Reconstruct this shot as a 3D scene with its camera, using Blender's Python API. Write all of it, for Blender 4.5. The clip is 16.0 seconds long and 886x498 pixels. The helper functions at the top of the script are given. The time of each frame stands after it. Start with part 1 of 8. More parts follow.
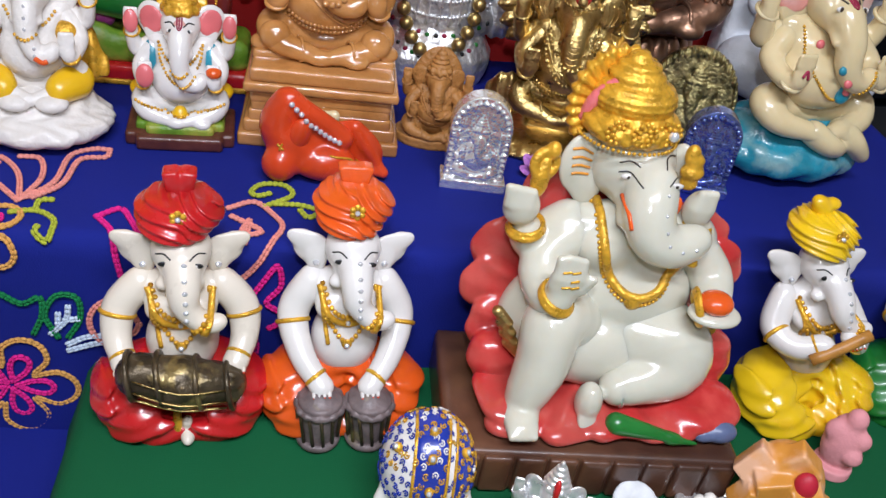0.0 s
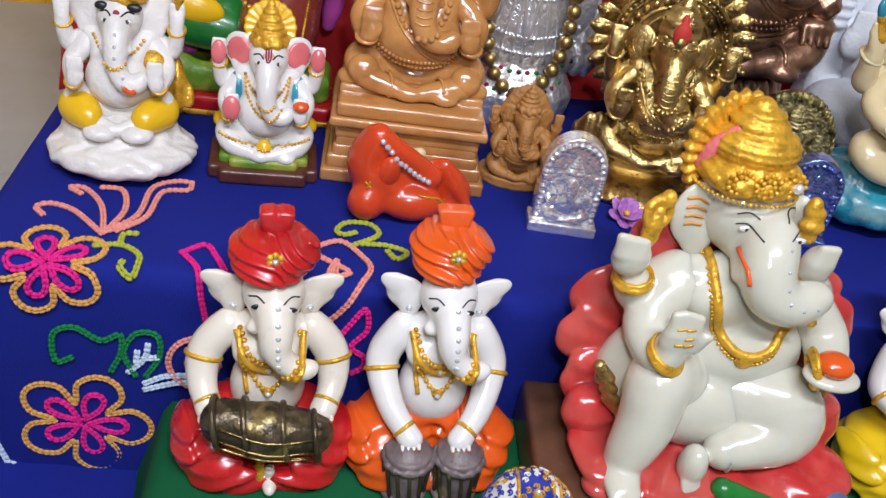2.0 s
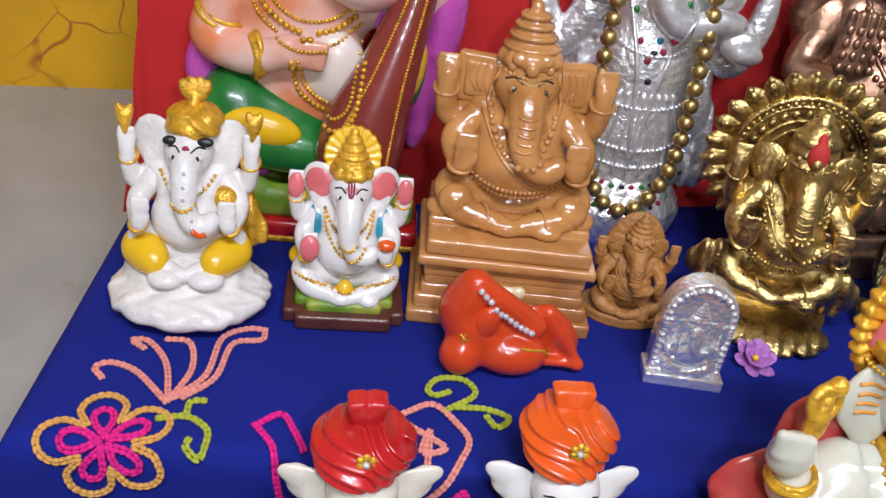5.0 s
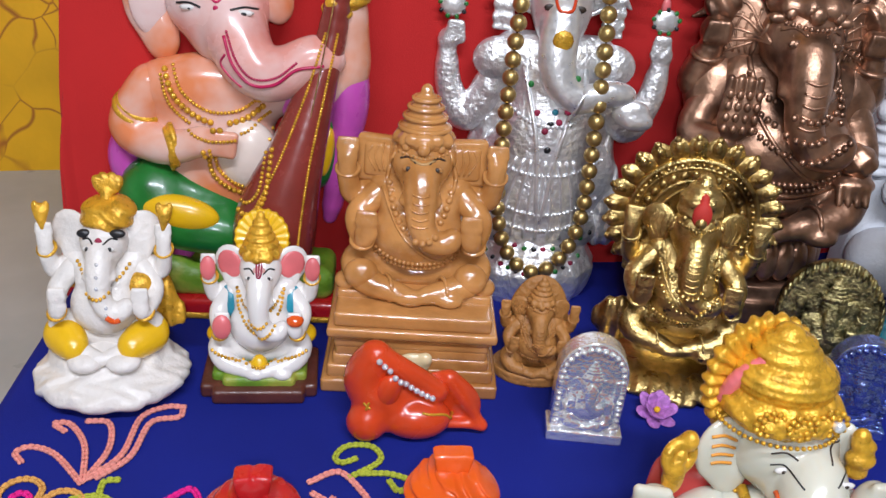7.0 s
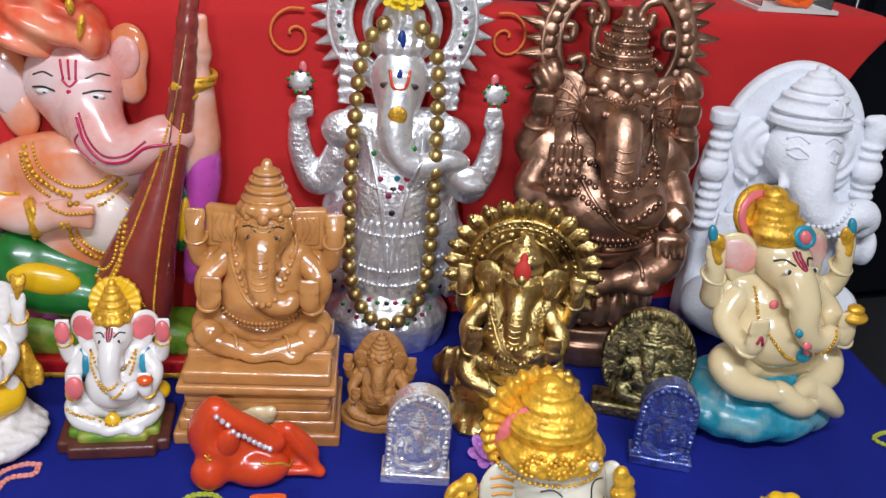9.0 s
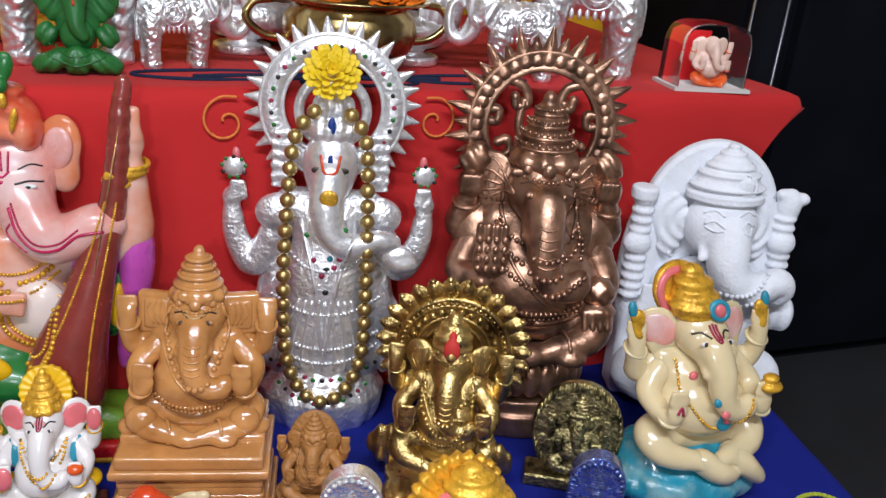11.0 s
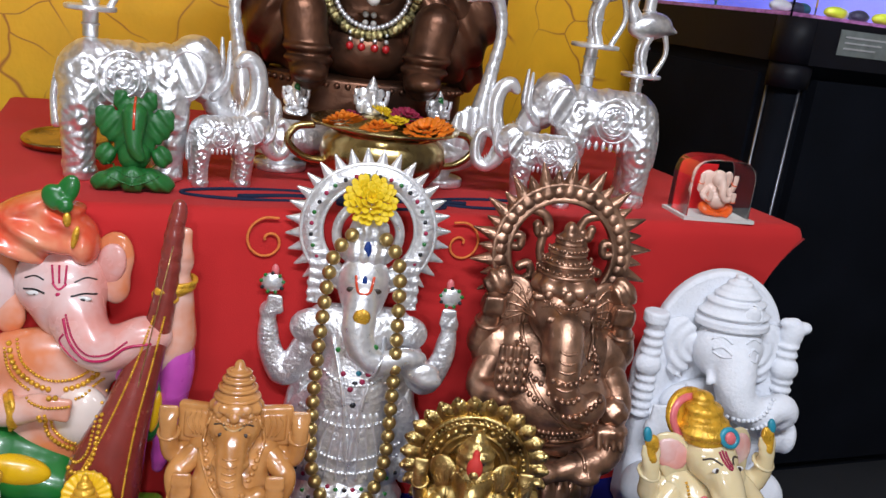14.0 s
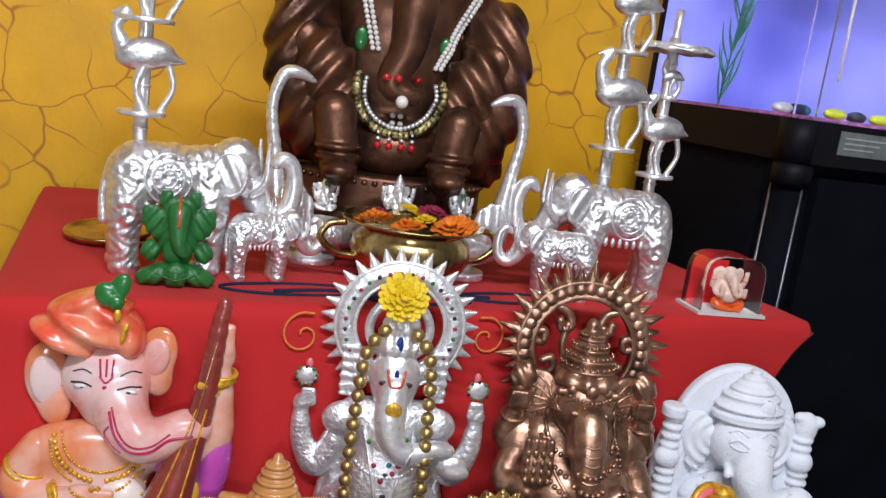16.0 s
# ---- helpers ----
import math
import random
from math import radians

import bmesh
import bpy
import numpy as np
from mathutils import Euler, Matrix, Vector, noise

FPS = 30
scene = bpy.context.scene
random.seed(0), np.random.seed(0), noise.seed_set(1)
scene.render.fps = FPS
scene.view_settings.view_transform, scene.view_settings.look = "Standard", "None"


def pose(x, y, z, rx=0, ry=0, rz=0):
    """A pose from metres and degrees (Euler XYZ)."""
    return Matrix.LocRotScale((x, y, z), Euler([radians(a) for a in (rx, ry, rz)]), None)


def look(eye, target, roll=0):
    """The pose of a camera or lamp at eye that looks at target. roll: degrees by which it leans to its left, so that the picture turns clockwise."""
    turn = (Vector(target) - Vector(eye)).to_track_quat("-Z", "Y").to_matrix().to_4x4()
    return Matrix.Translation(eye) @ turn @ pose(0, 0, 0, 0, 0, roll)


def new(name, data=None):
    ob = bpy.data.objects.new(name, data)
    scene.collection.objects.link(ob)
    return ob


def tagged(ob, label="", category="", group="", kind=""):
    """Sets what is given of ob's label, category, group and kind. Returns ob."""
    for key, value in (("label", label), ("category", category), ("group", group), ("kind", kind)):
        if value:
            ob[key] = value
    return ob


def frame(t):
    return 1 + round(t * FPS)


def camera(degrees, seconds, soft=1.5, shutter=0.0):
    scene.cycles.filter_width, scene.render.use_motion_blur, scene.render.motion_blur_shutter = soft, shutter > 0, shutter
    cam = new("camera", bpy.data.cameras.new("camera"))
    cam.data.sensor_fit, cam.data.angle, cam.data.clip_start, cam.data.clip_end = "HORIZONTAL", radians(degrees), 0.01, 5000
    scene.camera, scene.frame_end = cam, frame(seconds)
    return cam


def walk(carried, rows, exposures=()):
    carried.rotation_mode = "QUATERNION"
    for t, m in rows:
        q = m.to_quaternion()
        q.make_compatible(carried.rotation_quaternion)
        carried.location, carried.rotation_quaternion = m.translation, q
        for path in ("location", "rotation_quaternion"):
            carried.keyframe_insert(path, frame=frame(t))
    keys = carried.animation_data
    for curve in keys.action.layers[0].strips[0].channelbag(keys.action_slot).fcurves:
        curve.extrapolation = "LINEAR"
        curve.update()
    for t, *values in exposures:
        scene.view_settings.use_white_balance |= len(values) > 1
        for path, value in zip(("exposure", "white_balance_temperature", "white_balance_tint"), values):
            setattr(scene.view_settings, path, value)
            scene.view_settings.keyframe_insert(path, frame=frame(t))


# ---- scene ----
cam = camera(54.5, 16.0)
METRES, EYE, TILT, LEAN, TURN = 0.6, 0.371, -35.5, -8.5, -7.0
ROWS = [
    (0.0, 0.0, 0.0, 0.0, 0.0, 0.0, -0.0),
    (0.5, -0.0116, -0.0047, 0.0103, 0.25, 0.88, -0.21),
    (1.0, -0.0361, 0.0077, 0.019, 0.71, 1.44, -0.62),
    (1.5, -0.0533, 0.013, 0.0312, 0.99, 1.78, -1.06),
    (2.0, -0.0834, 0.0433, 0.0204, 1.61, 1.83, -1.74),
    (2.5, -0.109, 0.085, 0.0093, 2.79, 1.55, -2.53),
    (3.0, -0.1387, 0.125, 0.0358, 3.85, 1.29, -3.16),
    (3.5, -0.1518, 0.1509, 0.0704, 4.45, 1.27, -3.12),
    (4.0, -0.1658, 0.1745, 0.1053, 5.18, 1.64, -2.97),
    (4.5, -0.1613, 0.1749, 0.1386, 5.3, 3.16, -2.56),
    (7.0, -0.0201, 0.1169, 0.176, 5.81, 7.75, 0.91),
    (7.5, 0.0189, 0.0795, 0.1888, 5.87, 8.8, 1.28),
    (8.0, 0.0598, 0.0581, 0.1872, 5.77, 9.27, 1.67),
    (8.5, 0.0947, 0.0408, 0.1868, 4.8, 9.67, 2.11),
    (9.0, 0.1437, 0.0245, 0.1903, 2.99, 9.91, 2.68),
    (9.5, 0.1801, 0.0162, 0.1974, 2.18, 10.29, 3.18),
    (12.0, 0.177, -0.0369, 0.2325, -0.58, 14.8, 4.57),
    (12.5, 0.1711, -0.0478, 0.2381, -0.51, 15.25, 3.88),
    (13.0, 0.1608, -0.0706, 0.2462, -0.73, 16.27, 3.27),
    (13.5, 0.1459, -0.0897, 0.2533, -0.86, 17.68, 2.88),
    (14.0, 0.1273, -0.1106, 0.2592, -0.92, 18.71, 2.49),
    (14.5, 0.113, -0.1276, 0.2663, -1.1, 20.26, 2.33),
    (15.0, 0.0956, -0.1423, 0.2707, -1.24, 21.4, 2.2),
    (15.5, 0.0835, -0.154, 0.2727, -1.41, 22.11, 2.11),
    (16.0, 0.0669, -0.1827, 0.2757, -1.5, 23.57, 2.13),
]
walk(cam, [(t, pose(0, 0, EYE, TILT, LEAN, TURN) @ pose(METRES * x, METRES * y, METRES * z, 90 + pitch, roll, yaw)) for t, x, y, z, yaw, pitch, roll in ROWS])

# ---- world and lights ----
world = bpy.data.worlds.new("room_dark")
world.use_nodes = True
world.node_tree.nodes["Background"].inputs[0].default_value = (0.5, 0.55, 0.65, 1)
world.node_tree.nodes["Background"].inputs[1].default_value = 0.05
scene.world = world


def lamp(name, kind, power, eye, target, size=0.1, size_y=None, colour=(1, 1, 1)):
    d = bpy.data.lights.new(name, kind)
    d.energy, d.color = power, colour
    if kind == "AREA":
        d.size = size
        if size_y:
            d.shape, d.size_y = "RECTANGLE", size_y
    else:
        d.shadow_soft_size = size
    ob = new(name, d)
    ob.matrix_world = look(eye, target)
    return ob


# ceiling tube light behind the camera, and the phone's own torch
lamp("tube_light", "AREA", 40, (0.1, -0.55, 1.75), (0.15, 0.7, 0.1), 1.3, 0.12, (0.89, 0.94, 1.07))
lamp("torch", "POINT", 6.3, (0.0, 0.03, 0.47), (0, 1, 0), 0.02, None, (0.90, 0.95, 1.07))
scene.view_settings.exposure = 0.0


# ---- materials ----
def mat(name, colour, rough=0.5, metal=0.0, spread=0.25, scale=60.0, bump=0.0, bscale=200.0, coat=0.0, sss=0.0,
        tint=None, tmin=0.45, tmax=0.65, tscale=12.0, kind="noise", trans=0.0, spec=0.5, detail=6.0):
    """A surface with grain and larger stains: colour varied by noise, tint as patches, bump as relief."""
    m = bpy.data.materials.new(name)
    m.use_nodes = True
    nt = m.node_tree
    b = nt.nodes["Principled BSDF"]
    L = nt.links.new
    tc = nt.nodes.new("ShaderNodeTexCoord")
    n = nt.nodes.new("ShaderNodeTexNoise")
    n.inputs["Scale"].default_value, n.inputs["Detail"].default_value = scale, 5
    L(tc.outputs["Object"], n.inputs["Vector"])
    r = nt.nodes.new("ShaderNodeValToRGB")
    lo = tuple(c * (1 - spread) for c in colour)
    hi = tuple(min(1, c * (1 + spread * 0.6)) for c in colour)
    r.color_ramp.elements[0].color, r.color_ramp.elements[1].color = (*lo, 1), (*hi, 1)
    r.color_ramp.elements[0].position, r.color_ramp.elements[1].position = 0.3, 0.7
    L(n.outputs["Fac"], r.inputs["Fac"])
    out = r.outputs["Color"]
    if tint:
        n2 = nt.nodes.new("ShaderNodeTexNoise")
        n2.inputs["Scale"].default_value, n2.inputs["Detail"].default_value = tscale, 4
        L(tc.outputs["Object"], n2.inputs["Vector"])
        r2 = nt.nodes.new("ShaderNodeMapRange")
        r2.inputs["From Min"].default_value, r2.inputs["From Max"].default_value = tmin, tmax
        L(n2.outputs["Fac"], r2.inputs["Value"])
        mx = nt.nodes.new("ShaderNodeMix")
        mx.data_type = "RGBA"
        mx.inputs["B"].default_value = (*tint, 1)
        L(r2.outputs["Result"], mx.inputs["Factor"])
        L(out, mx.inputs["A"])
        out = mx.outputs["Result"]
    L(out, b.inputs["Base Color"])
    b.inputs["Roughness"].default_value, b.inputs["Metallic"].default_value = rough, metal
    b.inputs["Coat Weight"].default_value, b.inputs["Coat Roughness"].default_value = coat, 0.08
    b.inputs["Specular IOR Level"].default_value = spec
    b.inputs["Transmission Weight"].default_value = trans
    if sss:
        b.inputs["Subsurface Weight"].default_value = sss
        b.inputs["Subsurface Radius"].default_value = (0.012, 0.009, 0.007)
        b.inputs["Subsurface Scale"].default_value = 0.5
    rr = nt.nodes.new("ShaderNodeMapRange")
    rr.inputs["To Min"].default_value, rr.inputs["To Max"].default_value = max(0.03, rough - 0.1), min(1, rough + 0.12)
    L(n.outputs["Fac"], rr.inputs["Value"])
    L(rr.outputs["Result"], b.inputs["Roughness"])
    if bump:
        if kind == "voronoi":
            t = nt.nodes.new("ShaderNodeTexVoronoi")
            t.inputs["Scale"].default_value = bscale
            bo = t.outputs["Distance"]
        elif kind == "carve":
            t = nt.nodes.new("ShaderNodeTexWave")
            t.wave_type, t.inputs["Scale"].default_value = "RINGS", bscale * 0.35
            t.inputs["Distortion"].default_value, t.inputs["Detail"].default_value, t.inputs["Detail Scale"].default_value = 9.0, 3.0, 2.2
            bo = t.outputs["Fac"]
        else:
            t = nt.nodes.new("ShaderNodeTexNoise")
            t.inputs["Scale"].default_value, t.inputs["Detail"].default_value = bscale, detail
            bo = t.outputs["Fac"]
        L(tc.outputs["Object"], t.inputs["Vector"])
        bp = nt.nodes.new("ShaderNodeBump")
        bp.inputs["Strength"].default_value, bp.inputs["Distance"].default_value = min(1, bump), 0.002 * max(1, bump)
        L(bo, bp.inputs["Height"])
        L(bp.outputs["Normal"], b.inputs["Normal"])
    return m


WHITE = mat("white_glazed_resin", (0.74, 0.71, 0.68), 0.22, 0, 0.06, 40, 0.08, 150, 0.4)
IVORY = mat("ivory_resin", (0.72, 0.65, 0.55), 0.28, 0, 0.08, 40, 0.08, 150, 0.3)
MILK = mat("milky_translucent_resin", (0.61, 0.59, 0.49), 0.16, 0, 0.08, 25, 0.12, 90, 0.5, 0.3)
CREAM = mat("cream_translucent_resin", (0.70, 0.57, 0.33), 0.2, 0, 0.1, 25, 0.04, 60, 0.5, 0.2)
MARBLE = mat("white_marble_powder", (0.74, 0.70, 0.66), 0.42, 0, 0.1, 60, 0.6, 200, 0.2)
PLASTER = mat("white_plaster", (0.76, 0.78, 0.82), 0.75, 0, 0.06, 60, 0.5, 300)
GOLDP = mat("gold_paint", (0.74, 0.40, 0.035), 0.28, 0.4, 0.35, 120, 0.5, 420)
GOLD = mat("antique_gold_metal", (0.70, 0.51, 0.20), 0.29, 1, 0.45, 90, 0.5, 380, kind="noise", tint=(0.10, 0.055, 0.02), tmin=0.52, tmax=0.74, tscale=45)
BEADGOLD = mat("matt_gold_beads", (0.48, 0.34, 0.13), 0.33, 0.9, 0.2, 60)
SILVER = mat("silver_foil_metal", (0.90, 0.91, 0.93), 0.32, 0.78, 0.15, 150, 1.0, 200, kind="noise", detail=4)
SILVERC = mat("carved_silver_metal", (0.90, 0.91, 0.94), 0.34, 0.92, 0.2, 150, 0.35, 380, kind="noise", detail=4)
SILVERP = mat("polished_silver_metal", (0.92, 0.93, 0.95), 0.3, 0.78, 0.15, 150, 0.3, 200)
BRONZE = mat("brown_bronze", (0.43, 0.245, 0.16), 0.32, 0.86, 0.45, 60, 0.2, 300, tint=(0.05, 0.025, 0.018), tmin=0.5, tmax=0.75, tscale=25)
BIGBRONZE = mat("dark_bronze", (0.17, 0.078, 0.045), 0.36, 0.8, 0.45, 30, 0.25, 160, tint=(0.035, 0.018, 0.013), tmin=0.48, tmax=0.7, tscale=12)
BRASS = mat("brass", (0.56, 0.42, 0.17), 0.24, 1, 0.25, 30, 0.1, 150, tint=(0.2, 0.15, 0.07), tscale=20)
PLAQUE = mat("dull_antique_brass", (0.52, 0.44, 0.20), 0.32, 1, 0.5, 150, 0.8, 400, tint=(0.05, 0.045, 0.02), tmin=0.45, tmax=0.65, tscale=70)
RED = mat("red_glossy_paint", (0.50, 0.012, 0.015), 0.25, 0, 0.25, 30, 0.15, 90, 0.5)
ORANGE = mat("orange_glossy_paint", (0.75, 0.10, 0.012), 0.22, 0, 0.15, 30, 0.1, 90, 0.5)
VERM = mat("vermilion_paint", (0.62, 0.055, 0.012), 0.25, 0, 0.18, 30, 0.12, 120, 0.4)
YELLOW = mat("yellow_glossy_paint", (0.80, 0.52, 0.012), 0.25, 0, 0.15, 20, 0.1, 90, 0.5, tint=(0.74, 0.33, 0.01), tmin=0.5, tmax=0.8, tscale=18)
YELM = mat("yellow_paint", (0.80, 0.47, 0.01), 0.3, 0, 0.1, 30, 0.1, 120, 0.4)
LOTUS = mat("pink_red_resin_petals", (0.60, 0.085, 0.07), 0.2, 0, 0.3, 18, 0.3, 90, 0.5, 0.1, tint=(0.50, 0.03, 0.03), tmin=0.42, tmax=0.62, tscale=22)
WOODST = mat("glazed_caramel_wood", (0.57, 0.26, 0.08), 0.16, 0, 0.25, 25, 0.35, 140, 0.8, tint=(0.38, 0.155, 0.04), tscale=22)
SANDAL = mat("sandalwood", (0.43, 0.19, 0.05), 0.5, 0, 0.25, 50, 0.8, 260)
SLABW = mat("dark_wood_slab", (0.13, 0.055, 0.03), 0.35, 0, 0.4, 20, 0.2, 120, 0.2, tint=(0.055, 0.022, 0.014), tmin=0.42, tmax=0.62, tscale=14)
BLACK = mat("black_paint", (0.012, 0.012, 0.014), 0.35, 0, 0.2)
DARKB = mat("dark_brown_paint", (0.035, 0.022, 0.015), 0.4, 0, 0.4)
DRUMB = mat("antique_drum_bronze", (0.10, 0.075, 0.045), 0.3, 0.6, 0.6, 90, 0.5, 250, tint=(0.35, 0.26, 0.10), tmin=0.56, tmax=0.72, tscale=60)
DRUMG = mat("grey_mauve_drum", (0.17, 0.13, 0.13), 0.45, 0.1, 0.4, 90, 0.4, 250, tint=(0.32, 0.25, 0.12), tmin=0.58, tmax=0.75, tscale=60)
CRYST = mat("rhinestone", (0.85, 0.87, 0.92), 0.08, 0.6, 0.1, 60)
PEARL = mat("pearl", (0.80, 0.76, 0.70), 0.18, 0, 0.05, 60, 0, 100, 0.4)
PINK = mat("pink_paint", (0.72, 0.16, 0.17), 0.3, 0, 0.2, 40, 0.1, 120, 0.4)
PINKL = mat("pale_pink_paint", (0.70, 0.30, 0.25), 0.26, 0, 0.12, 30, 0.05, 120, 0.5, tint=(0.74, 0.55, 0.52), tmin=0.38, tmax=0.6, tscale=18)
PEACH = mat("airbrushed_peach_paint", (0.70, 0.22, 0.09), 0.2, 0, 0.12, 20, 0.04, 60, 0.5, tint=(0.74, 0.50, 0.43), tmin=0.42, tmax=0.62, tscale=14)
MAGENTA = mat("magenta_paint", (0.55, 0.08, 0.42), 0.28, 0, 0.2, 30, 0.05, 100, 0.4)
TEAL = mat("teal_paint", (0.02, 0.26, 0.36), 0.35, 0, 0.25, 40, 0.2, 150, 0.3)
AQUA = mat("aqua_resin_base", (0.02, 0.25, 0.34), 0.25, 0, 0.35, 40, 0.5, 150, 0.3, tint=(0.36, 0.46, 0.40), tmin=0.5, tmax=0.8, tscale=30)
GREENP = mat("green_paint", (0.012, 0.16, 0.025), 0.3, 0, 0.25, 40, 0.1, 150, 0.4)
LEAFG = mat("leaf_green_paint", (0.015, 0.13, 0.025), 0.4, 0, 0.3, 60, 0.4, 200)
GRASSG = mat("grass_green_paint", (0.13, 0.26, 0.02), 0.4, 0, 0.3, 40, 0.4, 220, tint=(0.38, 0.36, 0.06), tmin=0.48, tmax=0.68, tscale=35)
MAROON = mat("maroon_paint", (0.23, 0.032, 0.024), 0.25, 0, 0.25, 30, 0.08, 100, 0.5)
BASEBR = mat("brown_base_paint", (0.10, 0.028, 0.018), 0.35, 0, 0.3, 60, 0.3, 200, 0.2)
TURB = mat("coral_turban_paint", (0.72, 0.085, 0.035), 0.22, 0, 0.15, 20, 0.05, 60, 0.5, tint=(0.80, 0.36, 0.20), tmin=0.47, tmax=0.66, tscale=16)
MARIG = mat("marigold_petals", (0.82, 0.58, 0.012), 0.6, 0, 0.2, 80)
MARIO = mat("orange_petals", (0.80, 0.20, 0.006), 0.6, 0, 0.25, 80)
ROSE = mat("crimson_petals", (0.30, 0.01, 0.05), 0.6, 0, 0.3, 80)


def glass(name, colour, rough=0.02, ior=1.45, bump=0.0):
    m = bpy.data.materials.new(name)
    m.use_nodes = True
    b = m.node_tree.nodes["Principled BSDF"]
    b.inputs["Base Color"].default_value = (*colour, 1)
    b.inputs["Roughness"].default_value, b.inputs["IOR"].default_value = rough, ior
    b.inputs["Transmission Weight"].default_value = 1.0
    return m


CLEARG = mat("frosted_clear_acrylic", (0.97, 0.98, 1.0), 0.14, 0.72, 0.05, 120, 1.2, 130, 1.0, trans=0.1, detail=2)
BLUEG = mat("blue_clear_acrylic", (0.20, 0.28, 0.70), 0.12, 0.75, 0.5, 120, 1.2, 160, 1.0, trans=0.3, detail=3)
PANE = glass("clear_plastic_sheet", (0.95, 0.96, 0.97), 0.02, 1.2)


def cloth(name, colour, spread=0.15, weave=900.0, fold=5.0, sheen=0.2):
    m = mat(name, colour, 0.85, 0, spread, fold, 0.25, weave, spec=0.2)
    m.node_tree.nodes["Principled BSDF"].inputs["Sheen Weight"].default_value = sheen
    return m


BLUEC = cloth("royal_blue_cotton", (0.007, 0.015, 0.205), 0.2, sheen=0.0)
REDC = cloth("red_felt", (0.52, 0.022, 0.022), 0.12, sheen=0.05)
GREENC = cloth("green_felt", (0.004, 0.095, 0.033), 0.15, sheen=0.0)


# ---- sculpting: blended solids, meshed on a grid ----
def rotm(rot):
    return np.array(Euler([radians(a) for a in rot]).to_matrix())


def ell(c, r, rot=(0, 0, 0)):
    c, r, R = np.array(c, float), np.array(r, float), rotm(rot)
    e = np.abs(R) @ r

    def f(p):
        q = (p - c) @ R
        k0 = np.linalg.norm(q / r, axis=-1)
        k1 = np.linalg.norm(q / (r * r), axis=-1) + 1e-9
        return k0 * (k0 - 1) / k1
    return c - e, c + e, f


def cap(a, b, ra, rb):
    a, b = np.array(a, float), np.array(b, float)
    m = max(ra, rb)

    def f(p):
        ba = b - a
        h = np.clip((p - a) @ ba / (ba @ ba + 1e-12), 0, 1)
        return np.linalg.norm(p - a - h[..., None] * ba, axis=-1) - (ra + (rb - ra) * h)
    return np.minimum(a, b) - m, np.maximum(a, b) + m, f


def rbox(c, half, r=0.02, rot=(0, 0, 0)):
    c, half, R = np.array(c, float), np.array(half, float), rotm(rot)
    e = np.abs(R) @ half

    def f(p):
        q = np.abs((p - c) @ R) - (half - r)
        return np.linalg.norm(np.maximum(q, 0), axis=-1) + np.minimum(q.max(axis=-1), 0) - r
    return c - e, c + e, f


def disc(c, rad, h, r=0.01, rot=(0, 0, 0), oval=1.0):
    """A round slab: axis z before rot, half height h."""
    c, R = np.array(c, float), rotm(rot)
    e = np.abs(R) @ np.array([rad, rad * oval, h])

    def f(p):
        q = (p - c) @ R
        d0 = np.hypot(q[..., 0], q[..., 1] / oval) - rad + r
        d1 = np.abs(q[..., 2]) - h + r
        return np.hypot(np.maximum(d0, 0), np.maximum(d1, 0)) + np.minimum(np.maximum(d0, d1), 0) - r
    return c - e, c + e, f


def ring(c, rad, r, rot=(0, 0, 0), oval=1.0):
    c, R = np.array(c, float), rotm(rot)
    e = np.abs(R) @ np.array([rad + r, rad * max(1, oval) + r, r])

    def f(p):
        q = (p - c) @ R
        return np.hypot(np.hypot(q[..., 0], q[..., 1] / oval) - rad, q[..., 2]) - r
    return c - e, c + e, f


def ripple(prim, amp, wave):
    """The solid with its surface waved: wave(x, y, z) runs from -1 to 1."""
    lo, hi, f = prim
    return lo - amp, hi + amp, lambda p: f(p) + amp * wave(p[..., 0], p[..., 1], p[..., 2])


def mirror(prims):
    out = []
    for lo, hi, f in prims:
        s = np.array([-1, 1, 1])
        l2, h2 = np.array(hi) * s, np.array(lo) * s
        out.append((np.array([l2[0], lo[1], lo[2]]), np.array([h2[0], hi[1], hi[2]]), (lambda g: lambda p: g(p * s))(f)))
    return out


def both(*prims):
    return list(prims) + mirror(prims)


def spline(pts, n=6):
    pts = [np.array(p, float) for p in pts]
    P = [2 * pts[0] - pts[1]] + pts + [2 * pts[-1] - pts[-2]]
    out = []
    for i in range(1, len(P) - 2):
        for k in range(n):
            t = k / n
            a, b, c, d = P[i - 1:i + 3]
            out.append(0.5 * (2 * b + (c - a) * t + (2 * a - 5 * b + 4 * c - d) * t * t + (3 * b - a - 3 * c + d) * t ** 3))
    return out + [pts[-1]]


def limb(pts, radii, n=4):
    q = spline([(*p, r) for p, r in zip(pts, radii)], n)
    return [cap(a[:3], b[:3], max(a[3], 0.002), max(b[3], 0.002)) for a, b in zip(q, q[1:])]


CORNERS = [(i, j, k) for i in (0, 1) for j in (0, 1) for k in (0, 1)]
EDGES = [(a, b) for a in range(8) for b in range(a + 1, 8) if sum(x != y for x, y in zip(CORNERS[a], CORNERS[b])) == 1]


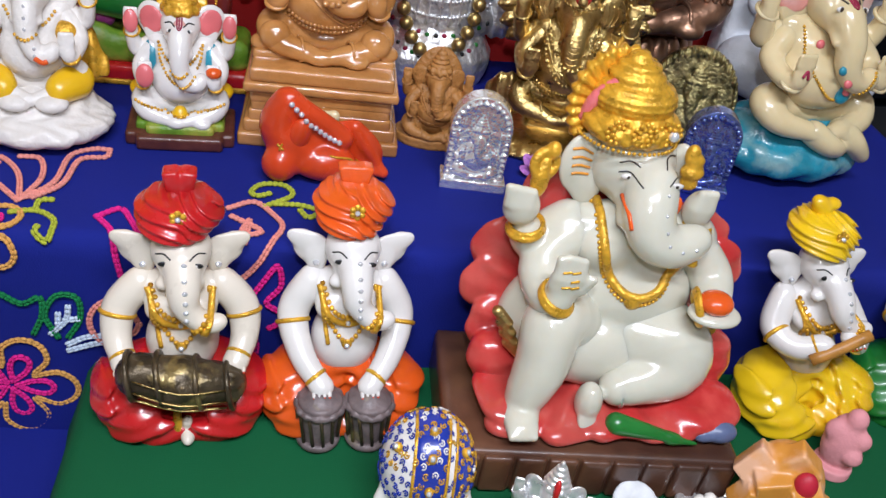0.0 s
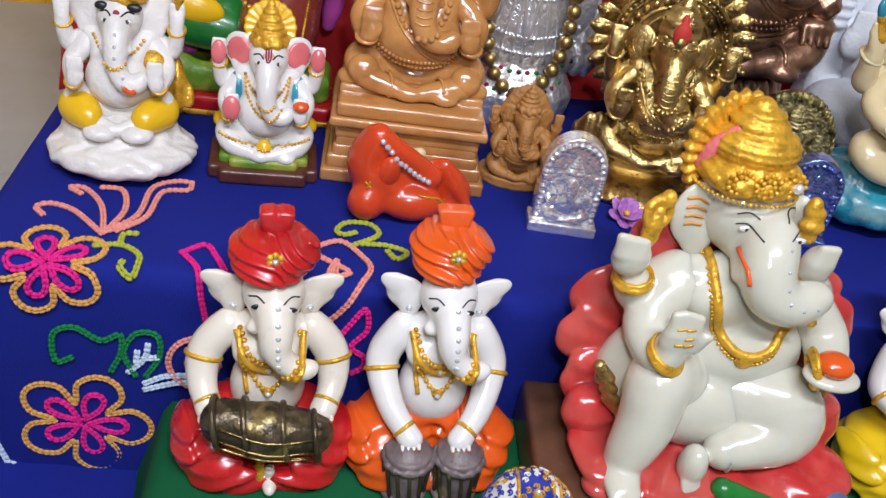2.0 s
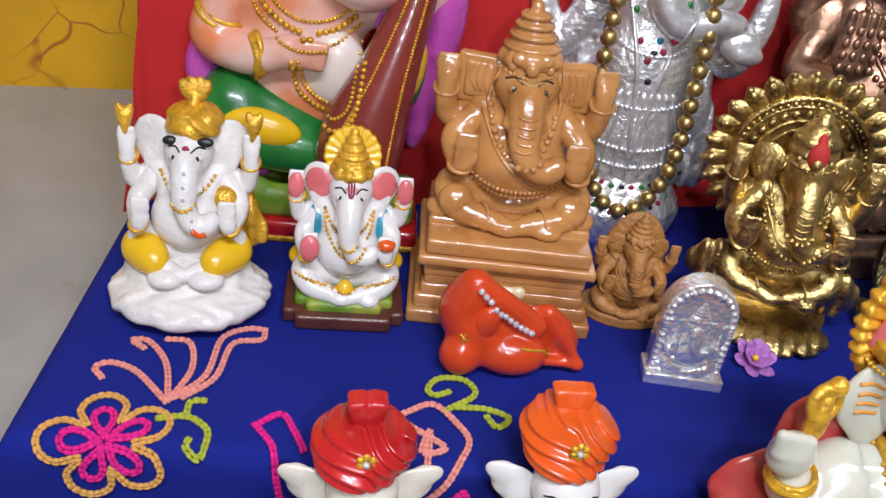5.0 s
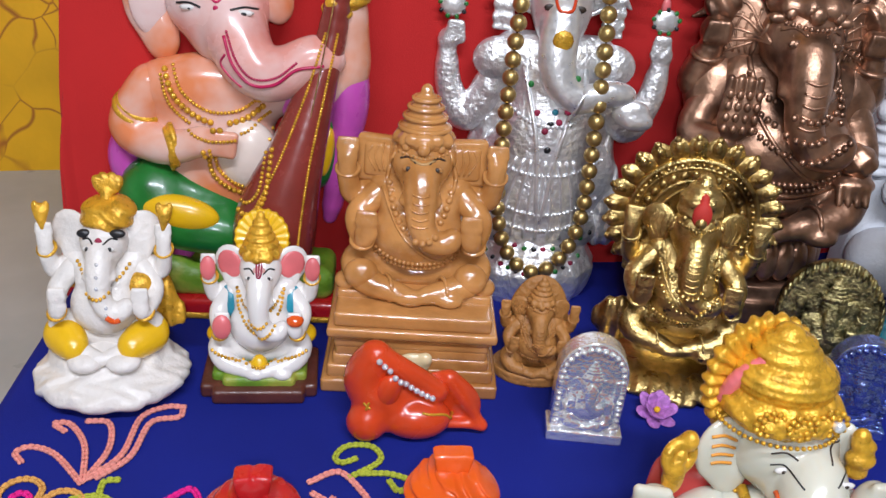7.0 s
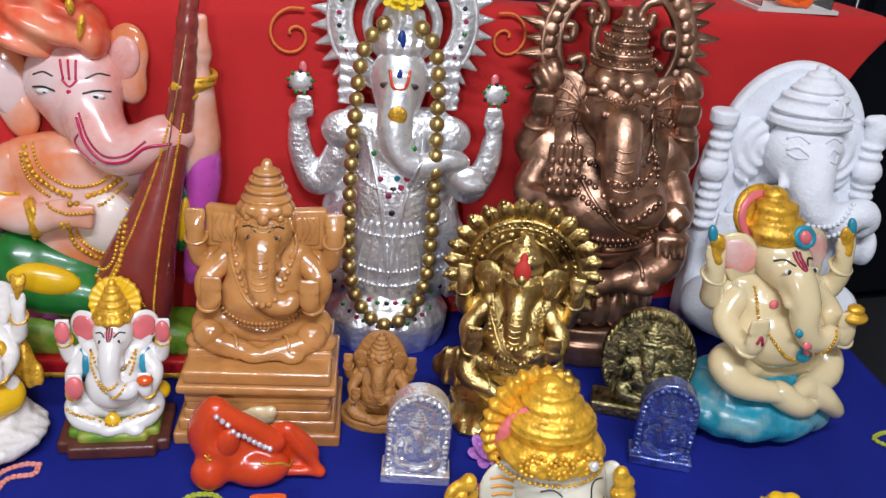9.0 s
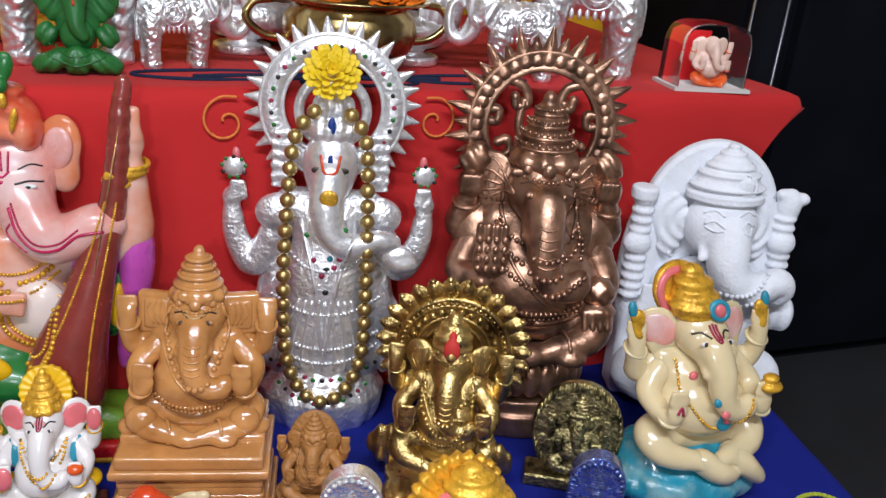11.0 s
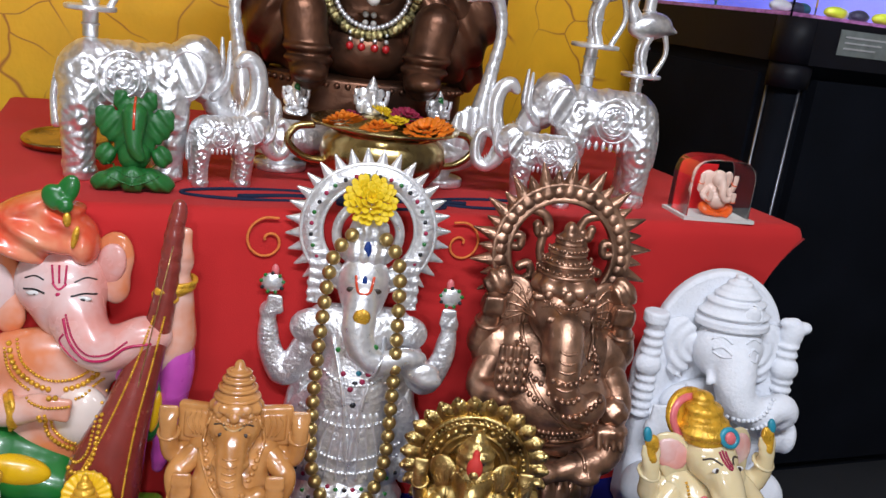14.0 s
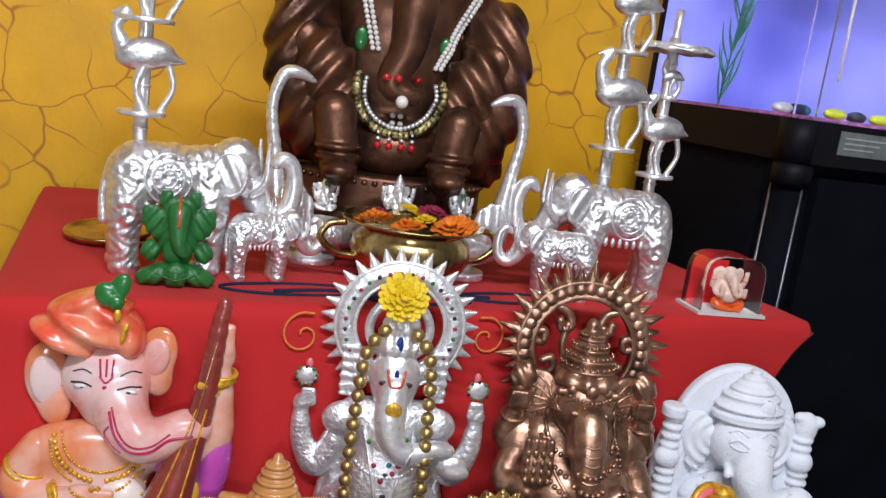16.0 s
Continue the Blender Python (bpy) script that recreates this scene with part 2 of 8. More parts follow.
def nets(G, lo, vox):
    """Surface of the grid's zero level as quads."""
    inside = G < 0
    nx, ny, nz = G.shape
    any_, all_ = np.zeros((nx - 1, ny - 1, nz - 1), bool), np.ones((nx - 1, ny - 1, nz - 1), bool)
    for i, j, k in CORNERS:
        s = inside[i:nx - 1 + i, j:ny - 1 + j, k:nz - 1 + k]
        any_ |= s
        all_ &= s
    cells = np.argwhere(any_ & ~all_)
    vals = np.stack([G[cells[:, 0] + i, cells[:, 1] + j, cells[:, 2] + k] for i, j, k in CORNERS], 1)
    pos, cnt = np.zeros((len(cells), 3)), np.zeros(len(cells))
    for a, b in EDGES:
        va, vb = vals[:, a], vals[:, b]
        cross = (va < 0) != (vb < 0)
        t = np.where(cross, va / np.where(cross, va - vb, 1), 0)
        p = np.array(CORNERS[a]) + t[:, None] * (np.array(CORNERS[b]) - np.array(CORNERS[a]))
        pos += np.where(cross[:, None], p, 0)
        cnt += cross
    verts = lo + vox * (cells + pos / cnt[:, None])
    idx = -np.ones((nx - 1, ny - 1, nz - 1), np.int64)
    idx[tuple(cells.T)] = np.arange(len(cells))
    faces = []
    for ax in range(3):
        u, v = [(1, 2), (2, 0), (0, 1)][ax]
        s0 = [slice(1, -1)] * 3
        s1 = [slice(1, -1)] * 3
        s0[ax], s1[ax] = slice(0, -1), slice(1, None)
        A, B = inside[tuple(s0)], inside[tuple(s1)]
        e = np.argwhere(A != B)
        flip = A[tuple(e.T)]
        e = e + 1
        e[:, ax] -= 1

        def at(du, dv):
            c = e.copy()
            c[:, u] -= du
            c[:, v] -= dv
            return idx[tuple(c.T)]
        q = np.stack([at(1, 1), at(0, 1), at(0, 0), at(1, 0)], 1)
        q[~flip] = q[~flip][:, ::-1]
        faces.append(q)
    faces = np.concatenate(faces)
    return verts, faces[(faces >= 0).all(1)]


BALL_V, BALL_F = None, None


def ball_template(seg=8, rings=6):
    v = [(0, 0, -1)]
    for j in range(1, rings):
        a = -math.pi / 2 + math.pi * j / rings
        v += [(math.cos(a) * math.cos(2 * math.pi * i / seg), math.cos(a) * math.sin(2 * math.pi * i / seg), math.sin(a)) for i in range(seg)]
    v.append((0, 0, 1))
    f = [(0, 1 + (i + 1) % seg, 1 + i, 1 + i) for i in range(seg)]
    for j in range(rings - 2):
        f += [(1 + j * seg + i, 1 + j * seg + (i + 1) % seg, 1 + (j + 1) * seg + (i + 1) % seg, 1 + (j + 1) * seg + i) for i in range(seg)]
    t = len(v) - 1
    f += [(t, t - seg + i, t - seg + (i + 1) % seg, t - seg + (i + 1) % seg) for i in range(seg)]
    return np.array(v, float), np.array(f)


BALL_V, BALL_F = ball_template()


class Sculpt:
    """One mesh put together from blended solids, beads and cords, each with its material."""

    def __init__(self):
        self.V, self.F, self.M, self.mats, self.n, self.maps = [], [], [], [], 0, []

    def add(self, v, f, m):
        if m not in self.mats:
            self.mats.append(m)
        f = np.array(f)
        self.V.append(np.array(v, float))
        self.F += [tuple(dict.fromkeys(q)) for q in (f + self.n).tolist()]
        self.M += [self.mats.index(m)] * len(f)
        self.n += len(v)

    def clay(self, m, prims, k=0.03, vox=0.012):
        lo = np.min([p[0] for p in prims], 0) - 3 * vox - k * 0.3
        hi = np.max([p[1] for p in prims], 0) + 3 * vox + k * 0.3
        n = np.ceil((hi - lo) / vox).astype(int) + 1
        ax = [lo[i] + vox * np.arange(n[i]) for i in range(3)]
        G = np.full(n, 99.0)
        for plo, phi, f in prims:
            a = np.maximum(np.floor((plo - k - 2 * vox - lo) / vox).astype(int), 0)
            b = np.minimum(np.ceil((phi + k + 2 * vox - lo) / vox).astype(int) + 1, n)
            s = tuple(slice(i, j) for i, j in zip(a, b))
            P = np.stack(np.meshgrid(*[ax[i][s[i]] for i in range(3)], indexing="ij"), -1)
            d, g = f(P), G[s]
            h = np.maximum(k - np.abs(d - g), 0) / max(k, 1e-6)
            G[s] = np.minimum(d, g) - h * h * k * 0.25
        v, f = nets(G, lo, vox)
        self.add(v, f, m)
        inside = G < 0
        j = np.maximum(inside.argmax(1), 1)
        g1 = np.take_along_axis(G, j[:, None, :], 1)[:, 0]
        g0 = np.take_along_axis(G, j[:, None, :] - 1, 1)[:, 0]
        g0 = np.where(g0 > 50, vox * 0.5, g0)
        self.maps.append((lo, vox, np.where(inside.any(1), lo[1] + vox * (j - g1 / np.minimum(g1 - g0, -1e-9)), 99.0)))
        return self

    def front(self, x, z, only=None):
        """The y at which the sculpture's front surface stands at (x, z)."""
        y = 99.0
        for lo, vox, h in (self.maps if only is None else [self.maps[only]]):
            u, w = (x - lo[0]) / vox, (z - lo[2]) / vox
            i, k = int(math.floor(u)), int(math.floor(w))
            if 0 <= i < h.shape[0] - 1 and 0 <= k < h.shape[1] - 1:
                u, w = u - i, w - k
                q = [(h[i, k], (1 - u) * (1 - w)), (h[i + 1, k], u * (1 - w)), (h[i, k + 1], (1 - u) * w), (h[i + 1, k + 1], u * w)]
                t = sum(b for a, b in q if a < 90)
                if t > 0.4:
                    y = min(y, sum(a * b for a, b in q if a < 90) / t)
        return y if y < 90 else 0.0

    def bead(self, c, r, m):
        r = np.array(r if hasattr(r, "__len__") else (r, r, r))
        self.add(BALL_V * r + np.array(c), BALL_F, m)

    def gem(self, x, z, r, m, flat=0.5, dz=1.0):
        self.bead((x, self.front(x, z), z), (r, r * flat, r * dz), m)

    def cord(self, pts, r, m, n=6, sides=7):
        q = [np.array(p) for p in spline(pts, n)] if n else [np.array(p, float) for p in pts]
        rs = r if hasattr(r, "__len__") else [r, r]
        ring_v, f = [], []
        up = np.array((0.13, 0.31, 0.94))
        for i, p in enumerate(q):
            t = q[min(i + 1, len(q) - 1)] - q[max(i - 1, 0)]
            t = t / (np.linalg.norm(t) + 1e-9)
            a = np.cross(t, up)
            a /= np.linalg.norm(a) + 1e-9
            b = np.cross(t, a)
            w = i / max(1, len(q) - 1) * (len(rs) - 1)
            k = min(int(w), len(rs) - 2)
            rad = rs[k] + (rs[k + 1] - rs[k]) * (w - k)
            ring_v += [p + rad * (math.cos(2 * math.pi * j / sides) * a + math.sin(2 * math.pi * j / sides) * b) for j in range(sides)]
        for i in range(len(q) - 1):
            f += [(i * sides + j, i * sides + (j + 1) % sides, (i + 1) * sides + (j + 1) % sides, (i + 1) * sides + j) for j in range(sides)]
        c0 = len(ring_v)
        ring_v += [q[0], q[-1]]
        e = (len(q) - 1) * sides
        f += [(c0, (j + 1) % sides, j, j) for j in range(sides)] + [(c0 + 1, e + j, e + (j + 1) % sides, e + (j + 1) % sides) for j in range(sides)]
        self.add(np.array(ring_v), f, m)

    def laid(self, xz, r, m, n=6, out=0.3):
        """A cord laid on the front of the sculpture along points (x, z)."""
        pts = [(p[0], self.front(p[0], p[1]) - r * out, p[1]) for p in spline([(x, z) for x, z in xz], n)]
        self.cord(pts, r, m, 0)

    def strung(self, xz, r, m, n=6, gap=1.9, out=0.4):
        """Beads laid on the front along points (x, z)."""
        q = spline([(x, z) for x, z in xz], 12)
        left = 0.0
        for a, b in zip(q, q[1:]):
            d = np.linalg.norm(b - a)
            while left < d:
                p = a + (b - a) * left / max(d, 1e-9)
                self.bead((p[0], self.front(p[0], p[1]) - r * out, p[1]), r, m)
                left += r * gap
            left -= d

    def stick(self, name, m, label="", category="figurine", size=1.0, group="", lean=0.0):
        """The finished object, scaled by size and leaning back, at the pose m."""
        me = bpy.data.meshes.new(name)
        v = np.concatenate(self.V) * size
        v[:, 1] += lean * v[:, 2]
        me.from_pydata(v.tolist(), [], self.F)
        for x in self.mats:
            me.materials.append(x)
        me.polygons.foreach_set("material_index", self.M)
        me.polygons.foreach_set("use_smooth", [True] * len(self.F))
        me.update()
        ob = new(name, me)
        ob.matrix_world = m
        if category:
            tagged(ob, label, category, group)
        return ob


def part(name, v, f, material, parent, label="", smooth=False):
    """A mesh of its own under a thing, in the thing's own coordinates."""
    me = bpy.data.meshes.new(name)
    me.from_pydata([tuple(x) for x in v], [], [tuple(x) for x in f])
    me.materials.append(material)
    if smooth:
        me.polygons.foreach_set("use_smooth", [True] * len(me.polygons))
    ob = new(name, me)
    ob.parent = parent
    if label:
        tagged(ob, label)
    return ob


def clay_part(name, sc, parent, label="", size=1.0):
    ob = sc.stick(name, Matrix.Identity(4), "", "", size)
    ob.parent = parent
    if label:
        tagged(ob, label)
    return ob


def empty(name, m, label, category, group=""):
    ob = new(name)
    ob.empty_display_size = 0.02
    ob.matrix_world = m
    return tagged(ob, label, category, group)


def boxv(x0, x1, y0, y1, z0, z1):
    v = [(x, y, z) for x in (x0, x1) for y in (y0, y1) for z in (z0, z1)]
    f = [(0, 1, 3, 2), (4, 6, 7, 5), (0, 4, 5, 1), (2, 3, 7, 6), (0, 2, 6, 4), (1, 5, 7, 3)]
    return v, f


# ---- the setting ----
FLOOR, LOW, HIGH = -0.19, -0.108, 0.325
YAW = 10.5
TABLE = pose(-0.245, 0.80, 0, 0, 0, YAW)


def struct(name, v, f, m, label):
    me = bpy.data.meshes.new(name)
    me.from_pydata([tuple(x) for x in v], [], [tuple(x) for x in f])
    me.materials.append(m)
    return tagged(new(name, me), label, "", "", "structure")


TILE = mat("grey_floor_tile", (0.46, 0.47, 0.47), 0.3, 0, 0.08, 12, 0.05, 80, tint=(0.36, 0.38, 0.38), tscale=5)
SHADEF = mat("shaded_floor_black", (0.010, 0.011, 0.014), 0.8, 0, 0.3, 8)
PALEW = mat("pale_wall_paint", (0.6, 0.58, 0.54), 0.8, 0, 0.08, 8)


def wall_paint():
    """Yellow paint with crack-like brown strokes between uneven cells."""
    m = mat("yellow_crackle_wall_paint", (0.88, 0.46, 0.010), 0.55, 0, 0.16, 9, 0.3, 120)
    nt = m.node_tree
    L = nt.links.new
    b = nt.nodes["Principled BSDF"]
    old = b.inputs["Base Color"].links[0].from_socket
    tc = nt.nodes.new("ShaderNodeTexCoord")
    warp = nt.nodes.new("ShaderNodeTexNoise")
    warp.inputs["Scale"].default_value = 7
    mixv = nt.nodes.new("ShaderNodeMix")
    mixv.data_type = "RGBA"
    mixv.inputs["Factor"].default_value = 0.09
    L(tc.outputs["Object"], warp.inputs["Vector"])
    L(tc.outputs["Object"], mixv.inputs["A"])
    L(warp.outputs["Color"], mixv.inputs["B"])
    vo = nt.nodes.new("ShaderNodeTexVoronoi")
    vo.feature, vo.inputs["Scale"].default_value = "DISTANCE_TO_EDGE", 10.5
    L(mixv.outputs["Result"], vo.inputs["Vector"])
    edge = nt.nodes.new("ShaderNodeMapRange")
    edge.inputs["From Min"].default_value, edge.inputs["From Max"].default_value = 0.003, 0.021
    edge.inputs["To Min"].default_value, edge.inputs["To Max"].default_value = 1.0, 0.0
    L(vo.outputs["Distance"], edge.inputs["Value"])
    gaps = nt.nodes.new("ShaderNodeTexNoise")
    gaps.inputs["Scale"].default_value = 9.0
    L(tc.outputs["Object"], gaps.inputs["Vector"])
    gr = nt.nodes.new("ShaderNodeMapRange")
    gr.inputs["From Min"].default_value, gr.inputs["From Max"].default_value = 0.42, 0.58
    L(gaps.outputs["Fac"], gr.inputs["Value"])
    mul = nt.nodes.new("ShaderNodeMath")
    mul.operation = "MULTIPLY"
    L(edge.outputs["Result"], mul.inputs[0])
    L(gr.outputs["Result"], mul.inputs[1])
    mx = nt.nodes.new("ShaderNodeMix")
    mx.data_type = "RGBA"
    mx.inputs["B"].default_value = (0.46, 0.15, 0.015, 1)
    L(mul.outputs["Value"], mx.inputs["Factor"])
    L(old, mx.inputs["A"])
    L(mx.outputs["Result"], b.inputs["Base Color"])
    return m


v, f = boxv(-2.2, 2.4, -1.6, 2.2, FLOOR - 0.1, FLOOR)
struct("floor", v, f, TILE, "pale grey polished floor tiles")
back = struct("wall_north", *boxv(-2.4, 2.6, 0.70, 0.82, FLOOR, 2.3), wall_paint(), "yellow painted wall with brown crackle strokes")
back.matrix_world = TABLE
# unseen walls and ceiling, added to close the room and bounce light
struct("bounce_wall_west", *boxv(-2.2, -2.08, -1.6, 2.2, FLOOR, 2.3), PALEW, "pale painted room wall")
struct("bounce_wall_east", *boxv(2.3, 2.42, -1.6, 2.6, FLOOR, 2.3), PALEW, "pale painted room wall")
struct("bounce_wall_south", *boxv(-2.2, 2.4, -1.7, -1.6, FLOOR, 2.3), PALEW, "pale painted room wall")
struct("ceiling", *boxv(-2.2, 2.4, -1.7, 2.4, 2.3, 2.4), PALEW, "plain white ceiling")


def drape(x0, x1, y0, y1, top, bottom, nx=140, ny=130, nz=24, r=0.012, seed=1, wave=0.006, flare=0.05, tuck=0.0):
    """A cloth over a box: top sheet, rounded edge, and a front and side fall with soft folds. One sheet."""
    w, d = x1 - x0, y1 - y0
    drop = top - bottom
    # distance beyond the edge maps to the fall
    us = list(np.linspace(-drop, 0, nz)) + list(np.linspace(0, w, nx))[1:-1] + list(np.linspace(w, w + drop, nz))
    vs = list(np.linspace(-drop, 0, nz)) + list(np.linspace(0, d, ny))[1:]
    V = []
    for vv in vs:
        for uu in us:
            ox = max(-uu, uu - w, 0)
            oy = max(-vv, 0)
            fall = max(ox, oy)
            s = fall / drop
            fold = noise.noise(Vector((uu * 9, vv * 9, seed))) * wave
            k = flare * s
            x = min(max(uu, 0), w)
            y = max(vv, 0)
            if ox > 0:
                x += (1 if uu > w else -1) * (k + fold * s * 2) * (ox / max(fall, 1e-9))
            if oy > 0:
                y -= (k * 0.3 + fold * s * 2) * (oy / max(fall, 1e-9))
            x -= tuck * (1 - math.exp(-5 * s)) * min(max((uu - w + 0.16) / 0.16, 0), 1) ** 2
            z = top - fall + noise.noise(Vector((uu * 14, vv * 14, seed + 3))) * 0.0012
            # round the edge off
            ex, ey = min(uu, w - uu), vv
            e = min(ex, ey)
            if 0 <= e < r:
                z -= r - math.sqrt(max(0, r * r - (r - e) ** 2))
            V.append((x0 + x, y0 + y, z - (r if fall > 0 else 0)))
    n = len(us)
    F = [(j * n + i, j * n + i + 1, (j + 1) * n + i + 1, (j + 1) * n + i) for j in range(len(vs) - 1) for i in range(n - 1)]
    return V, F


def cloth_thing(name, args, m, label, mw=None, **kw):
    V, F = drape(*args, **kw)
    me = bpy.data.meshes.new(name)
    me.from_pydata(V, [], F)
    me.materials.append(m)
    me.polygons.foreach_set("use_smooth", [True] * len(F))
    ob = new(name, me)
    if mw:
        ob.matrix_world = mw
    return tagged(ob, label, "tablecloth")


def stand(name, x0, x1, y0, y1, z0, z1, label, mw=Matrix.Identity(4)):
    ob = empty(name, mw, label, "platform")
    WD = SLABW
    part("top_board", *boxv(x0, x1, y0, y1, z1 - 0.018, z1), WD, ob)
    for xa in (x0, x1 - 0.03):
        for ya in (y0, y1 - 0.03):
            part("leg", *boxv(xa, xa + 0.03, ya, ya + 0.03, z0, z1 - 0.018), WD, ob)
    return ob


stand("low_platform", -0.262, 0.640, 0.518, 1.0, FLOOR, -0.006, "wooden platform hidden under a blue cloth")
BLUE_CLOTH = cloth_thing("blue_tablecloth", (-0.275, 0.652, 0.507, 1.02, 0.0, FLOOR + 0.004), BLUEC, "royal blue cotton cloth with chain-stitch flowers over a platform", flare=0.02)
stand("high_platform", 0.012, 0.86, 0.012, 0.58, FLOOR, HIGH - 0.006, "wooden table hidden under a red cloth", TABLE)
cloth_thing("red_tablecloth", (0.0, 0.962, 0.0, 0.60, HIGH, 0.006), REDC, "bright red felt cloth over a table", TABLE, flare=0.03, wave=0.008, r=0.015, tuck=0.09)
stand("front_platform", -0.13, 0.80, 0.10, 0.495, FLOOR, LOW - 0.006, "low board hidden under a green cloth")
cloth_thing("green_tablecloth", (-0.140, 0.82, 0.09, 0.500, LOW, FLOOR + 0.008), GREENC, "dark green felt cloth over a low board", flare=0.02)
# black sheet laid on the tiles to stand in for the floor's shade
struct("floor_shade_sheet", *boxv(0.60, 2.2, -0.6, 1.75, FLOOR, FLOOR + 0.004), SHADEF, "black rubber mat on the floor")
FV = [(-0.30 + 0.17 * i / 12, 0.16 + 0.345 * j / 20, FLOOR + 0.006 + 0.003 * noise.noise(Vector((i * 0.5, j * 0.4, 2)))) for j in range(21) for i in range(13)]
part("floor_fall", FV, [(j * 13 + i, j * 13 + i + 1, (j + 1) * 13 + i + 1, (j + 1) * 13 + i) for j in range(20) for i in range(12)], BLUEC, BLUE_CLOTH, "", True)


# ---- embroidery on the blue cloth ----
def thread_mat(name, colour):
    return mat(name, colour, 0.8, 0, 0.2, 300, 0.5, 900, spec=0.2)


T_GOLD, T_PINK, T_MAG = thread_mat("ochre_thread", (0.70, 0.36, 0.10)), thread_mat("salmon_thread", (0.80, 0.30, 0.25)), thread_mat("magenta_thread", (0.75, 0.02, 0.25))
T_LIME, T_GRN, T_WHT = thread_mat("lime_thread", (0.42, 0.46, 0.05)), thread_mat("green_thread", (0.01, 0.20, 0.06)), thread_mat("white_thread", (0.62, 0.72, 0.85))


def stitch(name, m, runs, label, y0=0.5065, h=0.0016, w=0.0024):
    """Rows of raised chain stitches on the blue cloth: (x, y) on its top; y under y0 runs on down the front fall."""
    s = Sculpt()
    for pts in runs:
        q = spline(pts, 10)
        left = 0.0
        for a, b in zip(q, q[1:]):
            d = np.linalg.norm(b - a)
            u = (b - a) / (d + 1e-9)
            while left < d:
                p = a + u * left
                n = np.array((-u[1], u[0]))
                for sgn in (-1, 1):
                    ball = BALL_V * np.array((0.0028, w * 0.55, h))
                    xy = ball[:, :1] * u + ball[:, 1:2] * n + p + n * w * 0.45 * sgn
                    R, hgt = 0.011, ball[:, 2] + 0.0018
                    run = y0 + R + 0.003 - xy[:, 1]
                    th = np.clip(run / R, 0, math.pi / 2)
                    fall = np.maximum(run - R * math.pi / 2, 0)
                    yy = np.where(run > 0, y0 + R - (R + hgt) * np.sin(th) - 0.02 * fall, xy[:, 1] + 0.0 * hgt)
                    v = np.c_[xy[:, 0], yy - np.where(run > 0, 0.0, 0.003), -R + (R + hgt) * np.cos(th) - fall]
                    s.add(v, BALL_F, m)
                left += 0.0042
            left -= d
    return s.stick(name, Matrix.Identity(4), label, "embroidery")


def loop(cx, cy, r, a0, a1, sx=1.0, sy=1.0, n=7):
    return [(cx + sx * r * math.cos(radians(a0 + (a1 - a0) * i / n)), cy + sy * r * math.sin(radians(a0 + (a1 - a0) * i / n))) for i in range(n + 1)]


def petal(cx, cy, ang, ln, wd):
    a = radians(ang)
    u, n = (math.cos(a), math.sin(a)), (-math.sin(a), math.cos(a))
    return [(cx + u[0] * t * ln + n[0] * k * wd, cy + u[1] * t * ln + n[1] * k * wd) for t, k in
            ((0.15, 0), (0.55, 0.8), (0.9, 0.85), (1.05, 0), (0.9, -0.85), (0.55, -0.8), (0.15, 0))]


def blossom(cx, cy, r, n, a0, wd):
    return [petal(cx, cy, a0 + 360 / n * i, r, wd) for i in range(n)]


def rosette(cx, cy, r, n, a0):
    """A lobed outline: n rounded petals that meet in notches half way to the middle."""
    pts = []
    for i in range(n * 8 + 1):
        a = radians(a0) + 2 * math.pi * i / (n * 8)
        k = r * (0.42 + 0.58 * abs(math.cos(n * (a - radians(a0)) / 2)) ** 0.6)
        pts.append((cx + k * math.cos(a), cy + k * math.sin(a)))
    return [pts]


FL = -0.213
stitch("flower_outline", T_GOLD, rosette(FL, 0.515, 0.038, 5, 35), "ochre chain-stitched flower on blue cloth")
stitch("flower_heart", T_MAG, blossom(FL, 0.515, 0.024, 5, 35, 0.006), "magenta stitched petals on blue cloth")
stitch("curl_stitching", T_PINK, [[(-0.187, 0.55), (-0.211, 0.575), (-0.229, 0.582), (-0.237, 0.576), (-0.23, 0.567)], [(-0.186, 0.552), (-0.195, 0.585), (-0.211, 0.606), (-0.222, 0.606), (-0.213, 0.599)],
                                  [(-0.184, 0.554), (-0.178, 0.582), (-0.185, 0.608), (-0.201, 0.61)], [(-0.182, 0.555), (-0.168, 0.577), (-0.165, 0.615), (-0.15, 0.628), (-0.138, 0.628)], [(-0.138, 0.628), (-0.139, 0.617), (-0.157, 0.61), (-0.162, 0.575), (-0.179, 0.553)]],
       "salmon curled stitching on blue cloth")
stitch("sprig_stitching", T_LIME, [[(-0.187, 0.535), (-0.171, 0.538), (-0.157, 0.527), (-0.158, 0.51), (-0.167, 0.515), (-0.165, 0.522)], [(-0.172, 0.538), (-0.172, 0.551), (-0.163, 0.553)]], "lime green stitched sprig on blue cloth")
stitch("sprig_stitching", T_LIME, [[(-0.014, 0.56), (0.006, 0.577), (0.0, 0.591), (-0.017, 0.591), (-0.025, 0.58), (-0.02, 0.574), (-0.008, 0.58)], [(-0.006, 0.564), (0.013, 0.564), (0.027, 0.557), (0.019, 0.548), (0.012, 0.558)]], "lime green stitched sprig on blue cloth")
stitch("rosette_stitching", T_PINK, [[(-0.04, 0.555), (-0.022, 0.565), (-0.007, 0.549), (0.0, 0.532), (-0.012, 0.507), (-0.027, 0.487), (-0.041, 0.485)], [(-0.037, 0.544), (-0.015, 0.527), (-0.029, 0.522), (-0.024, 0.54), (-0.026, 0.512)]], "salmon stitched rosette on blue cloth")
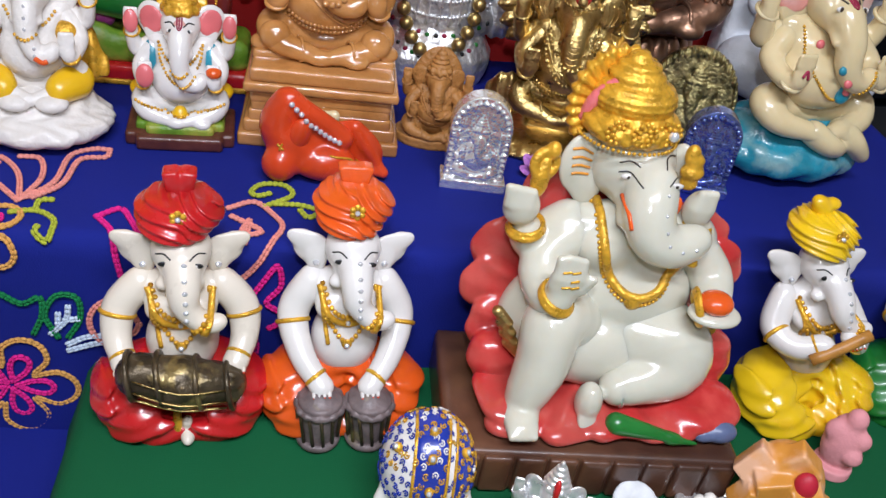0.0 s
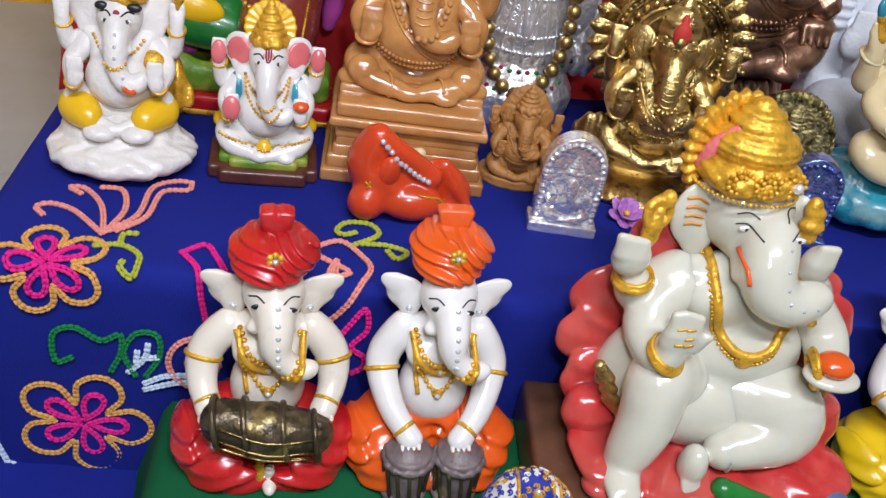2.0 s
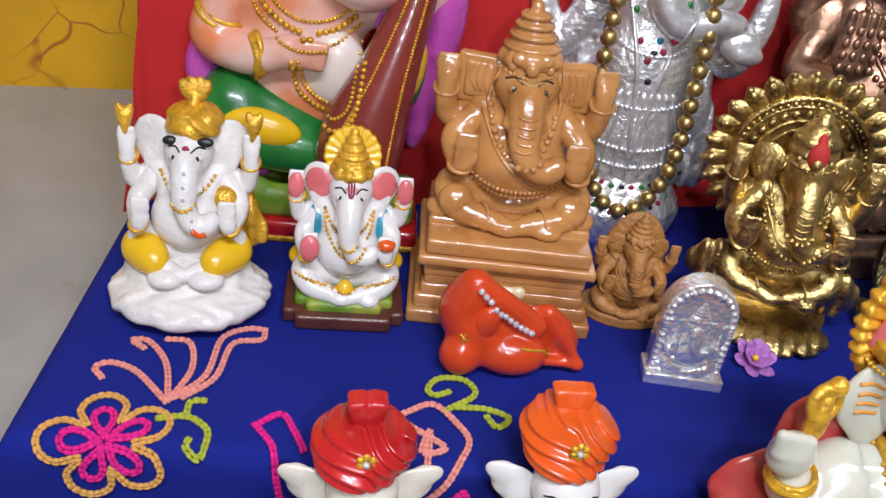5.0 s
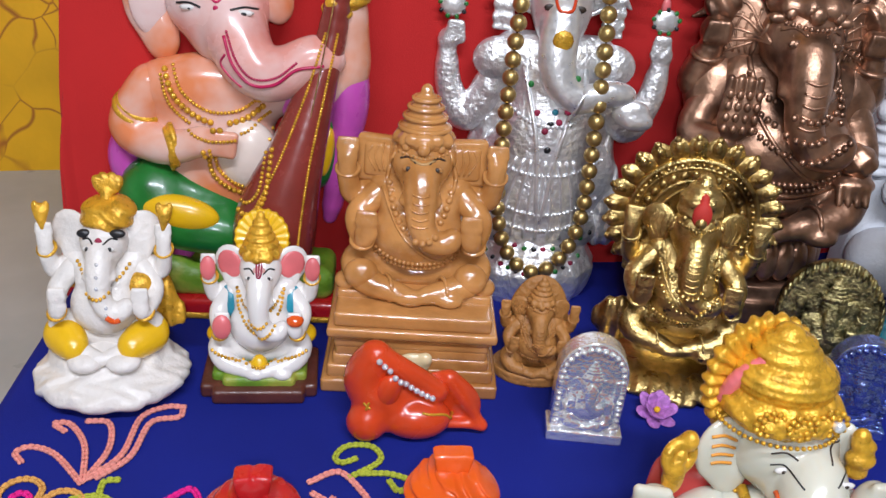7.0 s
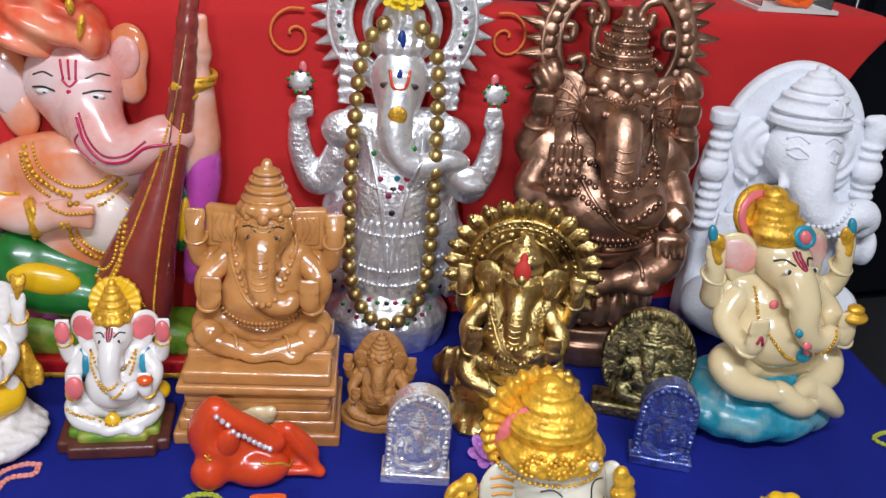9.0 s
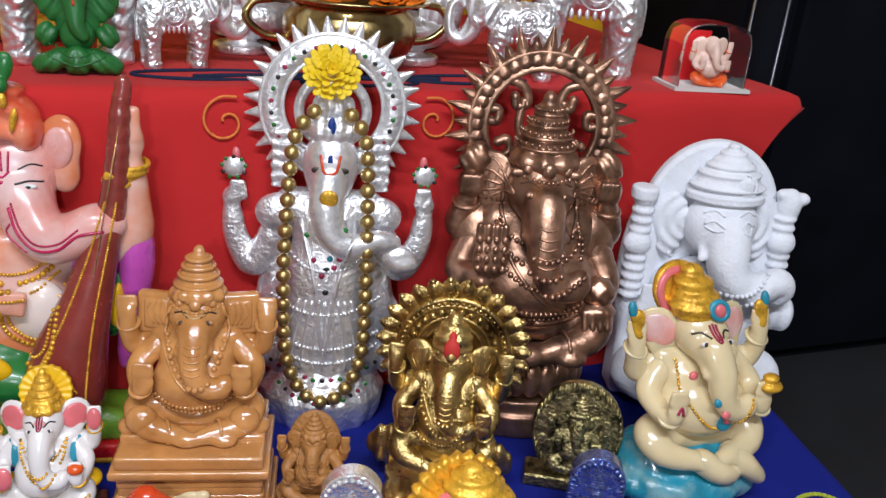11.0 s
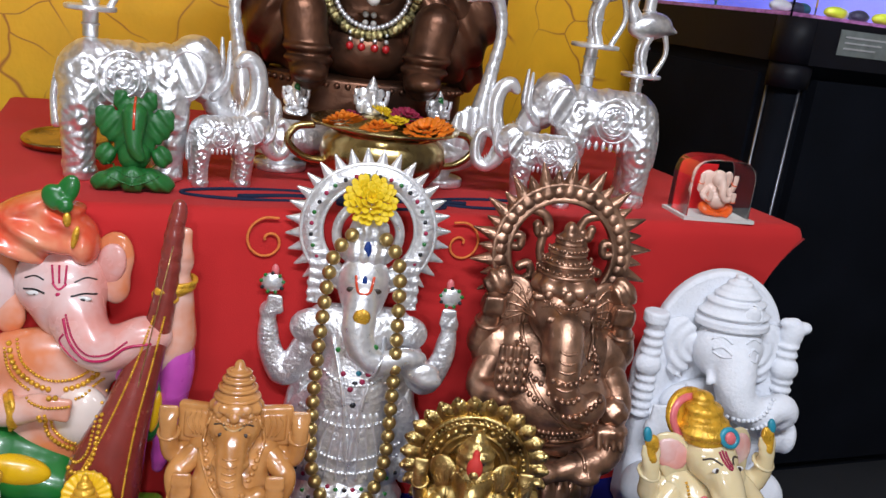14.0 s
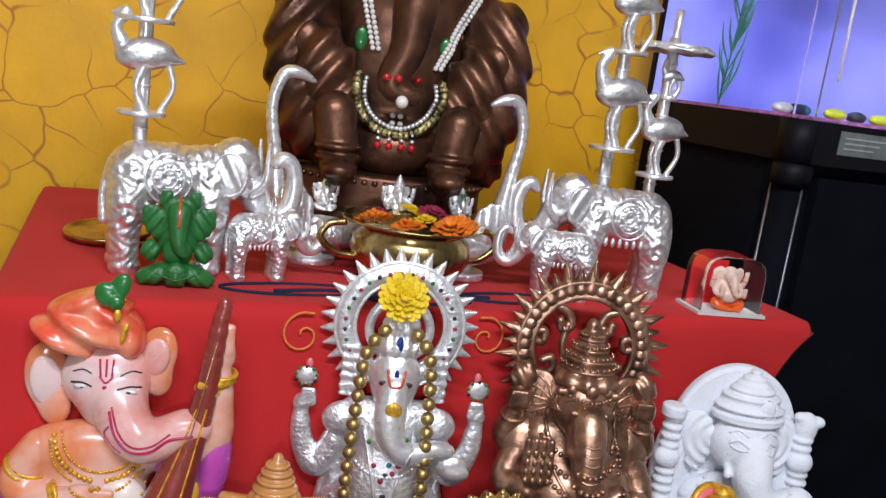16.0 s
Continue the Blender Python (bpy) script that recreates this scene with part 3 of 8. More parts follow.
stitch("sprig_stitching", T_LIME, [[(0.585, 0.60), (0.60, 0.63), (0.58, 0.655), (0.61, 0.665), (0.64, 0.64)], [(0.60, 0.625), (0.62, 0.61), (0.61, 0.595)]], "lime green stitched sprig on blue cloth")
stitch("flower_outline", T_GOLD, rosette(-0.197, 0.376, 0.048, 5, 68), "ochre chain-stitched flower on the blue cloth's fall")
stitch("flower_heart", T_MAG, blossom(-0.197, 0.376, 0.029, 5, 68, 0.007), "magenta stitched petals on the blue cloth's fall")
stitch("leaf_stitching", T_GRN, [[(-0.175, 0.429), (-0.168, 0.446), (-0.168, 0.462), (-0.181, 0.456), (-0.198, 0.466), (-0.212, 0.459), (-0.212, 0.435), (-0.201, 0.439)], [(-0.159, 0.426), (-0.166, 0.446), (-0.157, 0.464), (-0.143, 0.463), (-0.142, 0.444), (-0.152, 0.425)]], "dark green stitched leaf on the blue cloth's fall")
stitch("tendril_stitching", T_WHT, [[(-0.163, 0.429), (-0.152, 0.442), (-0.149, 0.458)], [(-0.157, 0.447), (-0.158, 0.436)], [(-0.152, 0.442), (-0.141, 0.444)], [(-0.152, 0.419), (-0.136, 0.427), (-0.110, 0.428)], [(-0.152, 0.413), (-0.129, 0.421), (-0.110, 0.422)]], "white stitched tendrils on the blue cloth's fall")
stitch("tendril_stitching", T_WHT, [[(-0.270, 0.405), (-0.264, 0.386), (-0.262, 0.359), (-0.255, 0.331)], [(-0.272, 0.365), (-0.268, 0.346), (-0.262, 0.341)], [(-0.255, 0.331), (-0.23, 0.322), (-0.205, 0.326)]], "white stitched tendrils on the blue cloth's fall")
stitch("bud_stitching", T_MAG, [[(-0.13, 0.535), (-0.116, 0.546), (-0.107, 0.533), (-0.099, 0.517)], [(-0.13, 0.535), (-0.117, 0.517), (-0.113, 0.495), (-0.109, 0.472)]], "magenta stitched buds on blue cloth")
stitch("bud_stitching", T_MAG, [[(-0.024, 0.463), (-0.012, 0.484), (-0.002, 0.499), (0.001, 0.481), (-0.009, 0.465), (0.001, 0.456), (0.001, 0.446), (-0.007, 0.44)], [(-0.02, 0.44), (-0.015, 0.42), (-0.02, 0.405)]], "magenta stitched buds on the blue cloth's fall")
stitch("rosette_stitching", T_PINK, [loop(-0.112, 0.44, 0.024, 60, 330), loop(-0.112, 0.44, 0.011, 0, 360)], "salmon stitched rosette on the blue cloth's fall")


# ---- shared sculpting for the figurines (centimetres, or tenths of the figure's height) ----
def wraps(n, a, tilt=0.5):
    return lambda x, y, z: np.sin(n * (z + tilt * x * 0.5 + a * np.abs(x)) + 0.6 * np.sin(1.7 * x))


def turbaned(skin, cloth_m, knob, turn=0.0, back=0.6, up=0.4, vox=0.12):
    """A seated child-like figure with an elephant's head, turban and loose trousers; about 19 high."""
    s = Sculpt()
    tr = [cap((0, 0.6, 1.6), (0, 0.5, 3.6), 2.9, 2.2)] + both(*limb([(1.2, 0.4, 2.4), (3.6, -0.7, 2.7), (3.2, -2.6, 1.6), (0.7, -3.4, 0.9)], [2.2, 2.2, 1.65, 0.9]))
    s.clay(cloth_m, [ripple(p, 0.2, lambda x, y, z: np.sin(3.4 * np.hypot(x, y * 1.2) + 2.6 * z + 1.2 * np.sin(1.3 * x + z)) + 0.5 * np.sin(5.2 * z + 2 * np.abs(x))) for p in tr], 0.5, vox)
    body = [ell((0, 0, 6.0), (2.45, 2.0, 2.9)), ell((0, 0.3, 9.4), (2.5, 1.6, 2.0)), cap((-2.5, 0.4, 10.5), (2.5, 0.4, 10.5), 0.95, 0.95), cap((0, 0.3, 10.6), (0, 0, 12.6), 1.2, 1.3)]
    body += both(ell((1.15, -1.0, 9.2), (1.1, 0.8, 0.9)))
    s.clay(skin, body, 0.8, vox)
    h = math.sin(radians(turn))
    head = [ell((0.3 * h, 0.1, 13.7), (1.95, 1.9, 2.0)), ell((h, -0.9, 12.8), (1.3, 1.15, 1.3))]
    head += limb([(1.0 * h, -1.5, 13.2), (1.3 * h, -2.4, 11.9), (1.3 * h + 0.1, -2.7, 10.9), (1.4 * h + 0.8, -2.9, 10.0), (1.4 * h + 1.7, -3.0, 9.7), (1.4 * h + 2.3, -3.0, 9.9)], [1.0, 0.82, 0.64, 0.52, 0.42, 0.28])
    head += both(ell((1.05, -1.3, 11.8), (0.5, 0.5, 0.45)))
    s.clay(skin, head, 0.5, vox)
    for sg in (-1, 1):
        ear = [ell((sg * 2.7, 0.7, 13.2), (1.35, 0.28, 1.35), (0, sg * 28, sg * 14)), ell((sg * 3.65, 0.9, 14.0), (0.85, 0.22, 0.6), (0, sg * -24, 0)), ell((sg * 2.35, 0.6, 12.1), (0.62, 0.26, 0.95), (0, sg * 14, 0))]
        s.clay(skin, ear, 0.5, vox * 0.85)
    tb = [ripple(ell((0, 0.4 + back * 0.7, 16.2 + up), (2.75, 2.5, 1.5)), 0.13, wraps(8.5, 0.45, 1.1)), ripple(ell((0, 0.5 + back, 16.7 + up), (2.15, 2.1, 1.0)), 0.13, wraps(8.5, -0.5, 1.0)), ripple(ell((-0.3, 0.2 + back * 0.4, 15.6 + up * 0.5), (2.3, 2.3, 1.0), (0, 7, 0)), 0.12, wraps(9.0, 0.3, 1.1))]
    s.clay(cloth_m, tb, 0.22, vox * 0.75)
    s.clay(cloth_m, [(lo + np.array((0, 0.4 + back, 0.8 + up * 0.4)), hi + np.array((0, 0.4 + back, 0.8 + up * 0.4)), (lambda g: lambda p: g(p - np.array((0, 0.4 + back, 0.8 + up * 0.4))))(f)) for lo, hi, f in knob], 0.25, vox)
    # jewellery
    for z, w in ((8.9, 1.2), (7.0, 1.5)):
        s.strung([(-1.9, 11.0), (-w, (11.0 + z) / 2 - 0.3), (0, z), (w, (11.0 + z) / 2 - 0.3), (1.9, 11.0)], 0.19, GOLDP)
    s.laid([(-2.1, 10.9), (-1.5, 9.3), (0, 8.2), (1.5, 9.3), (2.1, 10.9)], 0.24, GOLDP)
    s.laid([(-2.0, 10.8), (-1.7, 8.6), (-1.3, 6.6)], 0.17, GOLDP)
    s.gem(0, 6.8, 0.4, GOLDP)
    s.gem(0, 8.4, 0.42, GOLDP)
    for z in (6.8, 8.4):
        s.bead((0, s.front(0, z) - 0.22, z), 0.2, CRYST)
    for i in range(6):
        a = i * math.pi / 3
        s.bead((0.36 * math.sin(a), s.front(0, 16.9 + up) - 0.1, 16.9 + up + 0.42 * math.cos(a)), (0.22, 0.16, 0.25), GOLDP)
    s.bead((0, s.front(0, 16.9 + up) - 0.22, 16.9 + up), 0.2, CRYST)
    # eyes, brows, stones on the trunk and ears
    for sg in (-1, 1):
        x = sg * 1.05 + 0.5 * h
        s.gem(x, 13.7, 0.36, BLACK, 0.25, 0.62)
        s.gem(x - 0.08, 13.74, 0.09, WHITE, 0.9)
        s.laid([(x - 0.5, 14.15), (x, 14.4), (x + 0.45, 14.15)], 0.055, BLACK)
        s.bead((sg * 2.4, 0.25, 12.2), 0.24, CRYST)
    for z in (14.0, 13.2, 12.5, 11.8, 11.1, 10.4):
        s.gem(h * 1.3 + 0.1 + (13 - z) * 0.05, z, 0.19, CRYST, 0.7)
    s.V = [np.c_[v[:, :2], np.where(v[:, 2] > 10, 10 + (v[:, 2] - 10) * 0.9, v[:, 2])] for v in s.V]
    return s


def arm(s, skin, pts, band=True, vox=0.13, trim=None):
    s.clay(skin, limb(pts, [1.0, 1.0, 0.8, 0.62, 0.55][:len(pts)]) + [ell(pts[-1], (0.85, 0.8, 0.6))], 0.4, vox)
    hx, hy, hz = pts[-1]
    for i in range(4):
        s.bead((hx - 0.55 + 0.36 * i, hy - 0.62, hz - 0.2 + 0.05 * i), (0.17, 0.42, 0.2), skin)
        s.bead((hx - 0.55 + 0.36 * i, hy - 0.98, hz - 0.25 + 0.05 * i), (0.1, 0.1, 0.1), VERM)
    if band:
        for t, r in ((0.42, 1.2), (0.9, 0.78)):
            q = spline(pts, 10)
            p = q[int(t * (len(q) - 1))]
            d = q[min(int(t * (len(q) - 1)) + 1, len(q) - 1)] - q[int(t * (len(q) - 1)) - 1]
            rot = Vector(d).to_track_quat("Z", "Y").to_euler()
            s.clay(GOLDP, [ring(p, r * 0.92, 0.17, [math.degrees(a) for a in rot])], 0.05, 0.1)


def drummer():
    knob = [cap((0, 0.1, 16.6), (0, 0.3, 17.6), 0.75, 0.85), rbox((-0.45, 0.2, 17.8), (0.5, 0.65, 0.75), 0.2, (0, -10, 0)), rbox((0.5, 0.3, 17.7), (0.5, 0.65, 0.8), 0.2, (0, 10, 0))]
    s = turbaned(IVORY, RED, knob, 12)
    for sg in (-1, 1):
        arm(s, IVORY, [(sg * 2.6, 0.4, 10.5), (sg * 4.0, 0.0, 8.7), (sg * 4.15, -1.1, 7.0), (sg * 3.55, -2.6, 6.0)])
    drum = [cap((-2.7, -3.6, 6.0), (0, -3.9, 5.5), 1.4, 1.75), cap((0, -3.9, 5.5), (2.9, -3.6, 5.0), 1.75, 1.4)]
    s.clay(DRUMB, [ripple(p, 0.06, lambda x, y, z: np.sin(6 * np.arctan2(y + 3.8, z - 5.5)) * np.sin(2.2 * x)) for p in drum], 0.2, 0.11)
    for x in (-3.1, -1.2, 1.2, 3.2):
        s.clay(DRUMB, [ring((x, -3.75, 5.5 - 0.17 * x), 1.55 if abs(x) > 2 else 1.74, 0.2, (0, 80, 0))], 0.05, 0.1)
    for i in range(8):
        a = radians(150 + 30 * i)
        s.cord([(-2.9, -3.7 + 1.6 * math.cos(a), 6.0 + 1.6 * math.sin(a)), (0, -3.9 + 1.86 * math.cos(a + 0.2), 5.5 + 1.86 * math.sin(a + 0.2)), (3.0, -3.7 + 1.6 * math.cos(a), 5.0 + 1.6 * math.sin(a))], 0.06, GOLD, 3, 5)
    s.clay(IVORY, [ell((0.4, -3.9, 0.6), (0.5, 0.9, 0.5)), cap((0.3, -3.3, 0.8), (0.4, -3.6, 1.6), 0.45, 0.4)], 0.2, 0.11)
    s.clay(GOLDP, [cap((-0.3, -3.7, 1.0), (-0.3, -3.5, 2.2), 0.35, 0.3)], 0.1, 0.1)
    return s


def tabla_player():
    knob = [cap((0, 0.1, 16.6), (0, 0.3, 17.4), 0.6, 0.7)] + [rbox((x, 0.2, 17.9), (0.4, 0.55, 0.65), 0.15, (0, x * 18, 0)) for x in (-0.7, 0, 0.7)]
    s = turbaned(WHITE, ORANGE, knob, 14, 1.3, 0.7)
    for sg in (-1, 1):
        arm(s, WHITE, [(sg * 2.6, 0.4, 10.5), (sg * 3.8, 0.0, 8.0), (sg * 3.1, -2.0, 5.9), (sg * 1.7, -3.6, 4.5)])
        s.clay(DRUMG, [cap((sg * 1.75, -4.1, 0.9), (sg * 1.75, -4.0, 3.0), 1.25, 1.55), disc((sg * 1.75, -4.0, 3.5), 1.6, 0.4, 0.2)], 0.3, 0.11)
        for a in range(0, 360, 30):
            s.cord([(sg * 1.75 + 1.65 * math.cos(radians(a)), -4.0 + 1.6 * math.sin(radians(a)), 3.3), (sg * 1.75 + 1.4 * math.cos(radians(a + 12)), -4.1 + 1.4 * math.sin(radians(a + 12)), 0.8)], 0.14, DRUMB, 3)
        s.clay(DRUMG, [ripple(ring((sg * 1.75, -4.0, 3.4), 1.6, 0.26), 0.08, lambda x, y, z: np.sin(6 * x) * np.sin(6 * y)), ring((sg * 1.75, -4.1, 0.5), 1.3, 0.3)], 0.1, 0.1)
    return s


def flute_player(cloth_m=YELLOW):
    knob = [cap((0, 0.1, 16.6), (-0.2, 0.3, 17.4), 0.6, 0.8), ell((-0.5, 0.2, 17.9), (0.7, 0.6, 0.6)), ell((0.6, 0.2, 17.8), (0.7, 0.5, 0.5))]
    s = turbaned(WHITE, cloth_m, knob, 20)
    arm(s, WHITE, [(-2.6, 0.4, 10.5), (-3.7, -0.6, 8.2), (-2.7, -2.4, 7.8), (-1.0, -3.3, 8.7)])
    arm(s, WHITE, [(2.6, 0.4, 10.5), (3.7, -0.6, 8.2), (2.7, -2.4, 8.0), (1.2, -3.5, 9.3)])
    s.cord([(-2.4, -3.9, 7.8), (0, -4.2, 9.1), (2.2, -4.2, 10.2)], 0.42, mat("bamboo_flute", (0.45, 0.20, 0.04), 0.4, 0, 0.3), 3, 10)
    s.V = [np.c_[v[:, 0] - 0.16 * np.maximum(v[:, 2] - 4, 0), v[:, 1:]] for v in s.V]
    return s


drummer().stick("drummer_figurine", pose(-0.064, 0.460, LOW, 0, 0, 4), "ivory elephant-headed drummer figurine with red turban and trousers on green cloth", size=0.0100, group="musician figurines", lean=0.04)
tabla_player().stick("tabla_figurine", pose(0.048, 0.464, LOW, 0, 0, 2), "white elephant-headed figurine with orange turban playing two drums on green cloth", size=0.0099, group="musician figurines", lean=0.10)
flute_player().stick("flute_figurine", pose(0.424, 0.468, LOW + 0.0005, 0, 0, 6), "white elephant-headed flute player figurine in yellow turban on green cloth", size=0.0100, group="musician figurines", lean=0.12)
flute_player(GREENP).stick("flute_figurine", pose(0.540, 0.466, LOW + 0.0005, 0, 0, -35), "white elephant-headed figurine in green trousers on green cloth", size=0.0100, group="musician figurines", lean=0.12)


# ---- the large milky figure on a wooden slab ----
def slab():
    ob = empty("wooden_plinth", pose(0.224, 0.436, LOW, 0, 0, -3), "dark brown wooden plinth with carved front edge on green cloth", "plinth")
    clay_part("block", Sculpt().clay(SLABW, [rbox((0, 0, 2.0), (10.6, 6.2, 2.0), 0.35)], 0.1, 0.3), ob, size=0.01)
    for i in range(9):
        clay_part("carved_panel", Sculpt().clay(SLABW, [rbox((-9.2 + 2.3 * i, -6.2, 2.0), (1.05, 0.35, 1.7), 0.2)], 0.05, 0.16), ob, size=0.01)


def milky():
    s = Sculpt()
    ray = lambda x, y, z: 0.6 * np.sin(20 * np.arctan2(x, z - 4.0)) + 0.4 * np.sin(37 * np.arctan2(x, z - 4.0))
    # petals behind the figure: two scalloped fans, and a row round the seat
    pet = [ell((0, 3.3, 8.8), (7.6, 0.8, 6.4)), ell((-5.0, 3.0, 13.4), (2.2, 0.7, 3.0), (0, -14, 0)), ell((-7.2, 2.3, 9.6), (2.9, 0.7, 2.7), (-6, -28, 0)), ell((-8.4, 1.5, 7.0), (2.2, 0.7, 2.3), (-8, -8, 0)), ell((-8.0, 0.3, 4.4), (1.9, 0.8, 2.2), (-14, 14, 0)),
           ell((6.6, 2.4, 11.2), (2.4, 0.7, 2.4), (-6, 30, 0)), ell((8.3, 1.6, 9.2), (2.2, 0.7, 2.4), (-8, 8, 0)), ell((7.8, 0.2, 6.2), (2.0, 0.8, 2.4), (-14, -12, 0)), ell((-7.6, -1.4, 2.6), (2.2, 1.3, 2.2), (-24, 10, 0)), ell((8.0, -1.6, 3.4), (2.3, 1.4, 2.4), (-24, -10, 0))]
    s.clay(LOTUS, [ripple(p, 0.12, ray) for p in pet], 0.18, 0.13)
    fan = lambda x, y, z: np.sin(15 * np.arctan2(x, -y - 0.2))
    s.clay(LOTUS, [ripple(p, 0.16, fan) for p in (ell((-6.2, -4.0, 1.1), (3.4, 3.2, 0.9), (0, 8, 0)), ell((6.2, -4.0, 1.3), (3.8, 3.4, 1.0), (0, -8, 0)), ell((0, -4.4, 0.9), (4.8, 3.4, 0.9)), ell((-6.6, -6.0, 0.7), (2.2, 1.7, 0.7)), ell((-3.2, -6.5, 0.7), (2.2, 1.6, 0.7)), ell((8.0, -5.2, 1.3), (2.3, 2.2, 1.0)), ell((4.2, -6.2, 0.8), (2.6, 1.8, 0.8)))], 0.18, 0.13)
    body = [ell((1.3, 0.2, 8.0), (4.7, 3.2, 3.8)), ell((0.5, 1.0, 11.6), (4.9, 2.4, 3.2)), cap((-3.4, 1.2, 12.6), (4.8, 1.2, 12.8), 1.6, 1.6), ell((-1.5, -0.6, 12.0), (1.9, 1.2, 1.5)), ell((2.9, -0.6, 12.0), (1.9, 1.2, 1.5)), ell((-4.6, 0.0, 6.0), (3.2, 2.0, 4.2), (0, 14, 0)), ell((1, 0.6, 4.4), (6.0, 2.8, 3.2)), ell((-0.6, -2.0, 4.2), (4.4, 2.4, 3.0)), ell((-4.0, -1.8, 5.0), (2.8, 2.0, 4.0))]
    s.clay(MILK, body, 0.7, 0.14)
    s.clay(MILK, limb([(-1.4, 0, 5.2), (-4.7, -3.2, 7.6), (-5.3, -4.5, 5.0), (-6.2, -5.2, 2.2)], [2.4, 2.05, 1.8, 1.35]) + [ell((-6.5, -6.2, 1.5), (1.3, 1.9, 0.85), (0, 0, -10))] + [cap((-7.3 + 0.5 * i, -7.4, 1.4), (-7.4 + 0.52 * i, -8.0, 1.3), 0.33, 0.28) for i in range(4)], 0.35, 0.13)
    s.clay(MILK, limb([(1.0, -0.6, 5.0), (4.4, -2.4, 5.2), (4.3, -3.8, 4.0), (0.4, -5.0, 3.2)], [3.0, 3.0, 2.2, 1.3]) + [ell((-1.7, -5.7, 2.5), (0.95, 1.1, 1.6))] + [cap((-2.2 + 0.4 * i, -6.5, 1.5), (-2.2 + 0.4 * i, -6.8, 1.1), 0.28, 0.22) for i in range(3)], 0.35, 0.13)
    hd = [ell((-0.3, 2.4, 17.3), (3.1, 2.5, 2.9)), ell((0.6, 0.9, 15.9), (2.2, 1.7, 2.0))]
    hd += limb([(0.6, -0.1, 17.0), (0.2, -1.6, 15.6), (0.7, -2.3, 14.2), (2.2, -2.5, 13.7), (3.8, -2.3, 14.3)], [1.55, 1.4, 1.25, 1.1, 0.85])
    hd += [cap((-1.0, -0.2, 15.2), (-1.3, -1.1, 14.6), 0.45, 0.3)]
    s.clay(MILK, hd, 0.7, 0.13)
    s.clay(MILK, [ell((-3.8, 2.0, 17.0), (1.7, 0.55, 2.3), (0, -8, 12)), ell((-3.1, 1.9, 15.2), (1.0, 0.5, 1.3))], 0.6, 0.13)
    s.clay(MILK, [ell((3.0, 2.4, 16.8), (1.0, 0.55, 2.1), (0, 8, -40))], 0.6, 0.13)
    arms = limb([(-3.6, 0.8, 12.4), (-5.8, -0.6, 10.4), (-5.6, -2.8, 9.4), (-5.2, -3.8, 10.2)], [1.5, 1.35, 1.15, 0.95]) + [ell((-5.0, -4.1, 11.5), (1.3, 0.65, 1.3))]
    arms += [cap((-5.8 + 0.52 * i, -4.2, 12.2), (-5.9 + 0.55 * i, -4.2, 13.6 - 0.12 * abs(i - 1)), 0.34, 0.27) for i in range(4)] + [cap((-3.9, -4.2, 11.2), (-3.5, -4.5, 12.2), 0.34, 0.28)]
    arms += limb([(-3.9, 1.4, 12.8), (-6.2, 1.0, 11.4), (-7.1, 0.3, 12.6)], [1.5, 1.25, 1.0]) + [ell((-7.9, 0.0, 14.6), (1.25, 0.95, 1.4))] + [cap((-8.9 + 0.5 * i, -0.4, 15.1), (-9.1 + 0.55 * i, -0.5, 16.3 - 0.1 * i), 0.36, 0.28) for i in range(4)]
    arms += limb([(5.0, 0.8, 12.2), (6.9, -0.4, 10.0), (6.6, -2.4, 9.2), (6.0, -3.6, 9.3)], [1.5, 1.4, 1.1, 0.85]) + [ell((5.9, -4.2, 9.5), (1.9, 1.4, 0.55))]
    arms += limb([(4.6, 1.4, 12.8), (5.6, 0.8, 12.4), (4.9, 0.3, 13.6)], [1.4, 1.1, 0.9]) + [ell((4.4, 0.0, 15.2), (1.1, 0.9, 1.4))] + [cap((3.9 + 0.5 * i, -0.4, 15.6), (4.0 + 0.5 * i, -0.5, 16.7), 0.33, 0.26) for i in range(3)]
    s.clay(MILK, arms, 0.45, 0.13)
    # crown with a rayed crest behind it
    cr = [ripple(ell((-1.2, 2.3, 20.2), (3.4, 2.8, 1.5)), 0.10, lambda x, y, z: np.sin(5 * x) * np.sin(6 * z)), ripple(ell((-1.3, 2.5, 21.9), (2.8, 2.4, 1.6)), 0.06, lambda x, y, z: np.sin(14 * z) * (0.4 + 0.6 * np.sin(7 * x) ** 2)), ripple(ell((-1.5, 2.7, 23.3), (1.8, 1.6, 1.1)), 0.1, lambda x, y, z: np.sin(8 * z)), ell((-1.6, 2.8, 24.3), (0.8, 0.8, 0.6))]
    s.clay(GOLDP, cr, 0.22, 0.11)
    s.clay(GOLDP, [ripple(disc((-2.1, 3.6, 20.9), 3.4, 0.4, 0.25, (84, 0, 12), 1.12), 0.12, lambda x, y, z: np.sin(26 * np.arctan2(x + 2.1, z - 20.9)))], 0.1, 0.11)
    s.clay(PINK, limb([(-4.3, 2.6, 20.2), (-3.9, 2.3, 21.8), (-2.6, 2.0, 23.4)], [0.4, 0.42, 0.25]), 0.1, 0.11)
    for a in range(0, 360, 6):
        s.bead((-1.2 + 3.35 * math.cos(radians(a)), 2.3 + 2.8 * math.sin(radians(a)), 19.3), 0.13, GOLDP)
    for x, z in ((-1.2, 20.6), (0.6, 20.6), (-2.8, 20.5)):
        for rr, n in ((0.75, 12), (0.4, 7)):
            for i in range(n):
                a = 2 * math.pi * i / n
                s.bead((x + rr * math.cos(a), s.front(x, z) - 0.02, z + rr * math.sin(a)), (0.17, 0.15, 0.17), GOLDP)
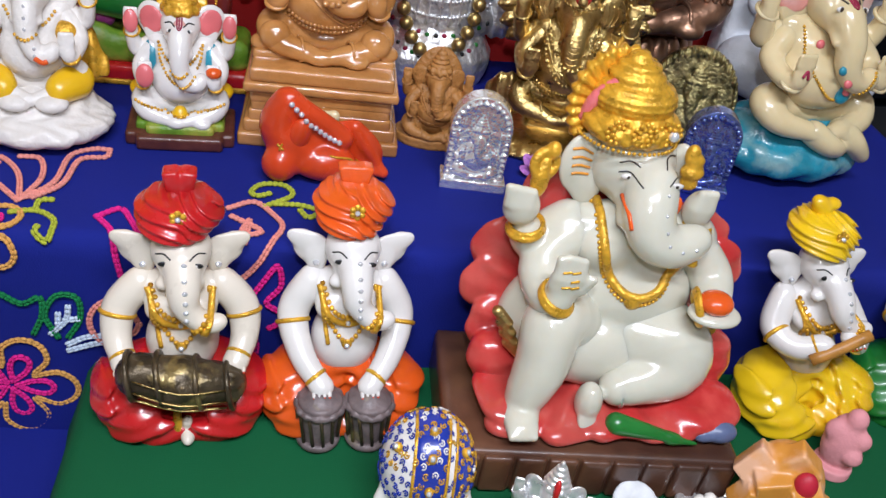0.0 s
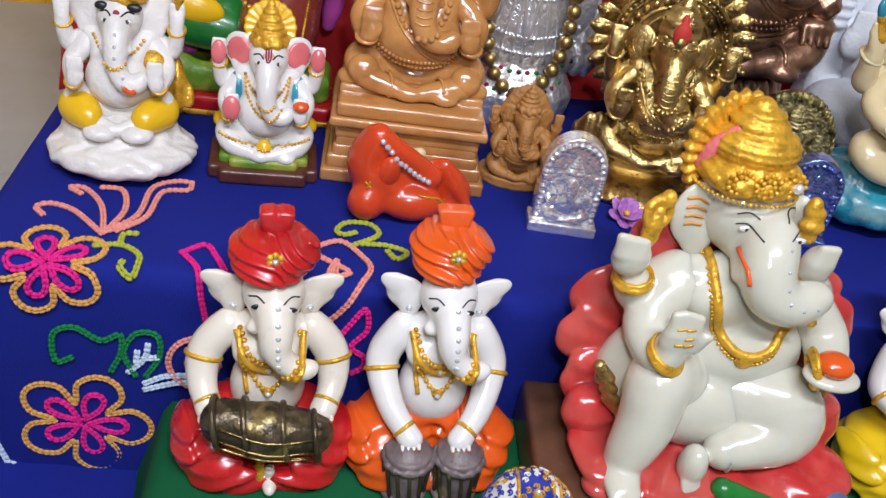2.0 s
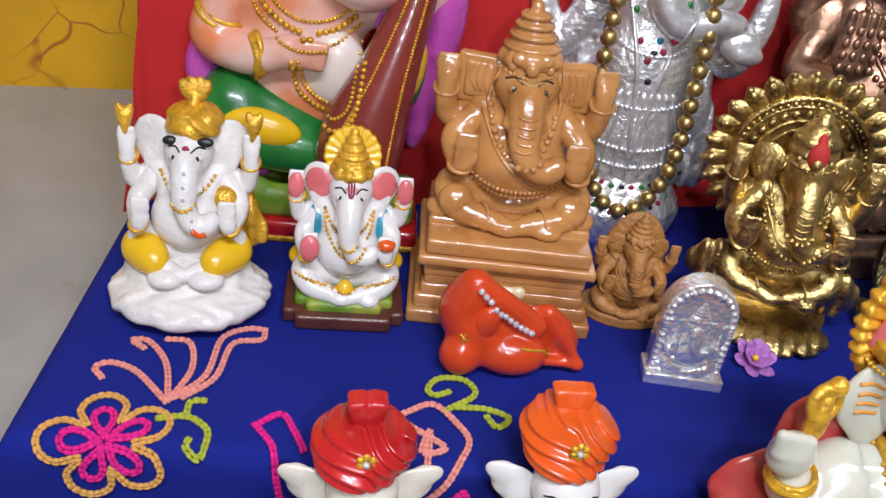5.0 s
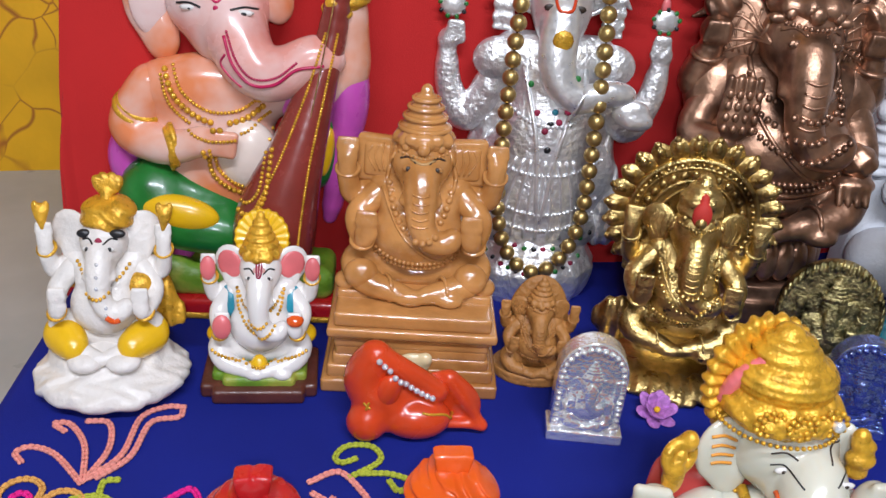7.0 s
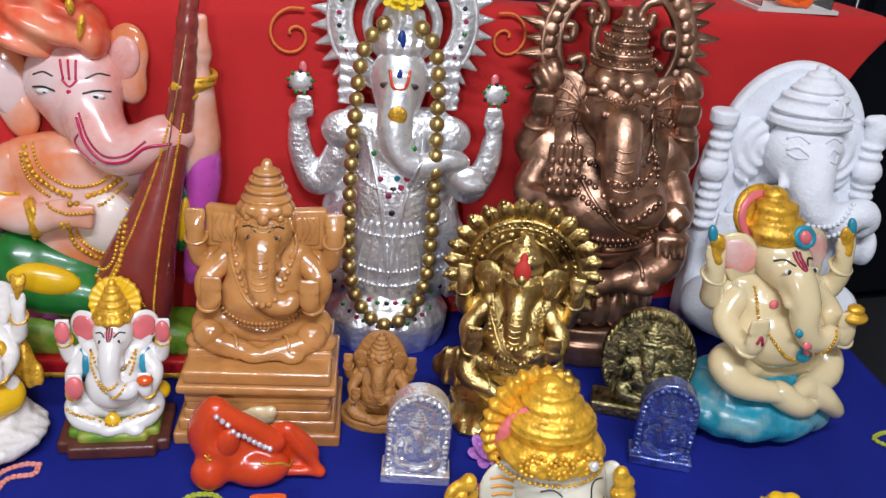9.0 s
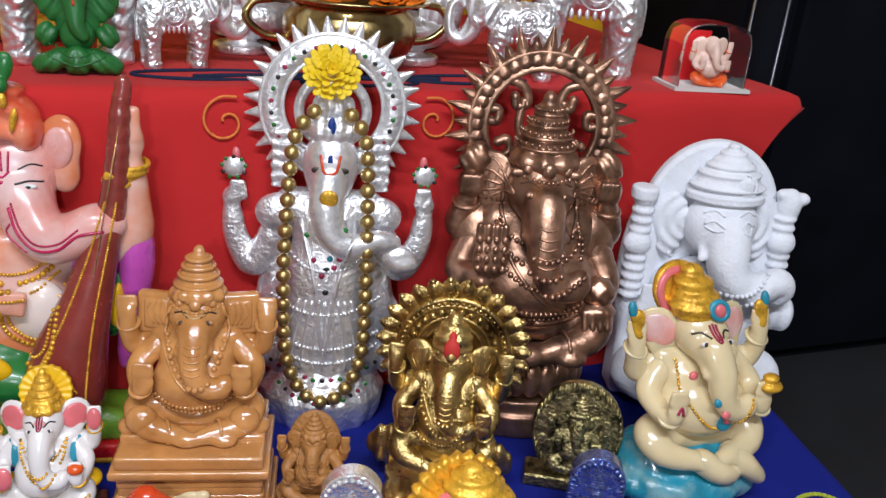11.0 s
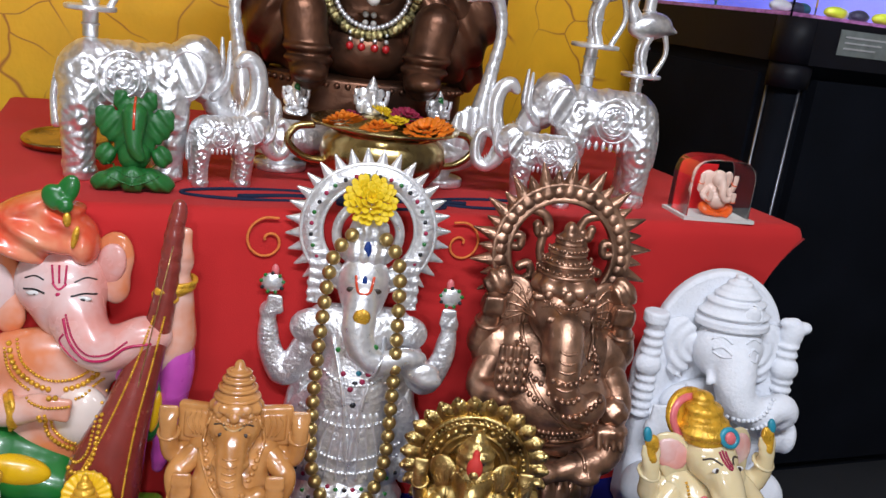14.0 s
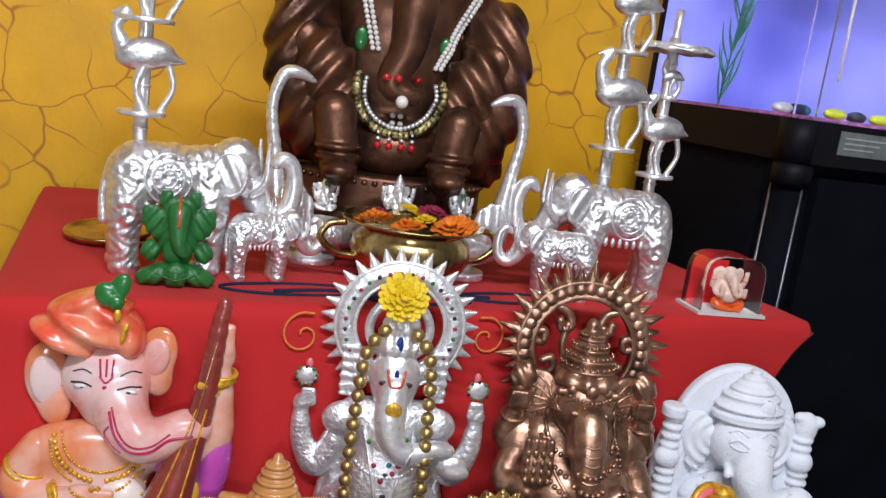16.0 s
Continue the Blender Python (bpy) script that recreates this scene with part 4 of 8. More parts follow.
    s.bead((0.9, s.front(0.9, 20.5) - 0.3, 20.5), 0.36, CRYST)
    # ornaments
    s.laid([(-2.3, 14.6), (-2.0, 12.4), (-1.0, 10.3), (0.6, 9.5), (2.2, 10.0), (3.2, 11.6), (3.6, 13.0)], 0.33, GOLDP, 8)
    s.strung([(-2.6, 14.4), (-2.3, 12.2), (-1.2, 9.9), (0.6, 9.0), (2.4, 9.6), (3.6, 11.6)], 0.15, GOLDP)
    s.gem(0.6, 9.2, 0.7, GOLDP)
    for c, r, rot in (((-5.3, -3.7, 9.9), 1.15, (20, 20, 0)), ((-7.2, 0.2, 12.8), 1.12, (8, -14, 0)), ((4.9, -3.6, 9.5), 1.1, (10, 70, 0)), ((4.85, 0.3, 13.7), 1.0, (8, 14, 0))):
        s.clay(GOLDP, [ring(c, r, 0.28, rot), ring((c[0], c[1], c[2] + 0.35), r, 0.16, rot)], 0.1, 0.1)
    s.clay(SILVERP, [ring((0.7, -5.0, 3.1), 1.2, 0.16, (10, 80, 0))], 0.05, 0.1)
    s.clay(GOLDP, [ring((-6.7, 0.9, 17.4), 0.85, 0.32, (80, 0, 20)), ell((-6.9, 0.6, 16.2), (0.6, 0.5, 1.2)), ell((-6.3, 1.0, 18.4), (0.5, 0.5, 0.6)), ell((-6.7, 0.8, 17.4), (0.4, 0.4, 0.5))], 0.25, 0.1)
    s.clay(GOLDP, [ripple(ell((3.5, 0.9, 17.5), (0.75, 0.6, 1.4)), 0.08, lambda x, y, z: np.sin(6 * z)), ell((3.2, 1.0, 18.8), (0.5, 0.5, 0.7))], 0.3, 0.1)
    s.clay(ORANGE, [ell((5.7, -4.2, 10.5), (1.2, 1.1, 0.8)), ell((3.0, 0.5, 15.0), (0.4, 0.4, 0.8))], 0.2, 0.11)
    for x, z in ((-1.3, 17.4), (1.5, 17.7)):
        s.gem(x, z, 0.52, WHITE, 0.3, 0.45)
        s.gem(x, z, 0.24, DARKB, 0.75, 0.8)
        s.laid([(x - 0.6, z + 0.12), (x, z + 0.32), (x + 0.55, z + 0.1)], 0.05, BLACK)
        s.laid([(x - 0.65, z + 0.75), (x, z + 1.0), (x + 0.6, z + 0.8)], 0.055, DARKB)
    line = mat("orange_line_paint", (0.7, 0.28, 0.03), 0.4)
    for i in range(4):
        s.laid([(-4.9 + 0.1 * i, 18.3 - 0.6 * i), (-4.2, 18.4 - 0.6 * i), (-3.4, 18.0 - 0.5 * i)], 0.09, line)
    s.laid([(-1.5, 16.2), (-1.2, 15.0)], 0.16, ORANGE)
    for x, z in ((0.8, 17.4), (0.7, 16.4), (0.9, 15.4), (1.2, 14.6), (2.2, 14.2), (3.2, 14.3)):
        s.gem(x, z, 0.13, CRYST, 0.8)
    for z, x in ((11.6, -5.3), (12.1, -4.8), (11.6, -4.7), (12.7, -5.4), (12.7, -4.8)):
        s.laid([(x - 0.28, z), (x + 0.28, z + 0.1)], 0.08, GOLDP)
    # tassels at the sides, a green leaf and a mouse on the base
    for x, sg in ((-7.9, 1), (7.4, -1)):
        s.clay(GOLD, [cap((x + sg * (-0.5 + 0.35 * i), -1.9 - 0.15 * i, 7.2 - 0.8 * i), (x + sg * (0.3 + 0.35 * i), -2.3 - 0.15 * i, 6.5 - 0.8 * i), 0.42, 0.36) for i in range(4)], 0.1, 0.11)
    s.clay(GREENP, [cap((0.2, -7.0, 1.7), (4.6, -7.6, 0.9), 0.8, 0.35), cap((4.2, -7.6, 0.9), (6.2, -7.8, 0.6), 0.45, 0.12)], 0.3, 0.12)
    s.clay(mat("slate_blue_paint", (0.10, 0.13, 0.24), 0.3), [ell((8.2, -7.0, 1.0), (1.3, 0.9, 0.8)), ell((6.9, -7.2, 0.9), (0.8, 0.6, 0.55)), ell((7.2, -7.0, 1.5), (0.35, 0.2, 0.4))], 0.3, 0.12)
    return s


slab()
milky().stick("large_resin_idol", pose(0.232, 0.460, LOW + 0.0395), "large milky translucent elephant-headed idol against red petals on a wooden plinth", "idol", 0.0100)


# ---- figures on the blue cloth ----
def idol(s, skin, legs=None, crown=None, trim=GOLDP, td=1, k=0.35, vox=0.1, ears=1.0, arms=True, brim=True, earin=None, square=False, bulk=1.0, drop=0.0):
    """A seated four-armed figure with an elephant's head, ten high without a base; td: side to which the trunk curls."""
    legs, crown = legs or skin, crown or skin
    s.clay(legs, both(*limb([(0.9, -0.4, 1.1), (2.45, -0.9, 1.45), (2.2, -1.8, 0.85), (0.5, -2.4, 0.5)], [0.95, 0.82, 0.6, 0.42])) + [ell((0, 0, 0.9), (1.9, 1.3, 0.9)), ell((-0.2, -2.6, 0.45), (0.7, 0.4, 0.4)), ell((1.5, -2.5, 0.35), (0.6, 0.4, 0.35))], 0.16, vox)
    b = bulk
    s.clay(skin, [ell((0, -0.7, 2.8), (2.0 * b, 1.7, 1.7)), ell((0, 0, 4.4), (1.95 * b, 1.2, 1.3)), cap((-1.6, 0.1, 5.0), (1.6, 0.1, 5.0), 0.7, 0.7)] + both(ell((0.8, -0.85, 4.3), (0.75, 0.6, 0.6))), 0.5, vox)
    s.clay(skin, [ell((0, -0.5, 6.4), (1.35, 1.3, 1.4)), ell((0, -1.3, 5.9), (0.95, 0.8, 0.9))] +
           limb([(0, -1.8, 6.2), (0, -2.35, 5.1), (0.05 * td, -2.5, 4.1), (0.5 * td, -2.55, 3.3), (1.25 * td, -2.5, 3.2), (1.5 * td, -2.5, 3.6)], [0.66, 0.55, 0.46, 0.4, 0.34, 0.26]) +
           both(cap((0.55, -1.7, 5.3), (0.8, -2.2, 5.0), 0.22, 0.14)), k, vox)
    for sg in (-1, 1):
        if square:
            s.clay(skin, [rbox((sg * 1.95, 0.1, 6.2), (0.95, 0.3, 1.15), 0.2, (0, 0, sg * 12))], 0.2, vox)
            s.clay(skin, [rbox((sg * 1.95, -0.12, 6.2), (0.65, 0.2, 0.85), 0.2, (0, 0, sg * 12))], 0.2, vox)
        else:
            s.clay(skin, [ell((sg * 1.9, 0.0, 6.5), (1.05 * ears, 0.24, 1.1 * ears), (0, sg * 12, sg * 20)), ell((sg * 1.75, 0, 5.6), (0.6 * ears, 0.2, 0.7 * ears))], 0.3, vox)
            if earin:
                s.clay(earin, [ell((sg * 1.98, -0.14, 6.5), (0.8 * ears, 0.18, 0.85 * ears), (0, sg * 12, sg * 20))], 0.1, vox)
    if arms:
        for sg in (-1, 1):
            s.clay(skin, limb([(sg * 1.7, 0.3, 4.9), (sg * 2.9, 0.2, 4.3), (sg * 3.25, -0.2, 5.2), (sg * 3.3, -0.4, 6.0)], [0.58, 0.5, 0.4, 0.36]) + [ell((sg * 3.3, -0.5, 6.4), (0.46, 0.3, 0.52))] +
                   [cap((sg * 3.3 - 0.36 + 0.24 * i, -0.5, 6.8), (sg * 3.3 - 0.36 + 0.24 * i, -0.55, 7.25), 0.15, 0.11) for i in range(4)], 0.2, vox)
            s.clay(skin, limb([(sg * 1.8, -0.1, 4.7), (sg * 2.7, -0.6, 3.6), (sg * 2.5, -1.8, 3.0), (sg * 2.3, -2.3, 3.1)], [0.58, 0.52, 0.42, 0.36]) + [ell((sg * 2.25, -2.5, 3.5), (0.5, 0.26, 0.55))] +
                   [cap((sg * 2.25 - 0.36 + 0.24 * i, -2.55, 4.0), (sg * 2.25 - 0.36 + 0.24 * i, -2.6, 4.5), 0.15, 0.11) for i in range(4)], 0.2, vox)
            for c, r in (((sg * 3.27, -0.25, 5.7), 0.48), ((sg * 2.42, -2.1, 2.95), 0.46)):
                s.clay(trim, [ring(c, r, 0.12, (30, 0, 0))], 0.05, 0.09)
    if brim:
        c = [ripple(ell((0, -0.4, 7.5), (1.35, 1.3, 0.6)), 0.05, lambda x, y, z: np.sin(12 * np.arctan2(x, -y)))] + [ell((0, -0.3, 8.0 + 0.42 * i), (1.15 - 0.2 * i, 1.1 - 0.2 * i, 0.36)) for i in range(4)] + [ell((0, -0.3, 9.65), (0.28, 0.28, 0.4))]
        s.clay(crown, c, 0.1, vox * 0.8)
    return s


def face(s, skin_eye=WHITE, eye=BLACK, mark=None, dx=0.0, z=6.5):
    for sg in (-1, 1):
        x = sg * 0.62 + dx
        s.gem(x, z, 0.27, skin_eye, 0.25, 0.55)
        s.gem(x, z, 0.14, eye, 0.8)
        s.laid([(x - 0.35, z + 0.28), (x, z + 0.42), (x + 0.32, z + 0.28)], 0.05, eye)
    if mark:
        s.laid([(dx - 0.16, z + 0.75), (dx - 0.14, z + 0.3), (dx, z + 0.18), (dx + 0.14, z + 0.3), (dx + 0.16, z + 0.75)], 0.06, mark)
        s.laid([(dx, z + 0.8), (dx, z + 0.25)], 0.06, mark)


def necklaces(s, m, rows=((3.9, 1.2), (2.9, 1.5)), r=0.11):
    for z, w in rows:
        s.strung([(-1.5, 5.2), (-w, (5.2 + z) / 2 - 0.1), (0, z), (w, (5.2 + z) / 2 - 0.1), (1.5, 5.2)], r, m)


def ornate(b, m, r=0.1):
    """Belt, armlets, anklets, chest chains and a brow band in relief."""
    for z in (1.75, 2.05):
        b.strung([(-2.0, z + 0.4), (-1.0, z), (0, z - 0.1), (1.0, z), (2.0, z + 0.4)], r, m)
    b.laid([(-1.7, 5.1), (-0.9, 3.6), (0.4, 2.4), (1.5, 1.9)], r * 0.8, m)
    b.strung([(-1.2, 7.05), (0, 6.95), (1.2, 7.05)], r * 0.9, m)
    b.gem(0, 7.35, r * 3, m, 0.6)
    for sg in (-1, 1):
        b.gem(sg * 0.75, 7.3, r * 2, m, 0.6)
        b.clay(m, [ring((sg * 2.0, 0.1, 4.5), 0.6, r, (0, sg * 50, 0)), ring((sg * 1.2, -2.1, 0.65), 0.6, r, (0, 90, 20))], 0.02, 0.09)
        b.laid([(sg * 1.2, 7.0), (sg * 1.5, 5.6), (sg * 1.3, 4.8)], r, m)
        for i in range(4):
            b.laid([(sg * (1.4 + 0.28 * i), 7.2 - 0.1 * i), (sg * (1.5 + 0.3 * i), 6.4), (sg * (1.45 + 0.2 * i), 5.7)], r * 0.45, m)
    for z in (5.6, 5.25, 4.9, 4.55, 4.2):
        b.laid([(-0.34, z), (0, z - 0.07), (0.34, z)], r * 0.5, m)


def bearing(x, y):
    return -0.62 * math.degrees(math.atan2(x - 0.03, y - 0.08))


def put(s, name, x, y, size, label, yaw=None, z=0.0, lean=0.0, category="figurine"):
    return s.stick(name, pose(x, y, z, 0, 0, bearing(x, y) if yaw is None else yaw), label, category, size, "", lean)


def marble_turban():
    s = Sculpt()
    s.clay(MARBLE, [ripple(ell((0.3, -0.6, 1.4), (5.4, 4.6, 1.5)), 0.12, lambda x, y, z: np.sin(2.3 * x + 1.2 * np.sin(3 * y)) * np.cos(2.7 * z + 2 * y)), ripple(ell((0, 0.4, 2.4), (4.3, 3.2, 1.6)), 0.1, lambda x, y, z: np.sin(4 * x + 2 * y))], 0.5, 0.11)
    b = Sculpt()
    idol(b, MARBLE, MARBLE, MARBLE, GOLDP, 1, brim=False, ears=1.25, vox=0.09)
    b.clay(GOLDP, [ripple(ell((0.2, -0.1, 7.7), (1.55, 1.5, 0.95)), 0.08, wraps(8, 0.5))], 0.1, 0.07)
    b.clay(GOLDP, [cap((0.1, 0, 8.4), (0.2, 0, 8.9), 0.4, 0.3)] + [ell((0.2 + 0.55 * math.sin(a), 0.1, 9.3 + 0.12 * math.cos(a * 2)), (0.35, 0.25, 0.6), (0, math.degrees(a) * 0.5, 0)) for a in (-1, -0.35, 0.35, 1)], 0.1, 0.07)
    for sg in (-1, 1):
        b.clay(GOLDP, [cap((sg * 3.3, -0.5, 6.8), (sg * 3.4, -0.5, 7.6), 0.16, 0.3), ell((sg * 3.4, -0.5, 7.9), (0.42, 0.3, 0.5)), ell((sg * 3.1, -0.5, 8.2), (0.2, 0.15, 0.35)), ell((sg * 3.7, -0.5, 8.2), (0.2, 0.15, 0.35))], 0.1, 0.07)
    b.clay(GOLDP, [ripple(ell((2.9, 0.6, 2.6), (0.9, 0.6, 2.2), (0, -28, 0)), 0.1, lambda x, y, z: np.sin(7 * x)), ripple(ell((-2.3, 0.6, 4.2), (0.5, 0.5, 1.2)), 0.08, lambda x, y, z: np.sin(7 * x)), ell((1.9, -0.8, 3.9), (0.8, 0.6, 0.7))], 0.2, 0.09)
    b.clay(YELM, both(*limb([(2.5, -1.0, 1.1), (1.6, -2.1, 1.0)], [1.05, 0.8])), 0.2, 0.09)
    b.clay(MARBLE, [ell((-0.9, -2.6, 0.3), (1.0, 0.8, 0.5)), ell((1.2, -2.6, 0.3), (1.0, 0.8, 0.5))], 0.2, 0.09)
    b.clay(BLACK, [ell((-0.9, -1.35, 7.1), (0.4, 0.2, 0.25)), ell((0.9, -1.35, 7.1), (0.5, 0.2, 0.25))], 0.1, 0.07)
    face(b)
    necklaces(b, GOLDP, ((4.2, 0.9),))
    for z in (6.0, 5.4, 4.8, 4.2, 3.7, 3.3):
        b.gem(0.03 if z > 4 else 0.5, z, 0.11, CRYST, 0.8)
    b.gem(0, 6.9, 0.2, ROSE, 0.4)
    b.laid([(0.5, 3.2), (0.9, 2.9), (1.2, 3.0)], 0.15, ORANGE)
    join(s, b, 1.2, (0.1, 0.6, 3.1), 0.25)
    return put(s, "marble_dust_figurine", -0.197, 0.656, 0.0103, "white elephant-headed figurine with gold turban and yellow garment on blue cloth", 4)


def join(s, b, k, at, lean=0.0, sway=0.0):
    """Puts sculpture b into s, scaled by k, leaning back, its head swayed to a side, and moved."""
    n0 = s.n
    v = np.concatenate(b.V)
    v = np.c_[v[:, 0] + sway * np.maximum(v[:, 2] - 5, 0), v[:, 1] + lean * v[:, 2], v[:, 2]] * k + np.array(at)
    s.V.append(v)
    for m in b.mats:
        if m not in s.mats:
            s.mats.append(m)
    s.F += [tuple(i + n0 for i in q) for q in b.F]
    s.M += [s.mats.index(b.mats[i]) for i in b.M]
    s.n += len(v)
    return s


def small_painted():
    s = Sculpt()
    base = [rbox((0, 0, 0.6), (4.3, 2.6, 0.6), 0.3), rbox((0, 0, 0.6), (3.4, 3.4, 0.6), 0.3)]
    s.clay(BASEBR, base, 0.2, 0.11)
    s.clay(GRASSG, [rbox((0, 0, 1.4), (3.5, 2.0, 0.5), 0.4), rbox((0, 0, 1.4), (2.7, 2.7, 0.5), 0.4)], 0.3, 0.11)
    b = Sculpt()
    idol(b, WHITE, WHITE, GOLDP, GOLDP, 1, earin=PINK, ears=1.1, vox=0.09)
    b.clay(YELM, [ripple(disc((0, 0.7, 7.9), 1.75, 0.25, 0.1, (80, 0, 0)), 0.04, lambda x, y, z: np.sin(20 * np.arctan2(x, z - 7.9)))], 0.1, 0.08)
    b.clay(TEAL, both(*[ell((1.95, -0.1, 4.1), (0.7, 0.8, 1.1)), ell((2.6, -0.2, 3.6), (0.5, 0.6, 0.6))]), 0.2, 0.09)
    b.clay(PINK, both(ell((3.3, -0.75, 6.5), (0.5, 0.25, 0.8))) + [ell((-2.25, -2.75, 3.7), (0.6, 0.3, 0.8))], 0.1, 0.08)
    b.clay(ORANGE, [ell((2.3, -2.6, 4.1), (0.55, 0.5, 0.4))], 0.1, 0.08)
    b.clay(YELM, [ell((0, -2.2, 0.6), (0.6, 0.5, 0.9)), ell((2.7, 0.2, 1.6), (0.9, 0.9, 0.6)), ell((-2.7, 0.2, 1.6), (0.9, 0.9, 0.6))], 0.1, 0.08)
    b.clay(PINKL, [ell((0, -1.75, 6.3), (0.55, 0.3, 0.9))], 0.1, 0.08)
    face(b, WHITE, BLACK, ROSE)
    necklaces(b, GOLDP, ((3.8, 0.9), (3.0, 1.2)))
    b.strung([(-3, 1.6), (-1.5, 1.2), (0, 0.9), (1.5, 1.2), (3, 1.6)], 0.12, GOLDP)
    join(s, b, 1.15, (0, 0.5, 1.6), 0.2)
    return put(s, "painted_figurine", -0.087, 0.666, 0.0100, "small painted elephant-headed figurine with gold crown on a brown base", 3)


def wooden():
    s = Sculpt()
    s.clay(WOODST, [rbox((0, 0, 0.6), (6.7, 4.4, 0.6), 0.12)], 0.05, 0.16)
    for z, w in ((1.7, 6.3), (2.6, 5.9), (3.5, 5.7), (4.3, 5.8)):
        s.clay(WOODST, [rbox((0, 0.1, z), (w, 4.1 - (6.3 - w) * 0.4, 0.6), 0.25)], 0.05, 0.16)
    s.clay(WOODST, [rbox((0, 0, 5.3), (6.3, 4.3, 0.4), 0.15)], 0.05, 0.16)
    s.clay(WOODST, [rbox((0, 0, 6.3), (5.8, 4.0, 0.6), 0.2)], 0.05, 0.16)
    s.clay(CREAM, [ell((0.2, -4.1, 2.9), (1.3, 0.4, 0.9)), ell((-1.0, -4.1, 2.6), (0.9, 0.4, 0.7)), ell((1.1, -4.15, 3.4), (0.5, 0.4, 0.5))], 0.3, 0.12)
    b = Sculpt()
    idol(b, WOODST, None, None, WOODST, 1, square=True, vox=0.08, bulk=1.05)
    for z, r in ((8.0, 1.2), (8.5, 1.0), (8.95, 0.8), (9.35, 0.6)):
        b.clay(WOODST, [ring((0, -0.3, z), r * 0.9, 0.13)], 0.05, 0.07)
    b.clay(WOODST, [ell((0, -1.55, 7.6), (0.5, 0.3, 0.45)), ell((-0.55, -1.5, 7.7), (0.3, 0.2, 0.3)), ell((0.55, -1.5, 7.7), (0.3, 0.2, 0.3))], 0.1, 0.07)
    b.strung([(-1.4, 5.3), (-0.9, 3.9), (0, 3.4), (0.9, 3.9), (1.4, 5.3)], 0.16, WOODST)
    b.clay(WOODST, both(ell((2.4, -1.9, 1.2), (0.75, 0.6, 0.75)), ell((3.0, -1.2, 0.5), (0.6, 0.7, 0.45))), 0.3, 0.08)
    b.clay(WOODST, [rbox((0, 0, 0.05), (3.4, 2.0, 0.3), 0.1)], 0.1, 0.1)
    ornate(b, WOODST)
    face(b, WOODST, DARKB, None)
    for z in (7.0, 6.85):
        b.laid([(-0.5, z), (0, z - 0.06), (0.5, z)], 0.06, mat("pale_line_paint", (0.55, 0.33, 0.14), 0.3))
    b.V = [v * np.array((1.18, 1, 1.03)) for v in b.V]
    join(s, b, 1.44, (0, 1.2, 6.9), 0.25)
    return put(s, "wooden_idol", 0.028, 0.692, 0.0101, "glazed caramel wooden elephant-headed idol seated on a stepped plinth", -2, 0, 0, "idol")


def abstract_orange():
    s = Sculpt()
    p = limb([(-3.0, -0.4, 6.8), (-3.4, 0, 4.4), (-2.0, 0, 2.6)], [1.0, 1.5, 1.9]) + [ell((-3.3, -1.4, 1.6), (1.5, 1.3, 1.5)), ell((0.2, -0.8, 1.7), (2.6, 1.7, 1.6)), ell((-0.4, 0.3, 3.4), (2.6, 1.3, 1.4), (0, 35, 0))]
    p += [cap((-2.6, -0.6, 7.0), (1.6, -0.4, 3.8), 0.7, 0.9)]
    s.clay(VERM, p, 0.6, 0.1)
    s.clay(VERM, [ell((2.8, 0.2, 3.0), (2.6, 0.5, 1.6), (0, 38, 0)), cap((2.6, 0, 4.6), (5.2, -0.6, 0.9), 0.5, 0.25), cap((1.6, -0.8, 1.2), (5.2, -0.6, 0.8), 0.4, 0.2)], 0.8, 0.1)
    s.clay(VERM, [ell((-1.9, -1.4, 4.4), (0.9, 0.6, 1.4), (0, 14, 0))], 0.2, 0.1)
    for i in range(11):
        t = i / 10
        x, z = -2.6 + 3.9 * t, 7.0 - 3.1 * t - 0.5 * math.sin(t * 3)
        s.bead((x, s.front(x, z) - 0.1, z), 0.24, CRYST)
    s.laid([(0.6, 2.9), (2.2, 2.5), (3.0, 1.6)], 0.1, GOLDP)
    s.laid([(-3.6, 3.6), (-3.1, 3.2)], 0.09, GOLDP)
    s.laid([(-3.2, 3.7), (-3.4, 3.1)], 0.09, GOLDP)
    return put(s, "abstract_figurine", 0.028, 0.612, 0.0098, "glossy vermilion abstract elephant-headed figurine with rhinestone row on blue cloth", 0)


def sandal():
    s = Sculpt()
    s.clay(SANDAL, [disc((0, 0, 0.5), 3.6, 0.5, 0.2, (0, 0, 0), 0.7), ell((0, 1.0, 4.8), (2.7, 0.8, 4.6))], 0.2, 0.11)
    b = idol(Sculpt(), SANDAL, trim=SANDAL, vox=0.1)
    ornate(b, SANDAL)
    necklaces(b, SANDAL)
    join(s, b, 0.9, (0, 0, 0.9))
    return put(s, "sandalwood_figurine", 0.127, 0.686, 0.0091, "small carved sandalwood elephant-headed figurine on blue cloth")


